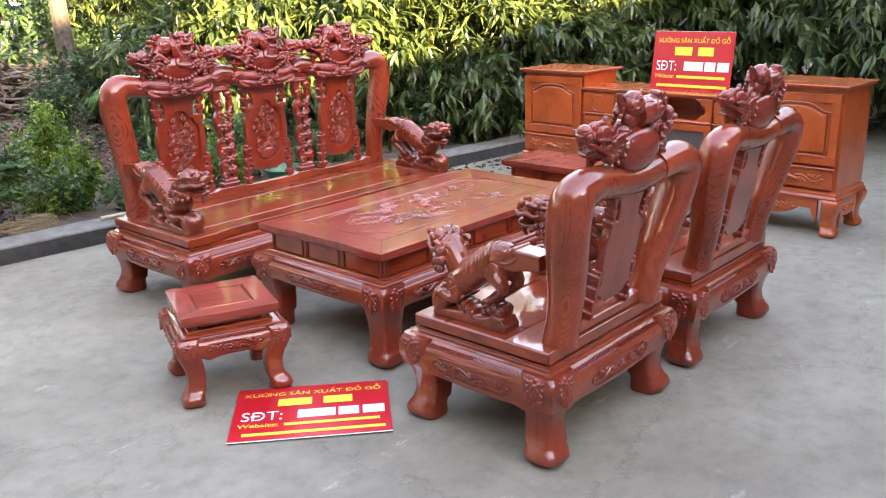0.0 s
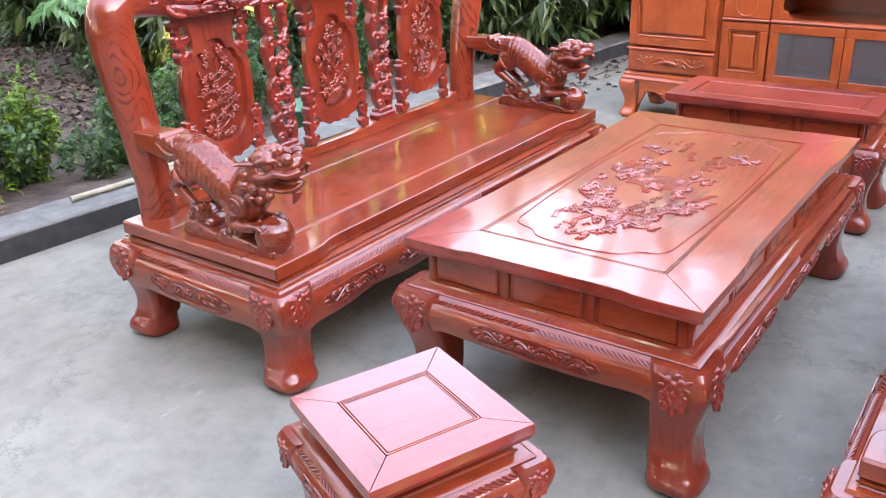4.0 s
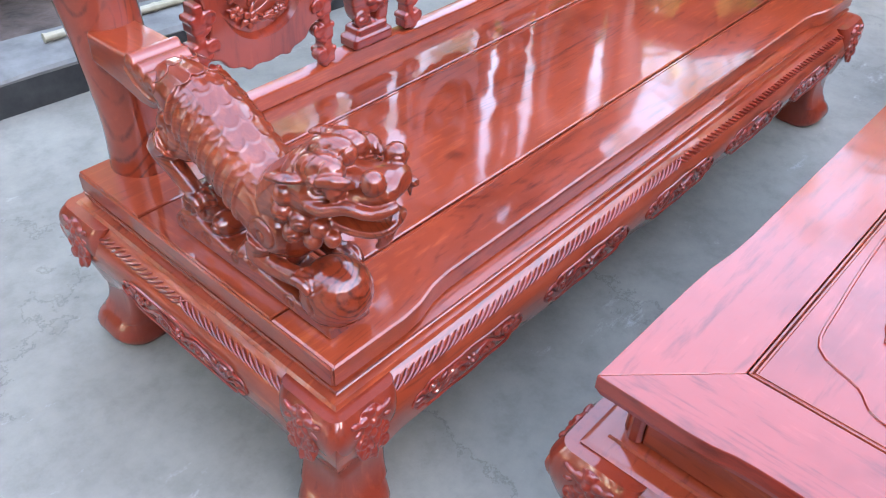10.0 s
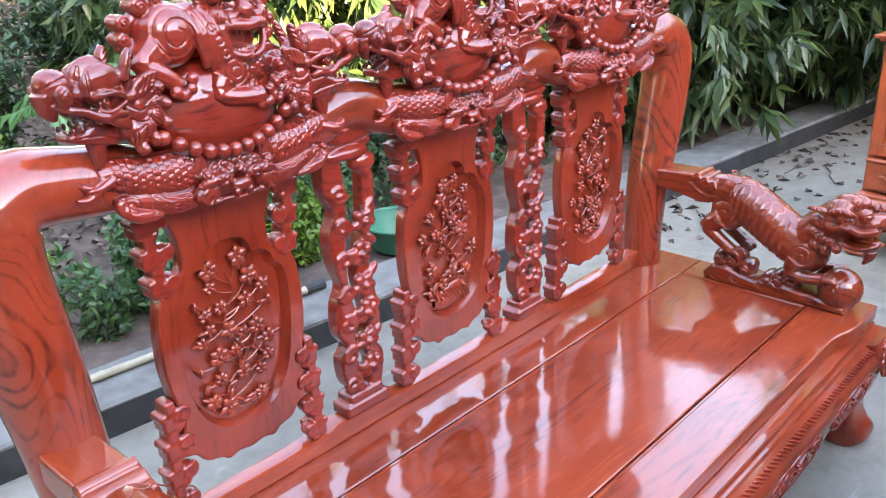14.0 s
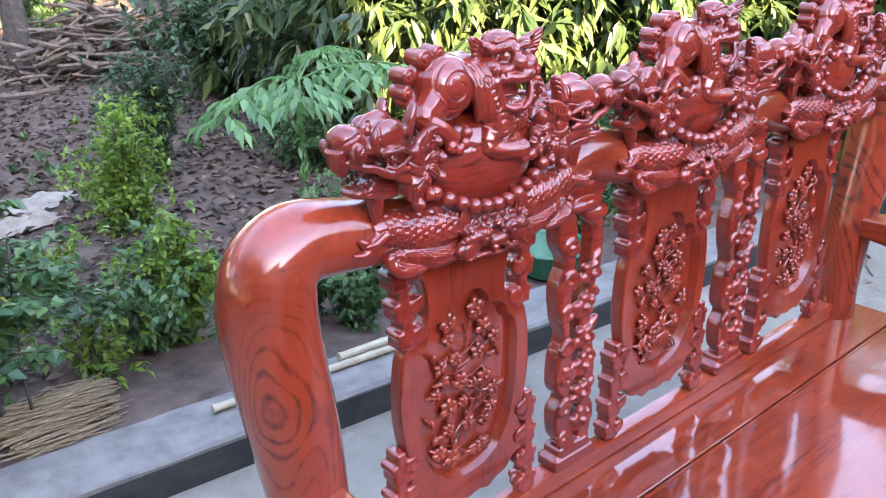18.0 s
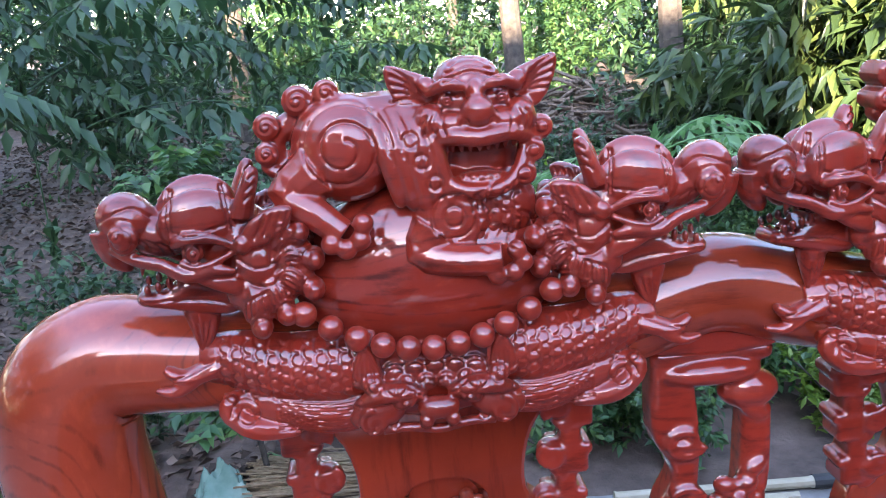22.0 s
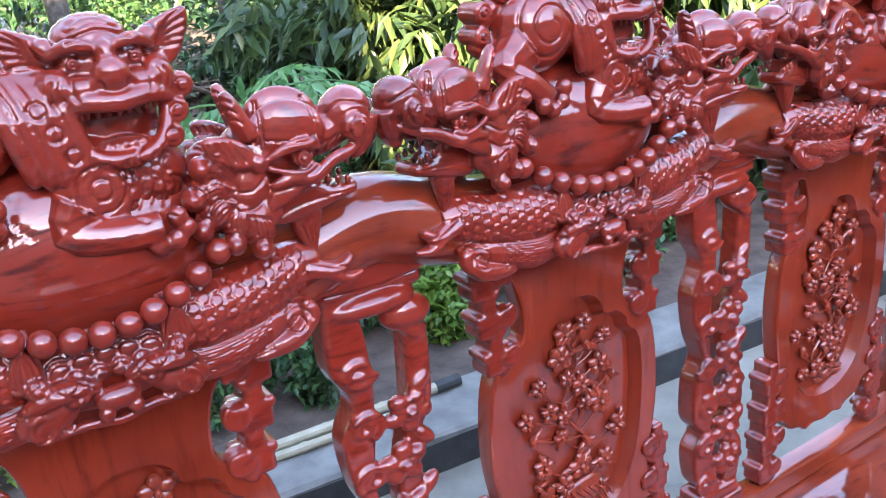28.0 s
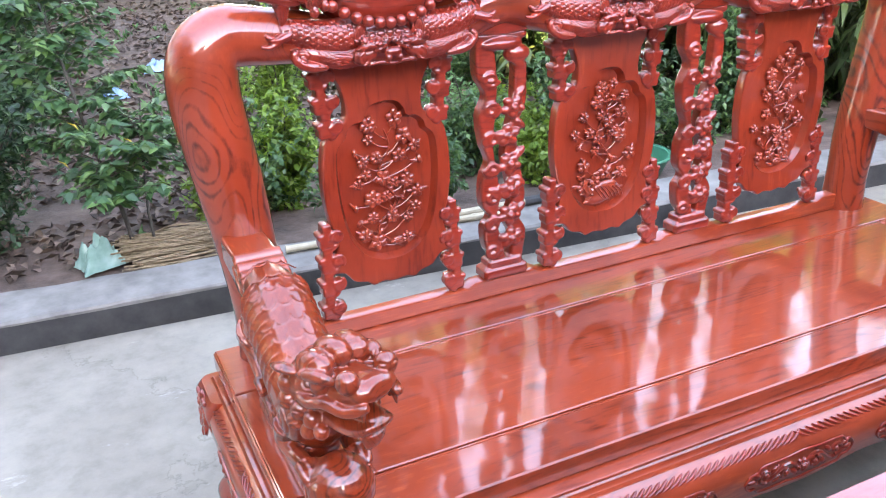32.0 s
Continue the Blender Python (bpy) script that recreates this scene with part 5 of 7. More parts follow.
def carved_seat(root, W, D, xs, yb, q=1.0, lean=0.0, crest=1.0):
    """A bench or armchair in local x 0..W, front at y = 0, its back at y = yb; xs: centres of the carved groups;
    q: height of the back over the seat, against the bench; lean: its backward lean in degrees; crest: size of the carved groups."""
    B = pose(0, yb, 0.44) @ pose(0, 0, 0, -lean) @ pose(0, -yb, -0.44)
    up = lambda z: 0.44 + (z - 0.44) * q
    unit_dz = up(1.14) - 1.14
    tall = B @ Matrix.Translation((0, 0, 0.44)) @ Matrix.Diagonal((1, 1, q, 1)) @ Matrix.Translation((0, 0, -0.44))
    e = 0.035
    x0, x1, y0, y1 = -e, W + e, -0.05, D
    bowed_stand(root, x0, x1, y0, y1, 0.364, 0.150, 0.142 if W > 1 else 0.134, 0.050, (5, 1) if W > 1 else (1, 1), (WX, WY))
    # the moulded frame between stand and seat
    rect = [(x0, y0), (x1, y0), (x1, y1), (x0, y1)]
    part("seat_frame", Mesh().sweep(rect, [(-0.03, 0.352), (0.012, 0.355), (0.017, 0.360), (0.012, 0.367), (-0.002, 0.370), (-0.006, 0.374), (0.001, 0.380), (0.001, 0.386), (-0.012, 0.390), (-0.03, 0.392)]), WX, root)
    # seat boards, with sunk joints
    gx0, gx1, gy0, gy1 = 0.135, W - 0.105, 0.11, min(0.505, D - 0.2)
    sx, g = min(0.30, W * 0.2), 0.0022
    front = [(x0, y0 + 0.0), (x0 + sx * 0.55, y0), (x0 + sx * 0.7, y0 + 0.006), (x0 + sx * 0.85, y0 + 0.020), (x0 + sx, y0 + 0.026), (x1 - sx, y0 + 0.026), (x1 - sx * 0.85, y0 + 0.020), (x1 - sx * 0.7, y0 + 0.006), (x1 - sx * 0.55, y0), (x1, y0), (x1, gy0 - g), (x0, gy0 - g)]
    edge = [(-0.006, 0.392), (0.0, 0.397), (0.0, 0.437), (-0.004, 0.440)]
    part("seat_board", Mesh().sweep(front, edge), WX, root, sharp=20)
    for a, b in (((x0, gy1 + g), (x1, y1)), ((x0, gy0 + g), (gx0 - g, gy1 - g)), ((gx1 + g, gy0 + g), (x1, gy1 - g)), ((gx0 + g, gy0 + g), (gx1 - g, gy1 - g))):
        path = [(a[0], a[1]), (b[0], a[1]), (b[0], b[1]), (a[0], b[1])]
        across = b[0] - a[0] < 0.2
        part("seat_board", Mesh().sweep(path, [(-0.003, 0.392), (0.0, 0.397), (0.0, 0.4375), (-0.0025, 0.440)]), WY if across else WX, root, sharp=20)
    for x in (x0 - 0.0015, x1 + 0.0015):
        part("seat_edge", Mesh().box((0.007, y1 - y0 - 0.004, 0.042), (x, (y0 + y1) / 2, 0.4165), 0.003), WY, root)
    inner = Mesh()
    for a, b in (((gx0, gy0), (gx1, gy0)), ((gx0, gy1), (gx1, gy1)), ((gx0, gy0), (gx0, gy1)), ((gx1, gy0), (gx1, gy1))):
        n = Vector((b[1] - a[1], a[0] - b[0])).normalized() * 0.011
        for sg in (1,):
            inner.tube([(a[0] + n.x * sg, a[1] + n.y * sg, 0.4398), (b[0] + n.x * sg, b[1] + n.y * sg, 0.4398)], 0.0022, 6)
    part("groove_line", inner, WX, root)
    # low back rail, stepped
    pr = [(0.10, 0.44), (W - 0.10, 0.44), (W - 0.10, 0.492)]
    for c in reversed(xs):
        pr += [(c + 0.22, 0.492), (c + 0.20, 0.482), (c + 0.10, 0.480), (c - 0.10, 0.480), (c - 0.20, 0.482), (c - 0.22, 0.492)]
    pr += [(0.10, 0.492)]
    part("back_rail", Mesh().slab(pr, 0.046, 0.005), WX, root, at=pose(0, yb, 0))
    # posts that bend into the crest rail
    rr = 0.072
    def post(sg, ox, bow):
        pts = [(0.080, 0, 0.436), (0.078, 0, 0.55), (0.068, 0, 0.70), (0.050, 0, 0.86), (0.030, 0, 1.00), (0.022, 0, 1.085), (0.034, 0, 1.148), (0.072, 0, 1.180), (0.12, 0, 1.180), (0.17, 0, 1.173), (0.235, 0, 1.166)]
        rad = [rr * 0.92, rr * 0.86, rr * 0.93, rr * 1.02, rr * 1.06, rr * 1.06, rr * 1.02, rr * 0.93, rr * 0.87, rr * 0.83, rr * 0.79]
        line = curve([(ox + sg * (a - bow * min(1.0, max(0.0, (c - 0.5) / 0.5)) * (1.0 if a < 0.06 else 0.5)), yb + b, up(c)) for a, b, c in pts], 5)
        rs = [v for _, v in curve([(k, v) for k, v in enumerate(rad)], 5)]
        return Mesh().tube(line, rs, 24, up=(0, 1, 0))
    part("post", post(1, 0.0, 0.0 if W > 1 else 0.035), WPOST, root, "stout bent post with swirling grain", at=B)
    part("post", post(-1, W, 0.035), WPOST, root, "stout bent post with swirling grain", at=B)
    # crest rail
    line = [(0.07, 1.180)]
    for i, c in enumerate(xs):
        line += [(c - 0.21, 1.172), (c - 0.10, 1.150), (c, 1.140), (c + 0.10, 1.150), (c + 0.21, 1.172)]
        if i + 1 < len(xs):
            line += [((c + xs[i + 1]) / 2, 1.198)]
    line += [(W - 0.07, 1.180)]
    part("crest_rail", Mesh().tube(curve([(x, yb - 0.002, up(z)) for x, z in line], 5), 0.0555, 18, up=(0, 1, 0)), WX, root, at=B)
    for c in xs:
        crest_group(root, B @ pose(c, yb - 0.02, unit_dz + 1.14 * (1 - crest)) @ Matrix.Diagonal((crest, crest, crest, 1)))
    # back panels
    for i, c in enumerate(xs):
        pn = part("back_panel", shared(KIT, "panel", lambda: Mesh().slab(panel_outline(), 0.034, 0.005, medallion(), floor=0.020).data("back_panel", WZ)), WZ, root, "carved back panel with flowers in a sunk field", at=tall @ pose(c, yb, 0) @ Matrix.Diagonal((1.0 if W > 1 else 0.74, 1, 1, 1)))
        fr = flower_relief(11 + i)
        if len(xs) > 1 and i == 1:
            fr.join(bird_relief())
        part("flower_carving", fr, WFLOWER, pn, at=pose(0, -0.001, 0))
        for sg in (-1, 1):
            hi = shared(KIT, ("side", sg, 1), lambda: carved(side_scroll((0.935, 1.105), lean=0.02) if sg > 0 else side_scroll((0.935, 1.105), lean=0.02).mirrored(), "side_carving", WCARVE, 0.0028, 1))
            lo = shared(KIT, ("side", sg, 0), lambda: carved(side_scroll((0.485, 0.73), lean=-0.01) if sg > 0 else side_scroll((0.485, 0.73), lean=-0.01).mirrored(), "side_carving", WCARVE, 0.0028, 1))
            part("side_carving", hi, WCARVE, pn, at=pose(sg * 0.142, 0, 0))
            part("side_carving", lo, WCARVE, pn, at=pose(sg * 0.158, 0, 0))
    if len(xs) > 1:
        for a, b in zip(xs, xs[1:]):
            part("carved_baluster", shared(KIT, "balu", lambda: carved(baluster(), "carved_baluster", WCARVE, 0.0030, 0)), WCARVE, root, at=pose((a + b) / 2, yb, 0) @ Matrix.Diagonal((1.20, 1.10, 1, 1)))
            part("rail_bracket", Mesh().slab(curve([(-0.09, 1.165), (-0.10, 1.14), (-0.06, 1.125), (0.0, 1.12), (0.06, 1.125), (0.10, 1.14), (0.09, 1.165)], 4), 0.05, 0.006), WCARVE, root, at=pose((a + b) / 2, yb, 0))
    # arms
    for ax, sg in ((0.05, 1), (W - 0.05, -1)):
        k = 1.0 if W > 1 else 0.82
        ys = pose(ax, yb - 0.665 * k, 0) @ Matrix.Diagonal((1, k, 1, 1))
        arm = part("arm", shared(KIT, "arm", lambda: carved(arm_block(), "arm", WY, 0.0028, 0)), WY, root, at=ys)
        part("arm_beast", shared(KIT, ("beast", sg), lambda: carved(arm_beast() if sg > 0 else arm_beast().mirrored(), "arm_beast", WBEAST, 0.0022, 1, cuts=arm_beast_cuts(), depth=0.0034, wide=0.0019, plane=(1, 2))), WBEAST, arm, "carved guardian beast as an armrest")


bench = thing("carved_bench", "long red rosewood bench with carved dragon crest and beast armrests", "bench")
carved_seat(bench, 2.07, 0.72, (0.415, 1.035, 1.655), 0.665)
chair = thing("carved_armchair", "red rosewood armchair with a carved crest and a plain back", "armchair", group="armchairs of the set")
carved_seat(chair, 0.74, 0.59, (0.37,), 0.555, 0.80, 10.5, 1.0)
chair.matrix_basis = pose(0.72, -1.746, 0, 0, 0, 180)
copy_thing(chair, pose(1.805, -1.744, 0, 0, 0, 180))

# ---- coffee table, side table, stools ----
def rect(w, d):
    return [(-w / 2, -d / 2), (w / 2, -d / 2), (w / 2, d / 2), (-w / 2, d / 2)]


def low_table(root, w, d, h, leg_h, leg_s, relief=True, panels=(3, 5)):
    """A table or stool: moulded stand with bowed legs, a drawer-like box with framed panels, a framed top."""
    base = leg_h
    e = 0.012
    swell = 0.048 if w > 0.5 or d > 0.5 else 0.044
    sh = min(0.130, base * 0.30)
    bowed_stand(root, -w / 2 + e, w / 2 - e, -d / 2 + e, d / 2 - e, base + 0.004, sh, leg_s, swell, (max(1, round(w / 0.55)), max(1, round(d / 0.9))), (WX, WY), 0.009)
    wt, dt = w - 0.03, d - 0.03
    part("stand_moulding", Mesh().sweep(rect(wt, dt), [(-0.02, base - 0.006), (0.014, base - 0.003), (0.018, base + 0.003), (0.010, base + 0.009), (-0.012, base + 0.013), (-0.014, base + 0.019), (-0.03, base + 0.022)]), WX, root)
    bt, bb = h - 0.042, base + 0.018
    bw, bd = w - 0.10, d - 0.10
    part("body", Mesh().box((bw, bd, bt - bb), (0, 0, (bt + bb) / 2), 0.004), WX, root)
    ph = bt - bb
    if ph > 0.03:
        for ww, n, rz, off in ((bd, panels[0], -90, bw / 2), (bd, panels[0], 90, bw / 2), (bw, panels[1], 0, bd / 2), (bw, panels[1], 180, bd / 2)):
            m = Euler((0, 0, radians(rz))).to_matrix().to_4x4()
            for k in range(n):
                x = (k + 0.5 - n / 2) * ww / n
                part("side_panel", Mesh().box((ww / n - 0.05, 0.012, ph - 0.012), (0, 0, 0), 0.005), WX, root, at=m @ pose(x, -off - 0.003, (bt + bb) / 2))
            for k in range(n + 1):
                x = (k - n / 2) * ww / n
                x = max(-ww / 2 + 0.012, min(ww / 2 - 0.012, x))
                part("stile", Mesh().box((0.024, 0.020, ph), (0, 0, 0), 0.006), WZ, root, at=m @ pose(x, -off - 0.002, (bt + bb) / 2))
    # the framed top: four mitred boards and a sunk field
    mg = 0.155 if w > 1 else 0.085
    bow = 0.012

    def scallop(a, b, n):
        out = []
        q = [(0, 0), (0.16, 0), (0.20, 0.2), (0.24, 0.8), (0.28, 1), (0.72, 1), (0.76, 0.8), (0.80, 0.2), (0.84, 0)]
        for t, k in q:
            out.append((a[0] + (b[0] - a[0]) * t + n[0] * bow * k, a[1] + (b[1] - a[1]) * t + n[1] * bow * k))
        return out
    R = rect(w, d)
    I = rect(w - 2 * mg, d - 2 * mg)
    nor = [(0, 1), (-1, 0), (0, -1), (1, 0)]
    for k in range(4):
        a, b = R[k], R[(k + 1) % 4]
        small = w < 0.6
        outer = [a] if small else scallop(a, b, nor[k])
        g = 0.00015
        path = outer + [b, I[(k + 1) % 4], I[k]]
        part("top_board", Mesh().sweep(path, [(-0.012 - g, h - 0.044), (-0.004 - g, h - 0.038), (-g, h - 0.026), (-g, h - 0.003), (-g - 0.0006, h - 0.0006), (-g - 0.0012, h)]), WTOP if k % 2 == 0 else WTOPY, root, sharp=12)
    part("top_field", Mesh().box((w - 2 * mg - 0.012, d - 2 * mg - 0.012, 0.03), (0, 0, h - 0.017), 0.003), WTOP, root)
    bead = Mesh()
    for ins in (0.004, 0.011):
        J = [(x * (1 - 2 * ins / (w - 2 * mg)), y * (1 - 2 * ins / (d - 2 * mg)), h - 0.0028) for x, y in I]
        bead.tube(J + J[:1], 0.0032, 6)
    part("field_bead", bead, WX, root)


def table_relief(w, d, h):
    """A landscape of pines, rocks, a waterfall and clouds carved inside a lobed line in the table's field."""
    r = random.Random(21)
    s = Mesh()
    lobes = [(0.50, 0.0), (0.49, 0.22), (0.46, 0.30), (0.43, 0.44), (0.34, 0.47), (0.20, 0.49), (0.0, 0.5)]
    ring_ = [(x, y) for x, y in lobes] + [(-x, y) for x, y in lobes[-2::-1]]
    ring_ += [(x, -y) for x, y in ring_[-2:0:-1]]
    out = curve([(x * w, y * d) for x, y in ring_], 4, True)
    s.tube([(x, y, h - 0.0006) for x, y in out + out[:1]], 0.0030, 6)
    inside = lambda x, y: (abs(x) / (0.46 * w)) ** 3.2 + (abs(y) / (0.42 * d)) ** 3.2 < 1

    def clump(x, y, q):
        for j in range(7):
            a, c = x + r.gauss(0, q), y + r.gauss(0, q * 0.55)
            for k in range(4):
                t = r.uniform(0, 6.28)
                s.ell((a + 0.007 * math.cos(t), c + 0.006 * math.sin(t), h), (0.0085, 0.0032, 0.0050), (0, 0, math.degrees(t)), 7, 5)

    def branch(x, y, a, l):
        p, c = [(x, y)], a
        n = 6
        for j in range(n):
            c += r.gauss(0, 0.42)
            p.append((p[-1][0] + l / n * math.cos(c), p[-1][1] + l / n * math.sin(c)))
        p = [q for q in p if inside(*q)]
        if len(p) < 3:
            return
        line = curve(p, 3)
        s.tube([(u, v, h) for u, v in line], [0.0062 * (1 - 0.6 * k / len(line)) for k in range(len(line))], 7)
        for u, v in p[1:]:
            b = c + r.choice((-1, 1)) * r.uniform(0.6, 1.4)
            u2, v2 = u + 0.034 * math.cos(b), v + 0.030 * math.sin(b)
            if inside(u2, v2):
                s.tube([(u, v, h), ((u + u2) / 2, (v + v2) / 2 + 0.004, h), (u2, v2, h)], [0.0036, 0.003, 0.0016], 6)
                clump(u2, v2, 0.013)
    for k in range(15):
        x, y = r.uniform(-0.44, 0.44) * w, r.uniform(-0.40, 0.40) * d
        branch(x, y, r.uniform(0, 6.28), r.uniform(0.14, 0.28))
    for k in range(46):
        x, y = r.uniform(-0.45, 0.45) * w, r.uniform(-0.41, 0.41) * d
        if not inside(x, y):
            continue
        if k % 2:
            for j in range(3):
                q = r.uniform(0.009, 0.015)
                s.tube([(x + 0.024 * j + a, y + c * 0.7 + 0.006 * (j % 2), h) for a, _, c in spiral((0, 0, 0), q, 0.003, 1.3, 14, start=j * 1.7)], 0.0034, 6)
        else:
            p = [(x - 0.05, y)]
            for j in range(5):
                p.append((p[-1][0] + 0.02, p[-1][1] + r.uniform(-0.014, 0.014)))
            for o in (-0.008, 0.0, 0.008):
                s.tube([(a, c + o, h) for a, c in curve(p, 3)], 0.0026, 6)
    for k in range(11):
        x = -0.06 + 0.011 * k
        s.tube([(x + 0.004 * math.sin(9 * t + k), -0.09 + 0.19 * t, h) for t in [q / 10 for q in range(11)]], 0.0030, 6)
    return s


table = thing("coffee_table", "long red rosewood coffee table with a carved sunk top", "coffee table", at=pose(0.975, -0.85, 0, 0, 0, 0.0))
low_table(table, 1.64, 0.89, 0.55, 0.395, 0.140, panels=(3, 5))
part("landscape_carving", table_relief(1.25, 0.53, 0.5490), WTOP, table, "shallow landscape carving in the tabletop")
side = thing("side_table", "small red rosewood side table by the cabinet", "side table", at=pose(2.44, -0.815, 0, 0, 0, 0))
low_table(side, 0.43, 0.93, 0.53, 0.385, 0.11, panels=(3, 2))
stool = thing("stool", "square red rosewood stool with bowed carved legs", "stool", at=pose(-0.362, -0.808, 0, 0, 0, -22.5))
low_table(stool, 0.412, 0.412, 0.398, 0.308, 0.088, panels=(1, 1))

# ---- yard, kerb, garden ----
def concrete():
    m, nt, b, N = nodes_of("worn_concrete")
    L = nt.links.new
    co = N("ShaderNodeTexCoord")
    big = N("ShaderNodeTexNoise", Scale=0.9, Detail=8.0, Roughness=0.62)
    mid = N("ShaderNodeTexNoise", Scale=9.0, Detail=10.0, Roughness=0.7)
    fine = N("ShaderNodeTexNoise", Scale=160.0, Detail=4.0, Roughness=0.7)
    for n in (big, mid, fine):
        L(co.outputs["Object"], n.inputs["Vector"])
    r1 = ramp(nt, [(0.30, (0.145, 0.127, 0.096)), (0.50, (0.200, 0.180, 0.141)), (0.72, (0.262, 0.240, 0.192))])
    L(big.outputs["Fac"], r1.inputs[0])
    r2 = ramp(nt, [(0.30, (0.76, 0.75, 0.73)), (0.5, (1, 1, 1)), (0.72, (1.16, 1.16, 1.14))])
    L(mid.outputs["Fac"], r2.inputs[0])
    mx = N("ShaderNodeMix")
    mx.data_type, mx.blend_type = "RGBA", "MULTIPLY"
    mx.inputs[0].default_value = 1.0
    L(r1.outputs[0], mx.inputs[6])
    L(r2.outputs[0], mx.inputs[7])
    # hairline cracks
    wob = N("ShaderNodeMix")
    wob.data_type, wob.blend_type = "RGBA", "ADD"
    wob.inputs[0].default_value = 0.35
    L(co.outputs["Object"], wob.inputs[6])
    L(mid.outputs["Color"], wob.inputs[7])
    vo = N("ShaderNodeTexVoronoi", Scale=0.55)
    vo.feature = "DISTANCE_TO_EDGE"
    L(wob.outputs[2], vo.inputs["Vector"])
    cr = ramp(nt, [(0.0, (0.45, 0.45, 0.44)), (0.004, (1, 1, 1))])
    L(vo.outputs["Distance"], cr.inputs[0])
    m2 = N("ShaderNodeMix")
    m2.data_type, m2.blend_type = "RGBA", "MULTIPLY"
    m2.inputs[0].default_value = 0.6
    L(mx.outputs[2], m2.inputs[6])
    L(cr.outputs[0], m2.inputs[7])
    # pale scuffs
    sc = N("ShaderNodeTexNoise", Scale=2.6, Detail=12.0, Roughness=0.8)
    mp = N("ShaderNodeMapping")
    mp.inputs["Scale"].default_value = (1.0, 2.2, 1.0)
    mp.inputs["Location"].default_value = (3.1, 7.7, 0)
    L(co.outputs["Object"], mp.inputs["Vector"])
    L(mp.outputs[0], sc.inputs["Vector"])
    sr = ramp(nt, [(0.60, (0, 0, 0)), (0.72, (0.6, 0.6, 0.6))])
    L(sc.outputs["Fac"], sr.inputs[0])
    m3 = N("ShaderNodeMix")
    m3.data_type = "RGBA"
    m3.inputs[7].default_value = (0.50, 0.49, 0.45, 1)
    L(sr.outputs[0], m3.inputs[0])
    L(m2.outputs[2], m3.inputs[6])
    L(m3.outputs[2], b.inputs["Base Color"])
    b.inputs["Roughness"].default_value = 0.72
    bp = N("ShaderNodeBump", Strength=0.25, Distance=0.002)
    L(fine.outputs["Fac"], bp.inputs["Height"])
    L(bp.outputs[0], b.inputs["Normal"])
    return m


CONC = concrete()
SOIL = plain("leaf_mould", (0.042, 0.028, 0.021), (0.150, 0.104, 0.080), 0.95, 7.0, 0.8, 0.03, 12.0)
KERB = plain("kerb_cement", (0.105, 0.100, 0.088), (0.205, 0.198, 0.175), 0.85, 9.0, 0.5, 0.004, 12.0)
KERBD = plain("dark_kerb_face", (0.012, 0.013, 0.013), (0.040, 0.041, 0.039), 0.7, 12.0, 0.5, 0.004, 12.0)
BARK = plain("grey_bark", (0.028, 0.024, 0.019), (0.095, 0.082, 0.067), 0.9, 14.0, 0.9, 0.02, 10.0)
DEADW = plain("dead_sticks", (0.07, 0.052, 0.04), (0.19, 0.15, 0.115), 0.9, 22.0, 0.5, 0.01, 6.0)
STRAW = plain("dry_straw", (0.12, 0.085, 0.045), (0.27, 0.20, 0.12), 0.8, 30.0, 0.3, 0.004, 4.0)
BAMBOO = plain("pale_bamboo", (0.27, 0.23, 0.145), (0.40, 0.355, 0.25), 0.5, 10.0, 0.1, 0.002, 4.0)
LEAF_TREE = leafy("longan_leaf", (0.020, 0.044, 0.017), (0.046, 0.086, 0.030), (0.105, 0.150, 0.045), 0.33, 0.35)
LEAF_DARK = leafy("dark_leaf", (0.014, 0.042, 0.020), (0.028, 0.075, 0.032), (0.055, 0.12, 0.045), 0.38, 0.3)
LEAF_BUSH = leafy("bush_leaf", (0.025, 0.075, 0.030), (0.050, 0.130, 0.050), (0.10, 0.19, 0.055), 0.4, 0.35)
LEAF_LIGHT = leafy("young_leaf", (0.07, 0.15, 0.025), (0.12, 0.22, 0.035), (0.18, 0.28, 0.05), 0.4, 0.4)
LEAF_YELLOW = leafy("yellow_leaf", (0.36, 0.26, 0.03), (0.45, 0.34, 0.05), (0.55, 0.42, 0.08), 0.5, 0.3)
LEAF_FERN = leafy("bright_frond", (0.06, 0.155, 0.055), (0.09, 0.21, 0.08), (0.14, 0.28, 0.105), 0.4, 0.4)
LITTER = leafy("dead_leaf", (0.030, 0.019, 0.013), (0.082, 0.053, 0.038), (0.20, 0.14, 0.105), 0.8, 0.05)
GRASS = leafy("weed", (0.03, 0.09, 0.03), (0.06, 0.15, 0.05), (0.10, 0.20, 0.06), 0.5, 0.3)

KA = -0.085


def kerb_y(x):
    return 1.80 + KA * x


yv = [(-30, -30, 0), (45, -30, 0), (45, kerb_y(45) + 0.1, 0), (-30, kerb_y(-30) + 0.1, 0)]
solid("floor", Mesh().add(yv, [(0, 1, 2, 3)]), CONC, "grey worn concrete yard with hairline cracks", kind="structure")
KM = pose(3, kerb_y(3) + 0.14, 0, 0, 0, math.degrees(math.atan(KA)))


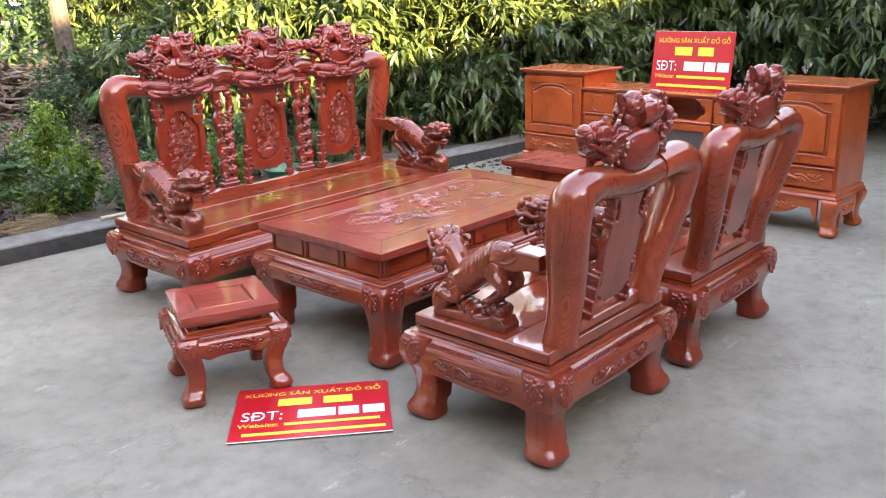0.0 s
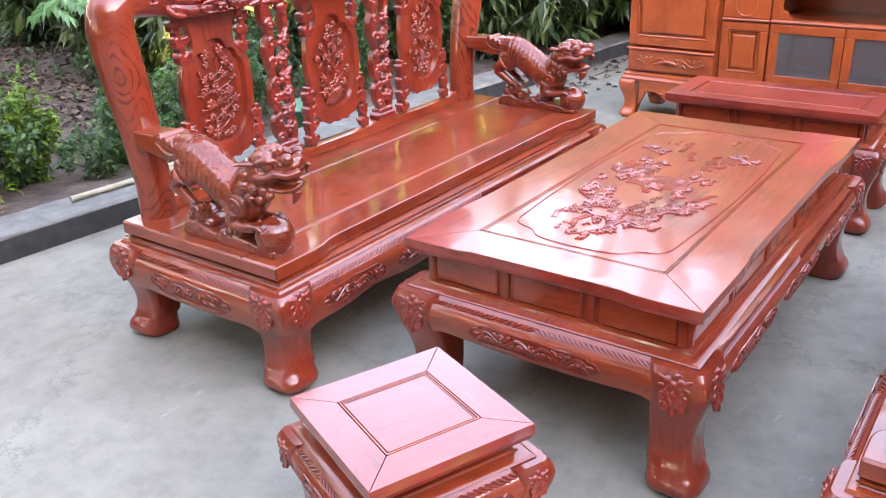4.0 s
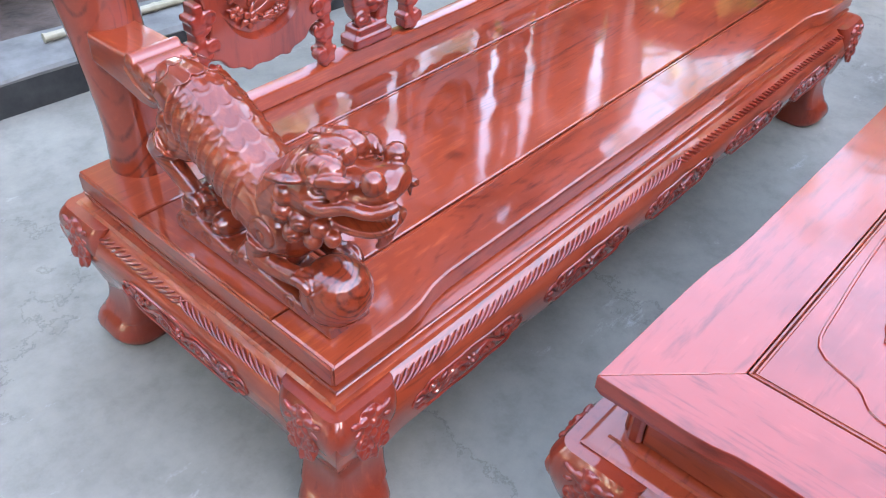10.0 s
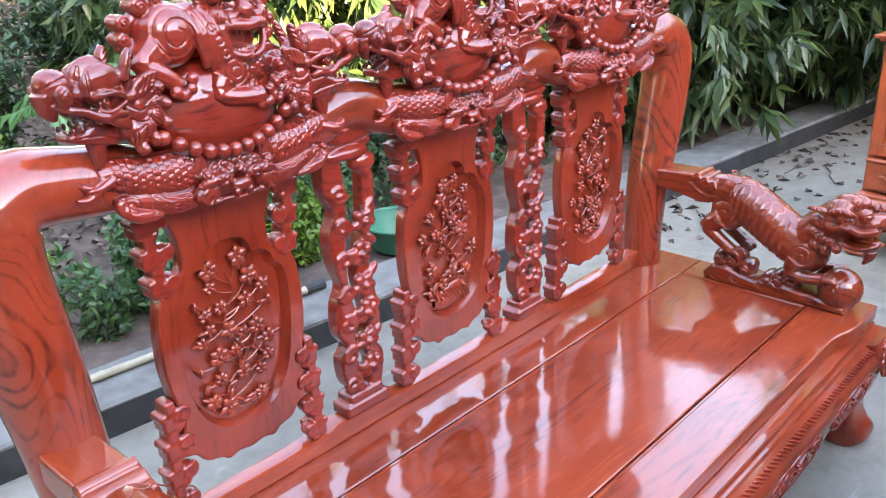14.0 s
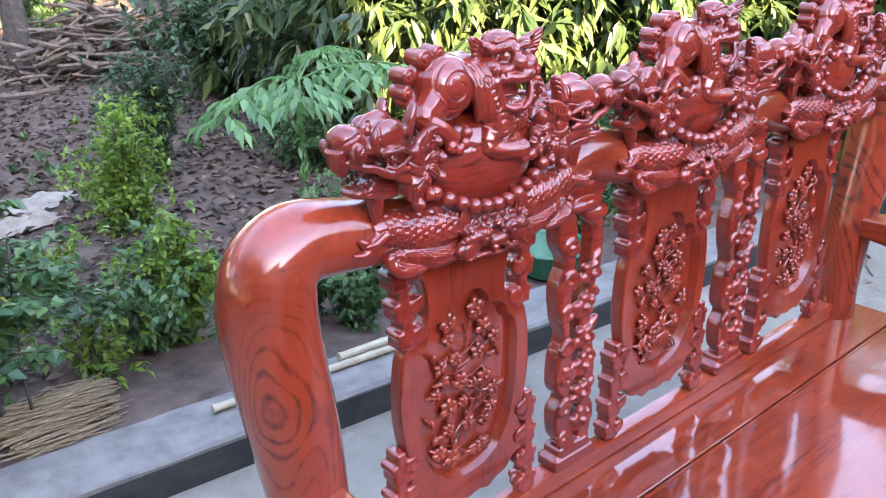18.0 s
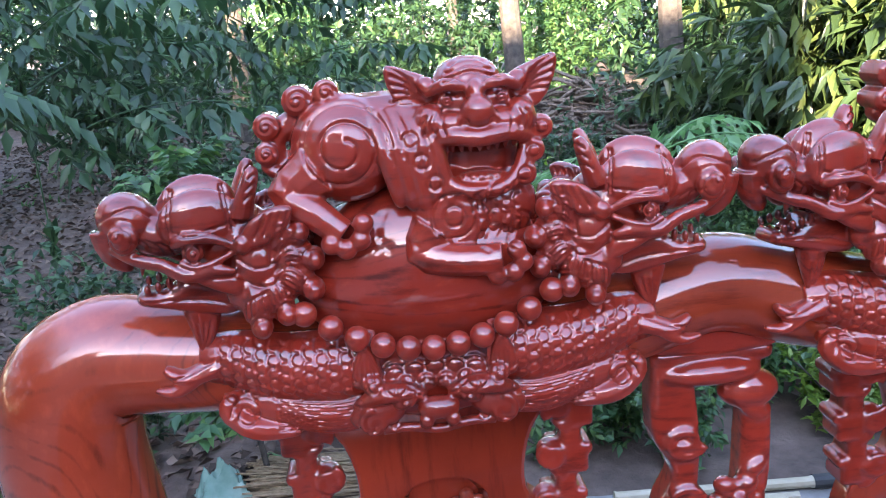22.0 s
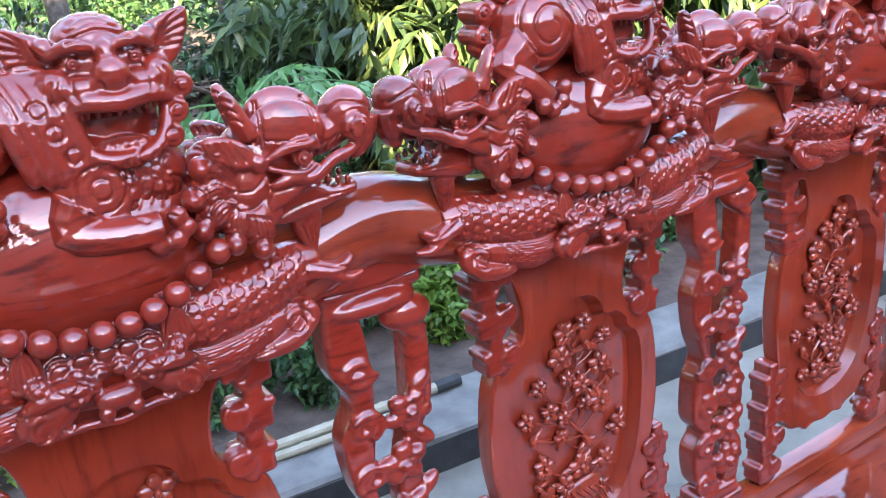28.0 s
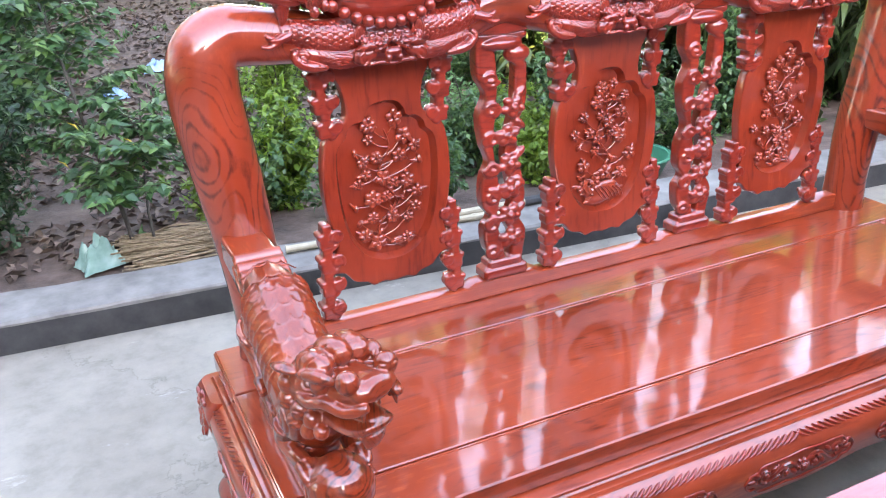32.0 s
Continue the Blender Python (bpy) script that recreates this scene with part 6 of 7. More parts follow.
def kerb_mesh():
    """A rough cement kerb, its top and arris uneven."""
    s = Mesh()
    n, prof = 420, [(-0.14, -0.05), (-0.14, 0.06), (-0.138, 0.108), (-0.128, 0.119), (-0.06, 0.122), (0.05, 0.121), (0.125, 0.118), (0.138, 0.105), (0.14, -0.05)]
    rings = []
    for i in range(n + 1):
        x = -17 + 34 * i / n
        ring = []
        for k, (y, z) in enumerate(prof):
            d = 0.006 * noise.noise((x * 3.0, k * 0.7, 0)) + 0.004 * noise.noise((x * 14.0, k * 1.7, 3))
            ring.append((x, y + d, z + (d if k > 1 else 0)))
        rings.append(ring)
    s.loft([[p for p in r[::-1]] for r in rings])
    return s


solid("kerb", kerb_mesh(), KERB, "long rough cement kerb between yard and garden", kind="structure", at=KM, sharp=30)
# a thin sheet over the front face, much darker than the kerb's cement
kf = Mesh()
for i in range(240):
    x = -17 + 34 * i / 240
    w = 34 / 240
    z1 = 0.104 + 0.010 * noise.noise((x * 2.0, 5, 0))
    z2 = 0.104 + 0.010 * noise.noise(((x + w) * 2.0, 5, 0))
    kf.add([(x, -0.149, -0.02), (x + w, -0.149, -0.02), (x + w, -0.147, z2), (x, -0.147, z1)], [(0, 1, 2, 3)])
solid("kerb_face", kf, KERBD, "dark face of the kerb", kind="structure", at=KM)

nx, ny = 130, 70
gv, gf = [], []


def soil_z(x, y):
    return 0.055 + 0.035 * noise.noise((x * 0.7, y * 0.7, 0)) + 0.018 * noise.noise((x * 2.5, y * 2.5, 4)) + 0.024 * max(0.0, min(14, y - 3))


for j in range(ny + 1):
    v = (j / ny) ** 2.6
    for i in range(nx + 1):
        u = 2 * i / nx - 1
        x = 3 + 14 * u + 150 * u ** 5
        y = kerb_y(max(-17, min(20, x))) + 0.265 + 220 * v
        gv.append((x, y, soil_z(x, y)))
for j in range(ny):
    for i in range(nx):
        a = j * (nx + 1) + i
        gf.append((a, a + 1, a + nx + 2, a + nx + 1))
solid("ground", Mesh().add(gv, gf), SOIL, "bare garden soil under dead leaves", kind="structure")

# unseen two-storey house added behind the camera; its shadow lies over yard and garden
# wall tone darkened to dim its reflection in the varnish
PLASTER = plain("dim_plaster", (0.20, 0.185, 0.16), (0.30, 0.28, 0.25), 0.9, 5.0, 0.2, 0.003, 8.0)
TILE = plain("roof_tile", (0.24, 0.09, 0.06), (0.34, 0.14, 0.09), 0.8, 12.0, 0.4, 0.01, 6.0)
hs = thing("house", "unseen grey two-storey house added to shade the yard", "house", kind="structure")
part("wall", Mesh().box((18, 0.3, 8.74), (-12, -13.0, 4.37), 0.01), PLASTER, hs)
# the +x wing is kept lower so sun reaches the trees
part("wing_wall", Mesh().box((28.5, 0.3, 6.36), (11.25, -13.002, 3.18), 0.01), PLASTER, hs)
# unseen low wall and roof, added to block sky over the +x floor
part("porch_wall", Mesh().box((25.5, 0.3, 3.3), (13.75, -5.7, 1.65), 0.01), PLASTER, hs)
part("porch_roof", Mesh().loft([[(x, -4.5, 2.95), (x, -4.5, 3.1), (x, -8.6, 4.55), (x, -8.6, 4.4)] for x in (0.7, 26.5)]), TILE, hs)
part("roof", Mesh().loft([[(x, -12.2, 6.05), (x, -12.2, 6.2), (x, -16.5, 7.7), (x, -16.5, 7.55)] for x in (-3.2, 26.5)]), TILE, hs)
part("roof", Mesh().loft([[(x, -12.2, 8.4), (x, -12.2, 8.55), (x, -16.5, 10.4), (x, -16.5, 10.25)] for x in (-21.5, -2.6)]), TILE, hs)


# ---- plants ----
def leaf_cloud(P, D, length, width, fold=0.12, droop=0.25, seed=0):
    """Many single leaves: base points P, directions D, sizes; arrays. Each leaf is folded along its rib."""
    r = np.random.RandomState(seed)
    N = len(P)
    D = D / np.linalg.norm(D, axis=1, keepdims=True)
    U = r.normal(size=(N, 3)) * 0.35 + (0, 0, 1)
    S = np.cross(D, U)
    S /= np.linalg.norm(S, axis=1, keepdims=True) + 1e-9
    W = np.cross(S, D)
    l = (np.asarray(length) * r.uniform(0.7, 1.15, N))[:, None]
    w = (np.asarray(width) * r.uniform(0.75, 1.2, N))[:, None]
    mid = P + D * l * 0.42 - W * l * fold * 0.3
    tip = P + D * l - W * l * droop
    a = P + D * l * 0.45 + S * w * 0.5 + W * w * fold
    c = P + D * l * 0.45 - S * w * 0.5 + W * w * fold
    V = np.stack([P, a, tip, c, mid], 1).reshape(-1, 3)
    k = (np.arange(N) * 5)[:, None]
    F = np.concatenate([k + [0, 1, 4], k + [1, 2, 4], k + [2, 3, 4], k + [3, 0, 4]])
    return V, F


def leaf_mesh(name, clouds, mat):
    Vs, Fs, n = [], [], 0
    for V, F in clouds:
        Vs.append(V)
        Fs.append(F + n)
        n += len(V)
    me = bpy.data.meshes.new(name)
    me.from_pydata(np.concatenate(Vs).tolist(), [], np.concatenate(Fs).tolist())
    me.polygons.foreach_set("use_smooth", [True] * len(me.polygons))
    me.materials.append(mat)
    return me


def rosettes(centres, out, per, length, width, droop, seed):
    """Leaves that spring in a ring from each twig's tip."""
    r = np.random.RandomState(seed)
    N = len(centres)
    P = np.repeat(centres, per, 0) + r.normal(size=(N * per, 3)) * length * 0.12
    D = np.repeat(out, per, 0) * 0.8 + r.normal(size=(N * per, 3)) * 0.62
    D[:, 2] -= droop
    return leaf_cloud(P, D, length, width, droop=0.22, seed=seed)


def tree(name, x, y, trunk_h, r0, crown, count, per, length, width, mat, label, seed, lean=(0, 0), droop=0.35, bare=False, clumps=34):
    """Trunk, limbs and a crown of leaf sprays; crown: centre height, radii across and up."""
    r = random.Random(seed)
    z0 = soil_z(x, y) - 0.05
    root = thing(name, label, "tree", at=pose(x, y, z0))
    top = (lean[0], lean[1], trunk_h)
    pts = [(lean[0] * t * t + 0.05 * math.sin(3 * t + seed), lean[1] * t * t + 0.04 * math.sin(4 * t), trunk_h * t) for t in [k / 8 for k in range(9)]]
    part("trunk", Mesh().tube(pts, [r0 * (1.25 if k == 0 else 1 - 0.06 * k) for k in range(9)], 10), BARK, root)
    if bare:
        return root
    ch, cw, cz = crown
    rs = np.random.RandomState(seed)
    cl = []
    limbs = Mesh()
    for k in range(clumps):
        d = rs.normal(size=3)
        d /= np.linalg.norm(d)
        rad = rs.uniform(0.45, 1.0)
        c = np.array([top[0], top[1], ch]) + d * (cw, cw, cz) * rad
        if k % 3 == 0:
            limbs.tube([tuple(pts[5]), ((pts[5][0] + c[0]) / 2, (pts[5][1] + c[1]) / 2, (pts[5][2] + c[2]) / 2 + 0.15), tuple(c)], [r0 * 0.4, r0 * 0.22, 0.012], 6)
        n = count // clumps
        q = rs.normal(size=(n, 3)) * np.array([cw, cw, cz]) * rs.uniform(0.16, 0.27)
        cl.append((c + q, np.tile(d, (n, 1)) + rs.normal(size=(n, 3)) * 0.5))
    part("limbs", limbs, BARK, root)
    C = np.concatenate([a for a, _ in cl])
    O = np.concatenate([b for _, b in cl])
    O /= np.linalg.norm(O, axis=1, keepdims=True)
    part("crown", leaf_mesh("crown", [rosettes(C, O, per, length, width, droop, seed)], mat), mat, root)
    return root


def shrub(name, x, y, h, w, count, length, width, mat, label, seed, per=5):
    """Thin stems with leaves along them."""
    r = random.Random(seed)
    z0 = soil_z(x, y) - 0.02
    root = thing(name, label, "shrub", at=pose(x, y, z0))
    C, O = [], []
    for k in range(9):
        a, t = r.uniform(0, 6.28), r.uniform(0.15, 1.0)
        tipx, tipy, tz = w * t * math.cos(a), w * t * math.sin(a), h * r.uniform(0.6, 1.0) * (1.1 - 0.4 * t)
        st = curve([(0.02 * math.cos(a), 0.02 * math.sin(a), 0), (tipx * 0.35, tipy * 0.35, tz * 0.55), (tipx, tipy, tz)], 6)
        part("stem", Mesh().tube(st, [0.007 - 0.0004 * i for i in range(len(st))], 5), BARK, root)
        n = count // 9
        for i in range(n):
            p = st[min(len(st) - 1, int(len(st) * (0.25 + 0.75 * r.random())))]
            C.append((p[0] + r.gauss(0, w * 0.16), p[1] + r.gauss(0, w * 0.16), max(0.02, p[2] + r.gauss(0, h * 0.09))))
            O.append((math.cos(a) * 0.5 + r.gauss(0, 0.6), math.sin(a) * 0.5 + r.gauss(0, 0.6), r.uniform(-0.1, 0.7)))
    part("foliage", leaf_mesh("foliage", [rosettes(np.array(C), np.array(O), per, length, width, 0.1, seed)], mat), mat, root)
    return root


def frond_plant(name, base, hubs, mat, label, leaflet=0.082, pairs=6, seed=3):
    """Long stalks with paired leaflets on side stalks; hubs: (root of a frond, tip)."""
    r = random.Random(seed)
    root = thing(name, label, "plant", at=pose(*base))
    P, D = [], []
    for a, b in hubs:
        a, b = Vector(a), Vector(b)
        st = [tuple(a.lerp(b, t) + Vector((0, 0, 0.10 * math.sin(math.pi * t) * (b - a).length))) for t in [k / 10 for k in range(11)]]
        part("stalk", Mesh().tube(st, [0.005 - 0.0003 * k for k in range(11)], 5), mat, root)
        d = (b - a).normalized()
        s = d.cross(Vector((0, 0, 1))).normalized()
        for k in range(1, pairs + 1):
            q = Vector(st[min(10, int(10 * k / pairs))])
            for sg in (-1, 1):
                sub = s * sg * 0.75 + d * 0.5 + Vector((0, 0, -0.35))
                ln = 0.16 * leaflet / 0.064 * (1.15 - 0.6 * k / pairs)
                for j in range(4):
                    p = q + sub * ln * (j + 0.6) / 4
                    for sh in (-1, 1):
                        P.append(tuple(p))
                        D.append(tuple(sub * 0.7 + d * sh * 0.75 + Vector((r.gauss(0, .1), r.gauss(0, .1), -0.35))))
                P.append(tuple(q + sub * ln))
                D.append(tuple(sub + Vector((0, 0, -0.4))))
    part("foliage", leaf_mesh("foliage", [leaf_cloud(np.array(P), np.array(D), leaflet, leaflet * 0.36, seed=seed)], mat), mat, root)
    return root


# big-leaved trees past the cabinet
for i, (x, y, s) in enumerate(((6.4, 3.6, 1.0), (7.4, 1.3, 1.0), (8.0, -1.0, 1.1), (5.6, 5.6, 1.05), (8.8, -3.6, 1.1), (6.2, 8.9, 0.95), (9.6, 4.2, 1.3), (4.3, 3.3, 0.62), (5.3, 2.6, 0.66), (3.5, 4.3, 0.62), (6.3, 2.0, 0.7))):
    tree("longan_tree", x, y, 2.0 * s, 0.11, (1.72 * s, 1.75 * s, 1.38 * s), 2300, 9, 0.20, 0.052, LEAF_TREE, "leafy longan tree with drooping sprays at the garden's edge", 40 + i, droop=0.55, clumps=46)
# slender trunks in the grove
for i, (x, y, r0, h, ln) in enumerate(((3.38, 8.45, 0.135, 6.0, (-0.5, 0)), (1.80, 8.60, 0.115, 6.0, (-0.4, 0.1)), (1.6, 12.5, 0.09, 6, (0.2, 0)), (5.3, 12.0, 0.10, 6, (0.4, 0)), (-1.2, 10.5, 0.12, 6, (0.2, 0)), (6.8, 10.2, 0.09, 6, (-0.7, 0)))):
    tree("slender_tree", x, y, h, r0, (h + 0.4, 1.4, 0.7), 320, 8, 0.16, 0.045, LEAF_DARK, "slender grey tree trunk in the grove", 70 + i, lean=ln, clumps=20)
# darker, round-leaved undergrowth further in
for i, (x, y, h, w) in enumerate(((-3.2, 6.2, 1.9, 1.2), (-1.9, 7.6, 2.2, 1.3), (-4.5, 8.0, 2.4, 1.6), (4.6, 5.2, 1.7, 0.8), (3.0, 6.6, 1.2, 0.8), (5.8, 8.6, 2.2, 1.2), (-0.4, 8.8, 1.7, 1.0), (4.6, 10.4, 2.0, 1.2), (1.0, 10.6, 1.8, 1.1), (2.9, 11.2, 1.9, 1.2), (-2.8, 10.4, 2.2, 1.4))):
    shrub("undergrowth", x, y, h, w, 900, 0.10, 0.045, LEAF_DARK if i % 3 else LEAF_BUSH, "dense dark green undergrowth in the grove", 100 + i)
# small shrubs along the kerb
for i, (x, y, h, w, mt) in enumerate(((0.55, 2.62, 0.52, 0.30, LEAF_BUSH), (1.10, 2.45, 0.42, 0.26, LEAF_BUSH), (0.30, 2.55, 0.34, 0.22, LEAF_LIGHT), (-0.62, 2.72, 0.98, 0.38, LEAF_DARK), (-1.4, 2.6, 0.6, 0.4, LEAF_DARK), (1.62, 2.62, 0.48, 0.26, LEAF_BUSH), (2.15, 2.55, 0.60, 0.28, LEAF_BUSH), (2.65, 2.75, 0.72, 0.30, LEAF_DARK), (3.2, 2.5, 0.75, 0.30, LEAF_BUSH), (3.7, 2.75, 0.8, 0.32, LEAF_DARK), (4.3, 2.4, 0.6, 0.3, LEAF_BUSH), (1.0, 3.88, 0.72, 0.34, LEAF_LIGHT), (0.66, 2.60, 0.56, 0.20, LEAF_LIGHT), (1.42, 4.62, 0.92, 0.32, LEAF_DARK), (0.45, 3.4, 0.30, 0.2, LEAF_LIGHT), (0.78, 3.1, 0.26, 0.16, LEAF_LIGHT), (2.3, 4.2, 0.5, 0.3, LEAF_BUSH), (3.0, 4.3, 0.9, 0.4, LEAF_BUSH), (-0.5, 4.2, 1.1, 0.45, LEAF_DARK), (1.9, 3.2, 0.4, 0.25, LEAF_FERN), (-1.0, 2.45, 0.7, 0.36, LEAF_DARK), (-1.9, 2.7, 0.8, 0.45, LEAF_BUSH), (-2.5, 2.6, 0.7, 0.4, LEAF_DARK), (1.25, 2.26, 0.42, 0.20, LEAF_BUSH), (1.85, 2.30, 0.42, 0.22, LEAF_LIGHT), (0.86, 2.27, 0.32, 0.18, LEAF_BUSH), (1.5, 2.9, 0.36, 0.24, LEAF_BUSH), (2.0, 2.85, 0.41, 0.24, LEAF_LIGHT), (2.72, 2.30, 0.46, 0.24, LEAF_BUSH))):
    shrub("garden_shrub", x, y, h, w, int(1000 * h) if h > 0.4 else 150, 0.044, 0.022, mt, "small leafy shrub growing in the garden bed", 200 + i)


def tall_shrub(x, y, h, w, mat, seed):
    """A bare lower trunk that forks into long leafy twigs, with a few yellowed leaves."""
    r = random.Random(seed)
    root = thing("tall_shrub", "tall airy shrub with dark green oval leaves beside the straw", "shrub", at=pose(x, y, soil_z(x, y) - 0.02))
    trunk = curve([(0, 0, 0), (-0.03, 0.02, h * 0.24), (-0.09, 0.05, h * 0.5), (-0.13, 0.09, h * 0.78), (-0.17, 0.12, h)], 6)
    part("trunk", Mesh().tube(trunk, [0.011 - 0.0003 * i for i in range(len(trunk))], 7), BARK, root)
    part("trunk", Mesh().tube([(0.075, -0.02, 0), (0.07, 0.0, h * 0.2), (0.09, 0.03, h * 0.42), (0.12, 0.06, h * 0.62)], [0.007, 0.006, 0.005, 0.003], 6), BARK, root)
    P, D = [], []
    for k in range(64):
        t = 0.24 + 0.76 * k / 63
        b = Vector(trunk[min(len(trunk) - 1, int(len(trunk) * t))]) if k % 4 else Vector((0.09, 0.02, h * (0.22 + 0.36 * t)))
        a = k * 2.4 + r.gauss(0, 0.3)
        l = w * r.uniform(0.55, 1.1) * (1.15 - 0.62 * t)
        tip = b + Vector((l * math.cos(a), l * math.sin(a), l * r.uniform(0.0, 0.55)))
        twig = curve([tuple(b), tuple(b.lerp(tip, 0.5) + Vector((0, 0, 0.05 * l))), tuple(tip)], 5)
        part("twig", Mesh().tube(twig, 0.0022, 5), BARK, root)
        d = (tip - b).normalized()
        side = d.cross(Vector((0, 0, 1))).normalized()
        n = int(20 + l * 92)
        for i in range(n):
            q = b.lerp(tip, 0.2 + 0.8 * i / (n - 1)) + Vector((r.gauss(0, 0.008), r.gauss(0, 0.008), r.gauss(0, 0.008)))
            sg = 1 if i % 2 else -1
            v = d * 0.45 + side * sg * 0.8 + Vector((r.gauss(0, 0.25), r.gauss(0, 0.25), r.uniform(-0.5, 0.2)))
            P.append(tuple(q))
            D.append(tuple(v))
    part("foliage", leaf_mesh("foliage", [leaf_cloud(np.array(P), np.array(D), 0.056, 0.034, seed=seed)], mat), mat, root)
    for dx, dy, dz in ((0.02, -0.10, 0.52), (-0.22, -0.05, 0.46), (-0.16, -0.09, 0.60)):
        part("yellow_leaf", leaf_mesh("yellow_leaf", [leaf_cloud(np.array([(dx, dy, dz * h)]), np.array([(0.6, -0.3, -0.3)]), 0.05, 0.028, seed=3)], LEAF_YELLOW), LEAF_YELLOW, root, "yellowed leaf")


tall_shrub(-0.07, 2.30, 1.06, 0.36, LEAF_BUSH, 77)
frond_plant("frond_plant", (1.34, 2.72, 0.05), [((0, 0, 0.93), (-0.50, -0.34, 0.93)), ((0, 0, 0.93), (-0.24, -0.42, 0.97)), ((0, 0, 0.93), (0.30, -0.30, 1.0)), ((0, 0, 0.0), (0, 0, 0.95)), ((0, 0, 0.92), (0.32, 0.22, 1.02))], LEAF_FERN, "bright green plant with long pinnate fronds", leaflet=0.088, pairs=5)
frond_plant("frond_tree", (-1.15, 3.7, 0.05), [((0, 0, 1.0 + 0.09 * k), (1.0 * math.cos(k * 2.4), 0.9 * math.sin(k * 2.4), 1.15 + 0.10 * k)) for k in range(12)] + [((0, 0, 0.0), (0, 0, 2.2))], LEAF_DARK, "small tree with dark pinnate leaves", leaflet=0.13, pairs=7, seed=9)
frond_plant("frond_tree", (-0.35, 5.2, 0.05), [((0, 0, 0.9 + 0.10 * k), (1.1 * math.cos(k * 2.4 + 1), 0.9 * math.sin(k * 2.4 + 1), 1.1 + 0.12 * k)) for k in range(12)] + [((0, 0, 0.0), (0, 0, 2.3))], LEAF_DARK, "small tree with dark pinnate leaves", leaflet=0.13, pairs=7, seed=12)

# the far wood
rs = np.random.RandomState(5)
nfar = 5200
FX = rs.uniform(-26, 34, nfar)
FY = 13.5 + 9 * rs.rand(nfar)
FZ = 0.4 + 4.6 * rs.rand(nfar) ** 1.2 * (0.72 + 0.28 * np.sin(FX * 0.9) * np.sin(FX * 0.37 + 1))
FC = np.stack([FX, FY, FZ], 1)
FO = rs.normal(size=(nfar, 3))
FO[:, 1] -= 0.7
FO /= np.linalg.norm(FO, axis=1, keepdims=True)
far = new("far_wood", leaf_mesh("far_wood", [rosettes(FC, FO, 8, 0.42, 0.15, 0.2, 8)], LEAF_DARK))
tagged(far, "distant wood with sunlit leaves", "woods", kind="stuff")
# leaf masses added at the yard's two ends to block low sky light
nw = 4600
for k, (cx, cy, top) in enumerate(((-9.5, -2, 1.0), (12.5, -3, 0.62))):
    q = rs.normal(size=(nw, 3)) * (1.2, 6.0, 3.2 * top) + (cx, cy, 4.2 * top)
    q[:, 2] = np.abs(q[:, 2])
    o = rs.normal(size=(nw, 3))
    o /= np.linalg.norm(o, axis=1, keepdims=True)
    w = new("side_wood", leaf_mesh("side_wood", [rosettes(q, o, 7, 0.45, 0.16, 0.2, 20 + k)], LEAF_TREE))
    tagged(w, "dense wood added at the end of the yard to block low sky", "woods", kind="stuff")

# canopy added over the grove, higher than the view, to block low sky
nc = 2600
q = np.stack([rs.uniform(-12, 15, nc), rs.uniform(8.5, 15, nc), 3.6 + 5.0 * rs.rand(nc)], 1)
o = rs.normal(size=(nc, 3))
o /= np.linalg.norm(o, axis=1, keepdims=True)
cn = new("grove_canopy", leaf_mesh("grove_canopy", [rosettes(q, o, 8, 0.40, 0.15, 0.3, 41)], LEAF_TREE))
tagged(cn, "tall leafy canopy added over the grove to block low sky", "woods", kind="stuff")

# dead leaves on the soil
nl = 34000
LX = rs.uniform(-5, 8.5, nl)
LY = 2.35 + 9.5 * rs.rand(nl) ** 1.3
LP = np.array([(x, y, soil_z(x, y) + 0.006 + 0.02 * rs.rand()) for x, y in zip(LX, LY) if y > kerb_y(x) + 0.45 and noise.noise((x * 0.9, y * 1.3, 7)) > 0.22 - 0.25 * (y - 2.0)])
LD = rs.normal(size=(len(LP), 3))
LD[:, 2] *= 0.22
lit = new("leaf_litter", leaf_mesh("leaf_litter", [leaf_cloud(LP, LD, 0.068, 0.034, fold=0.3, droop=0.1, seed=4)], LITTER))
tagged(lit, "brown fallen leaves over the garden soil", "dead leaves", kind="stuff")
nwd = 2600
WXs = rs.uniform(-6, 9, nwd)
WYs = 2.4 + 7.0 * rs.rand(nwd) ** 1.6
keep = np.array([noise.noise((a * 0.8, b * 0.8, 9)) > 0.02 for a, b in zip(WXs, WYs)])
WP = np.array([(a, b, soil_z(a, b)) for a, b in zip(WXs[keep], WYs[keep])])
WO = rs.normal(size=WP.shape) * 0.4 + (0, 0, 1)
wd = new("weeds", leaf_mesh("weeds", [rosettes(WP, WO, 7, 0.075, 0.028, -0.2, 31)], GRASS))
tagged(wd, "low green weeds among the dead leaves", "weeds", kind="stuff")

# the brushwood pile
pile = thing("brushwood_pile", "heap of dry sticks and brushwood under the trees", "brushwood", at=pose(2.50, 8.15, soil_z(2.50, 8.15)))
rp = random.Random(17)
for k in range(240):
    a = rp.uniform(0, 3.14)
    x, y = rp.gauss(0, 0.42), rp.gauss(0, 0.24)
    z = rp.uniform(0.02, max(0.1, 0.66 - 0.55 * abs(x)))
    l = rp.uniform(0.12, 0.42)
    d = Vector((math.cos(a), 0.45 * math.sin(a), rp.gauss(0, 0.22))).normalized() * l
    p = [(x - d.x, y - d.y, max(0.02, z - d.z)), (x + rp.gauss(0, .03), y, z + rp.gauss(0, .04)), (x + d.x, y + d.y, max(0.02, z + d.z))]
    part("stick", Mesh().tube(curve(p, 3), rp.uniform(0.008, 0.026), 6), DEADW, pile)
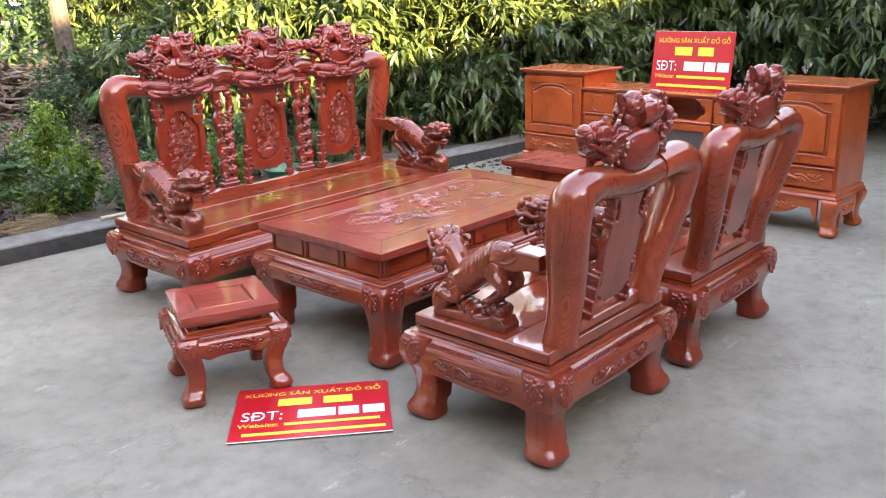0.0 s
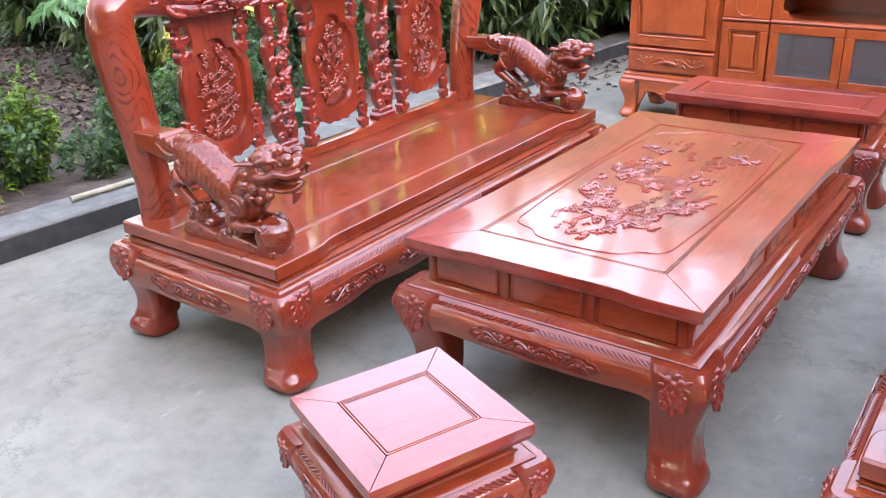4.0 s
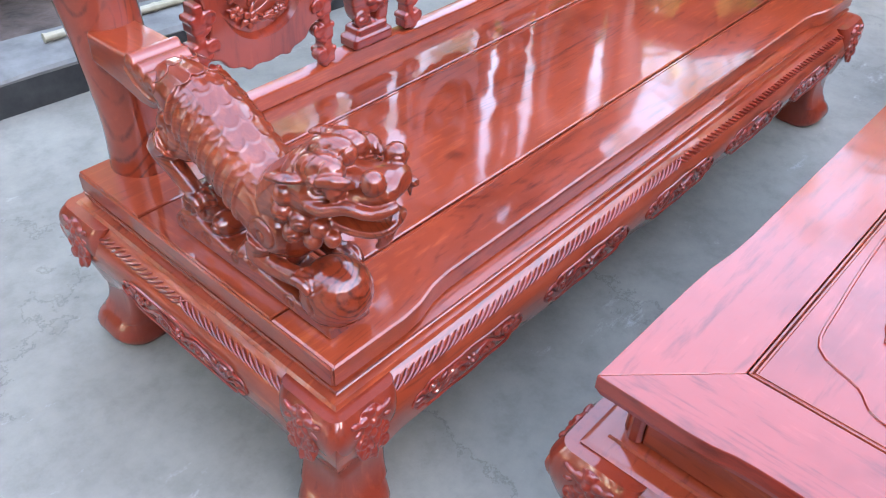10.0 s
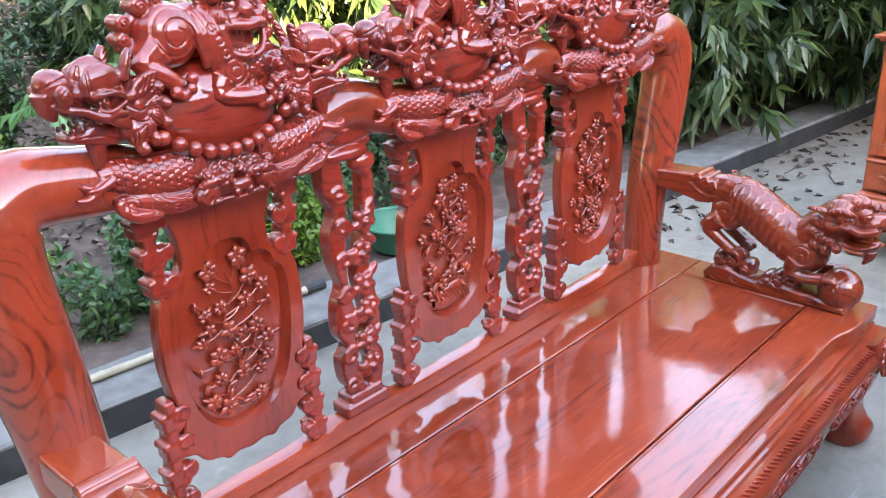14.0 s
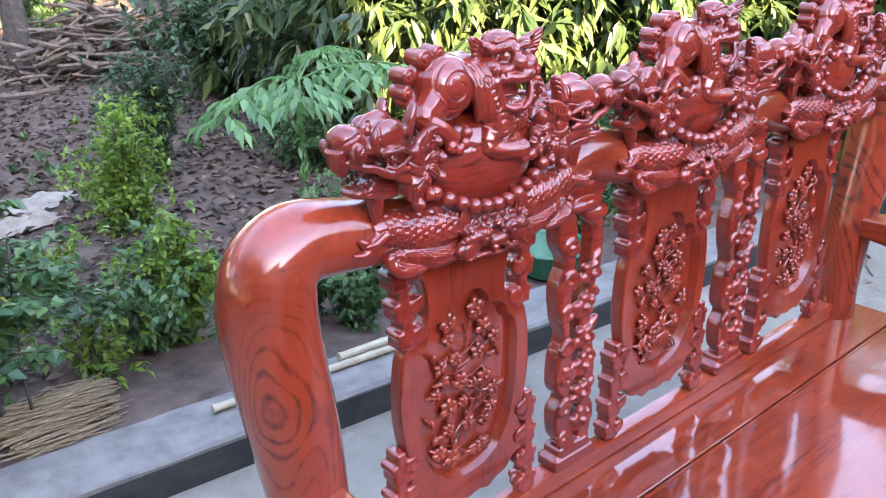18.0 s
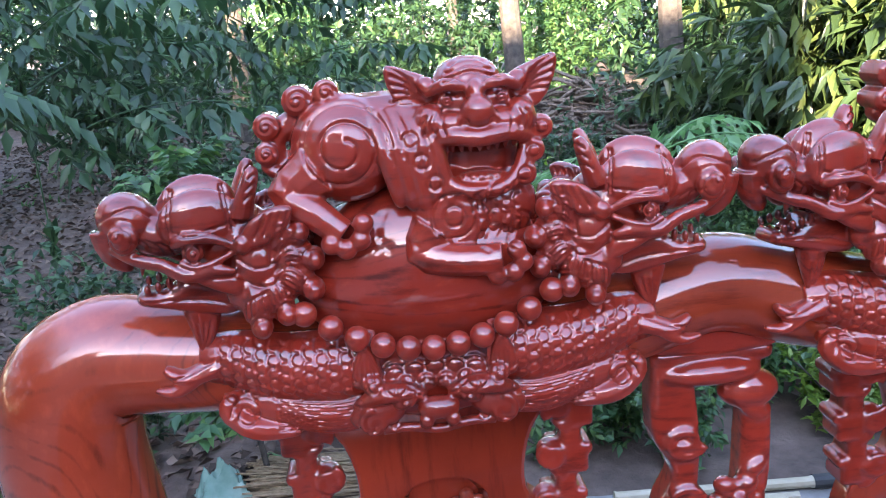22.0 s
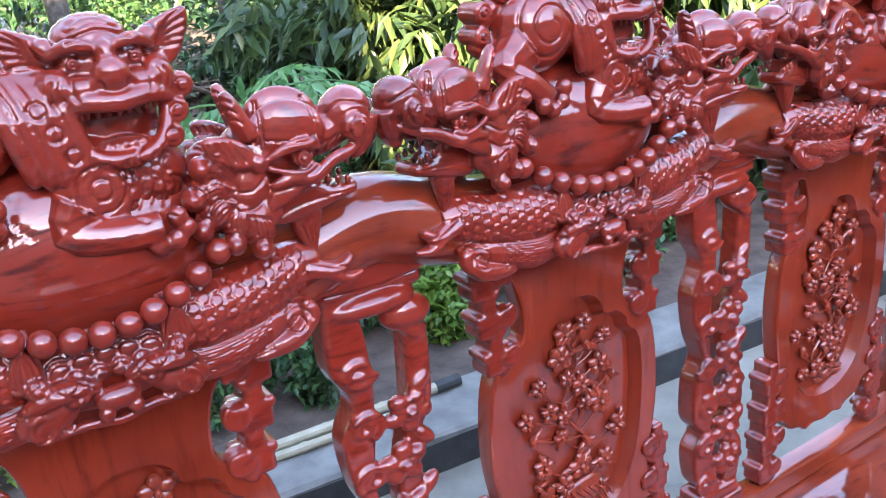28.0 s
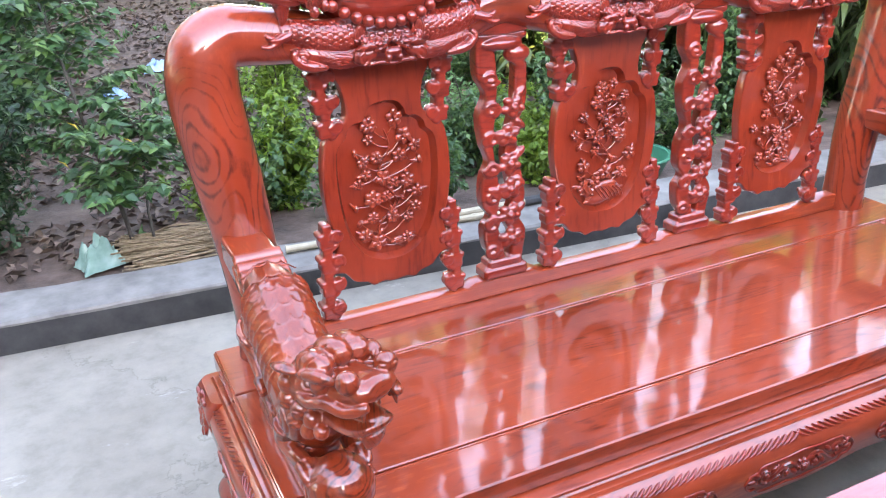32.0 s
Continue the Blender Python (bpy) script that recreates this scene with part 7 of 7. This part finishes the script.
lg = thing("fallen_log", "thick fallen branch beside the brushwood", "log", at=pose(3.62, 8.15, soil_z(3.62, 8.15) + 0.07))
part("wood", Mesh().tube([(-0.45, 0.05, 0), (0.0, 0, 0.03), (0.45, -0.06, 0.05)], [0.07, 0.075, 0.065], 10), BARK, lg)

# ---- cabinet, signs and small things ----
def arch(w, h, rise):
    """A door panel's outline: square shoulders, an ogee and a low arch between them."""
    if rise < 0.01:
        return [(-w / 2, -h / 2), (w / 2, -h / 2), (w / 2, h / 2), (-w / 2, h / 2)]
    top = [(w * 0.5, h / 2 - rise), (w * 0.42, h / 2 - rise * 0.98), (w * 0.34, h / 2 - rise * 0.62), (w * 0.24, h / 2 - rise * 0.16), (w * 0.12, h / 2 - rise * 0.02), (0, h / 2)]
    return [(-w / 2, -h / 2), (w / 2, -h / 2)] + top + [(-x, z) for x, z in top[-2::-1]]


def framed_door(parent, name, x, y, z, w, h, arched=False, mat=None, label=""):
    """A frame-and-panel door; returns it."""
    mat = mat or WCAB
    st = min(0.055, w * 0.16)
    d = part(name, Mesh().box((w, 0.022, st), (0, 0, h / 2 - st / 2), 0.003).box((w, 0.022, st), (0, 0, -h / 2 + st / 2), 0.003).box((st, 0.022, h - 2 * st), (-w / 2 + st / 2, 0, 0), 0.003).box((st, 0.022, h - 2 * st), (w / 2 - st / 2, 0, 0), 0.003), mat, parent, label, at=pose(x, y, z))
    pw, ph = w - 2 * st, h - 2 * st
    part("door_panel", Mesh().slab(arch(pw - 0.05, ph - 0.05, 0.05 if arched else 0.0), 0.020, 0.009).box((pw, 0.006, ph), (0, 0.007, 0), 0.001), mat, d, at=pose(0, 0.0, 0))
    o = arch(pw - 0.012, ph - 0.012, 0.055 if arched else 0.0)
    part("panel_bead", Mesh().tube([(a, -0.008, b) for a, b in o + o[:1]], 0.0065, 8), WCAB, d)
    return d


def cabinet(root, L, dp, zt, zm, tw, cw):
    """A long television cabinet: two towers, two narrow columns, a middle with a slot and two glazed doors; front at y = 0."""
    base = 0.305
    part("plinth", Mesh().sweep([(0, 0), (L, 0), (L, dp), (0, dp)], [(-0.01, base - 0.06), (0.02, base - 0.055), (0.026, base - 0.04), (0.012, base - 0.026), (0.014, base - 0.012), (0.0, base)]), WCABX, root)
    for cx, hx in ((0.07, -1), (L - 0.07, 1)):
        for cy, hy in ((0.07, -1), (dp - 0.07, 1)):
            part("foot", leg_mesh(base - 0.05, 0.10, 0.035, (hx, hy)), WCAB, root, at=pose(cx + hx * 0.07, cy + hy * 0.07, 0))
    for nm, w, x, y, rz in (("front_apron", L - 0.2, L / 2, 0.0, 0), ("side_apron", dp - 0.2, 0.0, dp / 2, -90), ("side_apron", dp - 0.2, L, dp / 2, 90)):
        ap = part(nm, cabinet_apron(w, 0.135), WCABX, root, at=pose(x, y - 0.0, base - 0.05, 0, 0, rz))
        for k in ((-0.365, 0.0, 0.365) if w > 1 else (0.0,)):
            part("scroll_carving", scroll_relief(0.34 if w > 1 else 0.20, 0.085, r=0.0066), WCABX, ap, at=pose(k * w, -0.0145, -0.075))
    # carcass: sides, shelves and backs that leave the slot and the glazed middle open
    for x, zt_ in ((0.0, zt), (L - tw, zt)):
        part("tower_body", Mesh().box((tw, dp - 0.02, zt_ - 0.03 - base), (x + tw / 2, dp / 2 + 0.01, (zt_ - 0.03 + base) / 2), 0.003), WCAB, root)
        top = [(x, 0), (x + tw, 0), (x + tw, dp), (x, dp)]
        part("tower_top", Mesh().sweep(top, [(0.0, zt_ - 0.034), (0.012, zt_ - 0.03), (0.014, zt_ - 0.022), (0.030, zt_ - 0.016), (0.032, zt_ - 0.004), (0.028, zt_)]), WCABX, root)
        framed_door(root, "door", x + tw / 2, -0.004, (base + 0.17 + zt - 0.05) / 2, tw - 0.03, zt - base - 0.23, True, label="framed door with an arched raised panel")
        dr = part("drawer", Mesh().box((tw - 0.03, 0.022, 0.125), (0, 0, 0), 0.004), WCABX, root, at=pose(x + tw / 2, -0.004, base + 0.082))
        part("drawer_lip", Mesh().tube([(-tw / 2 + 0.012, -0.016, 0.072), (tw / 2 - 0.012, -0.016, 0.072)], 0.009, 8), WCABX, dr)
        part("scroll_carving", scroll_relief(0.44, 0.085, r=0.0066), WCABX, dr, at=pose(0, -0.012, 0))
        part("handle", Mesh().tube(curve([(-0.05, -0.014, -0.012), (-0.03, -0.030, 0.0), (0, -0.036, 0.006), (0.03, -0.030, 0.0), (0.05, -0.014, -0.012)], 4), 0.010, 8), WCAB, dr, "carved wooden pull")
    for x in (tw, L - tw - cw):
        part("column_body", Mesh().box((cw, dp - 0.03, zm - 0.03 - base), (x + cw / 2, dp / 2 + 0.015, (zm - 0.03 + base) / 2), 0.003), WCAB, root)
        up = part("upper_panel", Mesh().box((cw - 0.024, 0.020, 0.15), (0, 0, 0), 0.004), WCAB, root, at=pose(x + cw / 2, 0.008, zm - 0.12))
        part("disc", Mesh().tube([(0.062 * math.cos(a), -0.011, 0.062 * math.sin(a)) for a in [k * math.pi / 16 for k in range(33)]], 0.0045, 6), WCAB, up)
        part("lip", Mesh().tube([(-cw / 2 + 0.01, -0.010, -0.083), (cw / 2 - 0.01, -0.010, -0.083)], 0.008, 8), WCABX, up)
        framed_door(root, "narrow_door", x + cw / 2, 0.008, (base + 0.02 + zm - 0.22) / 2, cw - 0.024, zm - 0.22 - base - 0.02)
    mx0, mx1 = tw + cw, L - tw - cw
    mw = mx1 - mx0
    part("middle_back", Mesh().box((mw, 0.02, zm - base), ((mx0 + mx1) / 2, dp - 0.02, (zm + base) / 2), 0.002), WCAB, root)
    part("middle_shelf", Mesh().box((mw, dp - 0.05, 0.02), ((mx0 + mx1) / 2, dp / 2, base + 0.01), 0.002), WCABX, root)
    part("middle_shelf", Mesh().box((mw, dp - 0.05, 0.022), ((mx0 + mx1) / 2, dp / 2, zm - 0.20), 0.002), WCABX, root)
    part("middle_lip", Mesh().tube([(mx0, -0.004, zm - 0.20), (mx1, -0.004, zm - 0.20)], 0.011, 8), WCABX, root)
    for sg, x in ((1, mx0), (-1, mx1)):
        cl = [(0, -0.08), (0.0, 0.08), (0.13, 0.08), (0.125, 0.064), (0.095, 0.058), (0.088, 0.035), (0.062, 0.028), (0.056, 0.0), (0.062, -0.026), (0.085, -0.034), (0.10, -0.056), (0.118, -0.064), (0.12, -0.08)]
        part("cloud_bracket", Mesh().slab([(sg * a, b) for a, b in cl], 0.018, 0.004), WCAB, root, at=pose(x, 0.006, zm - 0.11))
    n = 2
    for k in range(n):
        w = mw / n
        st, hh = 0.05, zm - 0.215 - base - 0.02
        z = (zm - 0.215 + base + 0.02) / 2
        d = part("glazed_door", Mesh().box((w - 0.004, 0.022, st), (0, 0, hh / 2 - st / 2), 0.003).box((w - 0.004, 0.022, st), (0, 0, -hh / 2 + st / 2), 0.003).box((st, 0.022, hh - 2 * st), (-w / 2 + st / 2 + 0.002, 0, 0), 0.003).box((st, 0.022, hh - 2 * st), (w / 2 - st / 2 - 0.002, 0, 0), 0.003), WCAB, root, "framed door with dark glass", at=pose(mx0 + (k + 0.5) * w, 0.0, z))
        g = part("pane", Mesh().box((w - 2 * st, 0.004, hh - 2 * st), (0, 0, 0), 0.001), GLASS, d)
    top = [(tw, 0.012), (L - tw, 0.012), (L - tw, dp - 0.002), (tw, dp - 0.002)]
    part("middle_top", Mesh().sweep(top, [(0.0, zm - 0.034), (0.010, zm - 0.03), (0.012, zm - 0.022), (0.024, zm - 0.016), (0.026, zm - 0.004), (0.022, zm)]), WCABX, root)


GLASS, gnt, gb, gN = nodes_of("smoked_glass")
gb.inputs["Base Color"].default_value = (0.62, 0.58, 0.54, 1)
gb.inputs["Roughness"].default_value = 0.05
gb.inputs["Transmission Weight"].default_value = 0.9
RED = plain("red_board", (0.52, 0.010, 0.018), (0.58, 0.016, 0.024), 0.32, 6.0, 0.03)
YEL = plain("yellow_print", (0.80, 0.62, 0.05), (0.86, 0.68, 0.08), 0.4, 20.0, 0.0)
WHI = plain("white_print", (0.78, 0.78, 0.78), (0.84, 0.84, 0.84), 0.4, 20.0, 0.0)


def lettering(parent, text, size, x, z, mat, wide=1.0, bold=0.0):
    cu = bpy.data.curves.new("tmp_text", "FONT")
    cu.body, cu.size, cu.align_x, cu.offset = text, size, "CENTER", bold
    ob = bpy.data.objects.new("tmp_text", cu)
    scene.collection.objects.link(ob)
    me = bpy.data.meshes.new_from_object(ob.evaluated_get(bpy.context.evaluated_depsgraph_get()))
    bpy.data.objects.remove(ob)
    me.materials.clear()
    me.materials.append(mat)
    o = new("lettering", me)
    o.parent = parent
    o.matrix_basis = pose(x, -0.0042, z, 90, 0, 0) @ Matrix.Diagonal((wide, 1, 1, 1))
    return o


def text_width(text, size):
    """How far a line of lettering reaches."""
    cu = bpy.data.curves.new("tmp_text", "FONT")
    cu.body, cu.size = text, size
    ob = bpy.data.objects.new("tmp_text", cu)
    scene.collection.objects.link(ob)
    me = bpy.data.meshes.new_from_object(ob.evaluated_get(bpy.context.evaluated_depsgraph_get()))
    bpy.data.objects.remove(ob)
    return max((v.co.x for v in me.vertices), default=0.0)


def marked(parent, text, size, x, z, mat, wide, marks):
    """A line of lettering whose letters with a stroke or a horn get it as a piece of its own."""
    lettering(parent, text, size, x, z, mat, wide)
    full = text_width(text, size)
    for i, kind in marks:
        a, b = text_width(text[:i] + "I", size) - size * 0.1, text_width(text[:i + 1], size)
        mx = x + ((a + b) / 2 - full / 2) * wide
        s = Mesh()
        if kind == "bar":
            s.box((size * 0.34, 0.0016, size * 0.09), (x + (a - full / 2) * wide + size * 0.10, 0, z + size * 0.35), 0.0003)
        else:
            r = size * 0.045
            s.tube(curve([(mx - size * 0.06, 0, z + size * 0.94), (mx + size * 0.03, 0, z + size * 0.98), (mx + size * 0.05, 0, z + size * 0.88), (mx, 0, z + size * 0.80)], 4), r, 6)
            s.tube(curve([(mx + size * 0.24, 0, z + size * 0.60), (mx + size * 0.36, 0, z + size * 0.66), (mx + size * 0.36, 0, z + size * 0.78)], 4), r, 6)
            s.v = [(p[0], p[1] * 0.1, p[2]) for p in s.v]
        part("letter_mark", s, mat, parent, at=pose(0, -0.0044, 0))


def sign_board(at, w, h, bend, label):
    """A printed red board; local x and z in its face, front at -y."""
    root = thing("sign_board", label, "sign", at=at, group="workshop signs")
    n = 16
    vs, fs = [], []
    for i in range(n + 1):
        t = i / n - 0.5
        for zz in (-h / 2, h / 2):
            for yy in (-0.0025, 0.0025):
                vs.append((t * w, yy, zz))
    for i in range(n):
        a = 4 * i
        fs += [(a, a + 4, a + 6, a + 2), (a + 1, a + 3, a + 7, a + 5), (a, a + 1, a + 5, a + 4), (a + 2, a + 6, a + 7, a + 3)]
    fs += [(0, 2, 3, 1), (4 * n, 4 * n + 1, 4 * n + 3, 4 * n + 2)]
    part("board", Mesh().add(vs, fs), RED, root)
    e = 0.004
    part("white_edge", Mesh().box((w + 0.004, 0.0046, e), (0, 0.0004, -h / 2), 0.001).box((w + 0.004, 0.0046, e), (0, 0.0004, h / 2), 0.001), WHI, root)
    marked(root, "XƯONG SẢN XUẤT DỒ GỖ", h * 0.103, 0, h * 0.315, YEL, 1.0, ((2, "horn"), (15, "bar")))
    for nm, x, z, bw, bh, mt in (("name_bar", -0.115 * w, 0.175 * h, 0.22 * w, 0.14 * h, YEL), ("name_bar", 0.165 * w, 0.175 * h, 0.19 * w, 0.14 * h, YEL),
                                 ("number_bar", 0.03 * w, -0.07 * h, 0.24 * w, 0.15 * h, WHI), ("number_bar", 0.235 * w, -0.07 * h, 0.13 * w, 0.15 * h, WHI), ("number_bar", 0.395 * w, -0.07 * h, 0.14 * w, 0.15 * h, WHI),
                                 ("address_bar", 0.13 * w, -0.25 * h, 0.60 * w, 0.045 * h, YEL), ("address_bar", 0.02 * w, -0.40 * h, 0.88 * w, 0.045 * h, YEL)):
        part(nm, Mesh().box((bw, 0.0016, bh), (0, 0, 0), 0.0004), mt, root, at=pose(x, -0.0036, z))
    marked(root, "SDT:", h * 0.235, -0.315 * w, -0.15 * h, WHI, 0.80, ((1, "bar"),))
    lettering(root, "Website:", h * 0.10, -0.33 * w, -0.275 * h, YEL, 1.0)
    return root


cab = thing("tv_cabinet", "long orange-red wooden television cabinet with two towers", "cabinet", at=CAB_AT)
cabinet(cab, CAB_L, 0.47, CAB_ZT, CAB_ZM, 0.60, 0.30)
sign_board(SIGN2_AT, 0.63, 0.44, 0.0, "red printed sign board leaning on the cabinet top")
sign_board(pose(-0.326, -1.343, 0.008, -90, 0, -41.7), 0.64, 0.45, 0.0, "red printed sign board lying on the concrete")

# ---- small things in the garden and on the kerb ----
def crumpled(w, d, h, seed, lumps=3.0):
    """A crumpled sheet or bag, closed underneath."""
    n = 22
    vs, fs = [], []
    for j in range(n + 1):
        for i in range(n + 1):
            u, v = 2 * i / n - 1, 2 * j / n - 1
            k = max(abs(u), abs(v))
            q = 0.86 + 0.22 * noise.noise((u * 1.7 + seed, v * 1.7, 0))
            z = h * max(0.0, 1 - k ** 2.2) * (0.75 + 0.6 * noise.noise((u * lumps, v * lumps, seed))) + 0.06 * h * noise.noise((u * 9, v * 9, seed))
            vs.append((u * w / 2 * q, v * d / 2 * q, max(0.001, z + 0.004)))
    for j in range(n):
        for i in range(n):
            a = j * (n + 1) + i
            fs.append((a, a + 1, a + n + 2, a + n + 1))
    ring = list(range(n + 1)) + [k * (n + 1) + n for k in range(1, n + 1)] + [n * (n + 1) + k for k in range(n - 1, -1, -1)] + [k * (n + 1) for k in range(n - 1, 0, -1)]
    base = len(vs)
    vs += [(vs[k][0], vs[k][1], 0.0) for k in ring]
    m = len(ring)
    fs += [(ring[k], base + k, base + (k + 1) % m, ring[(k + 1) % m]) for k in range(m)]
    fs.append(tuple(base + k for k in range(m))[::-1])
    return Mesh().add(vs, fs)


PLASTIC = plain("pale_green_plastic", (0.11, 0.23, 0.185), (0.22, 0.35, 0.30), 0.2, 12.0, 0.2, 0.006, 4.0)
CLOTH = plain("dirty_white_cloth", (0.20, 0.175, 0.14), (0.33, 0.30, 0.25), 0.9, 14.0, 0.3, 0.006, 6.0)
BLUEP = plain("blue_plastic", (0.10, 0.22, 0.42), (0.20, 0.36, 0.58), 0.4, 10.0, 0.2, 0.004, 4.0)
GREENP = plain("green_plastic", (0.012, 0.13, 0.075), (0.02, 0.17, 0.10), 0.35, 8.0, 0.05, 0.002, 3.0)

ky = lambda x: kerb_y(x)
solid("plastic_bag", crumpled(0.20, 0.15, 0.13, 3), PLASTIC, "crumpled pale green plastic bag on the soil by the kerb", "plastic bag", at=pose(-0.22, ky(-0.22) + 0.44, soil_z(-0.22, 2.3) + 0.02, 0, 0, 20))
solid("cloth_scrap", crumpled(0.46, 0.30, 0.045, 8, 2.5), CLOTH, "dirty white scrap of cloth lying on dead leaves", "cloth", at=pose(0.74, 4.62, soil_z(0.74, 4.62) + 0.01, 0, 0, 35))
solid("cloth_scrap", crumpled(0.55, 0.16, 0.07, 15, 5), CLOTH, "long greyish rag lying on the leaf litter", "cloth", at=pose(0.50, 4.25, soil_z(0.50, 4.25) + 0.01, 0, 0, 10))
solid("blue_wrapper", crumpled(0.24, 0.18, 0.09, 21), BLUEP, "crumpled blue plastic wrapper among dead leaves", "wrapper", at=pose(0.55, 5.9, soil_z(0.55, 5.9) + 0.01))
solid("blue_wrapper", crumpled(0.20, 0.16, 0.08, 27), BLUEP, "crumpled blue plastic wrapper among dead leaves", "wrapper", at=pose(0.15, 5.2, soil_z(0.15, 5.2) + 0.01))

basin = thing("plastic_basin", "dark green plastic basin standing behind the kerb", "basin", at=pose(2.25, ky(2.25) + 0.48, soil_z(2.25, 2.1) + 0.01))
prof = [(0.115, 0.0), (0.13, 0.01), (0.165, 0.10), (0.175, 0.125), (0.19, 0.13), (0.19, 0.138), (0.17, 0.137), (0.158, 0.10), (0.12, 0.018), (0.0, 0.014)]
part("bowl", Mesh().loft([[(r * math.cos(a), r * math.sin(a), z) for a in [k * math.pi / 16 for k in range(32)]] for r, z in prof]), GREENP, basin)
part("rim", Mesh().tube([(0.186 * math.cos(a), 0.186 * math.sin(a), 0.136) for a in [k * math.pi / 20 for k in range(41)]], 0.007, 6), GREENP, basin)

pole = thing("bamboo_pole", "pale dry bamboo pole lying along the kerb", "pole", at=pose(0.45, ky(0.45) + 0.16, 0.139, 0, 0, -5.2))
for k in range(5):
    x = k * 0.20
    part("joint", Mesh().tube([(x, 0, 0), (x + 0.004, 0, 0), (x + 0.012, 0, 0), (x + 0.188, 0, 0), (x + 0.196, 0, 0), (x + 0.2, 0, 0)], [0.0165, 0.0165, 0.0140, 0.0140, 0.0165, 0.0165], 10), BAMBOO, pole)
pole2 = thing("bamboo_pole", "second bamboo pole with a dark end on the kerb", "pole", at=pose(0.95, ky(0.95) + 0.21, 0.140, 0, 0, -3.5))
for k in range(3):
    x = k * 0.19
    part("joint", Mesh().tube([(x, 0, 0), (x + 0.01, 0, 0), (x + 0.18, 0, 0), (x + 0.19, 0, 0)], [0.0185, 0.016, 0.016, 0.0185], 10), BAMBOO, pole2)
part("dark_end", Mesh().tube([(0.57, 0, 0), (0.66, 0, 0)], 0.021, 10), KERBD, pole2, "dark wrapped end")
wd_piece = thing("white_block", "small pale block of wood on the kerb", "wood block", at=pose(1.36, ky(1.36) + 0.12, 0.122, 0, 0, 12))
part("block", Mesh().box((0.09, 0.05, 0.035), (0, 0, 0.018), 0.004), BAMBOO, wd_piece)

straw = thing("straw_bundle", "stacked bundle of dry straw behind the kerb", "straw", at=pose(0.06, ky(0.06) + 0.50, soil_z(0.1, 2.4), 0, 0, -4))
r5 = random.Random(31)
stalks = []
for k in range(6):
    h1, h2 = r5.gauss(0, 0.006), r5.gauss(0, 0.010)
    l = r5.uniform(0.15, 0.215)
    stalks.append(Mesh().tube([(-l, h1, h2), (-l * 0.3, 0, 0.003), (l * 0.35, h2, 0), (l, h1 * 2, h1)], [0.0036, 0.0033, 0.0030, 0.0022], 5).data("straw", STRAW))
for k in range(230):
    y = max(-0.15, min(0.15, r5.gauss(0, 0.072)))
    z = 0.008 + 0.085 * (1 - (y / 0.16) ** 2) * r5.random() ** 0.6
    ob = new("straw", stalks[k % 6])
    ob.parent = straw
    ob.matrix_local = pose(r5.gauss(0, 0.028), y, z, r5.uniform(0, 360), r5.gauss(0, 2.0), r5.gauss(0, 4.5))

# litter swept against the far kerb
lp = np.array([(r5.uniform(3.2, 6.4), 0, 0.006) for _ in range(150)])
for q in lp:
    q[1] = kerb_y(q[0]) - abs(r5.gauss(0, 0.28)) - 0.03
ld = np.random.RandomState(3).normal(size=lp.shape)
ld[:, 2] *= 0.15
yl = new("yard_litter", leaf_mesh("yard_litter", [leaf_cloud(lp, ld, 0.075, 0.035, fold=0.3, seed=6)], LITTER))
tagged(yl, "dry leaves swept against the kerb", "dead leaves", kind="stuff")
for k in range(5):
    x = r5.uniform(3.4, 5.6)
    tw = thing("twig", "thin dry twig on the concrete", "twig", at=pose(x, kerb_y(x) - r5.uniform(0.1, 0.7), 0.006, 0, 0, r5.uniform(-50, 50)), group="fallen twigs")
    part("wood", Mesh().tube([(-0.16, 0, 0), (-0.03, 0.012, 0.004), (0.06, -0.006, 0.003), (0.17, 0.01, 0)], 0.0045, 5), DEADW, tw)
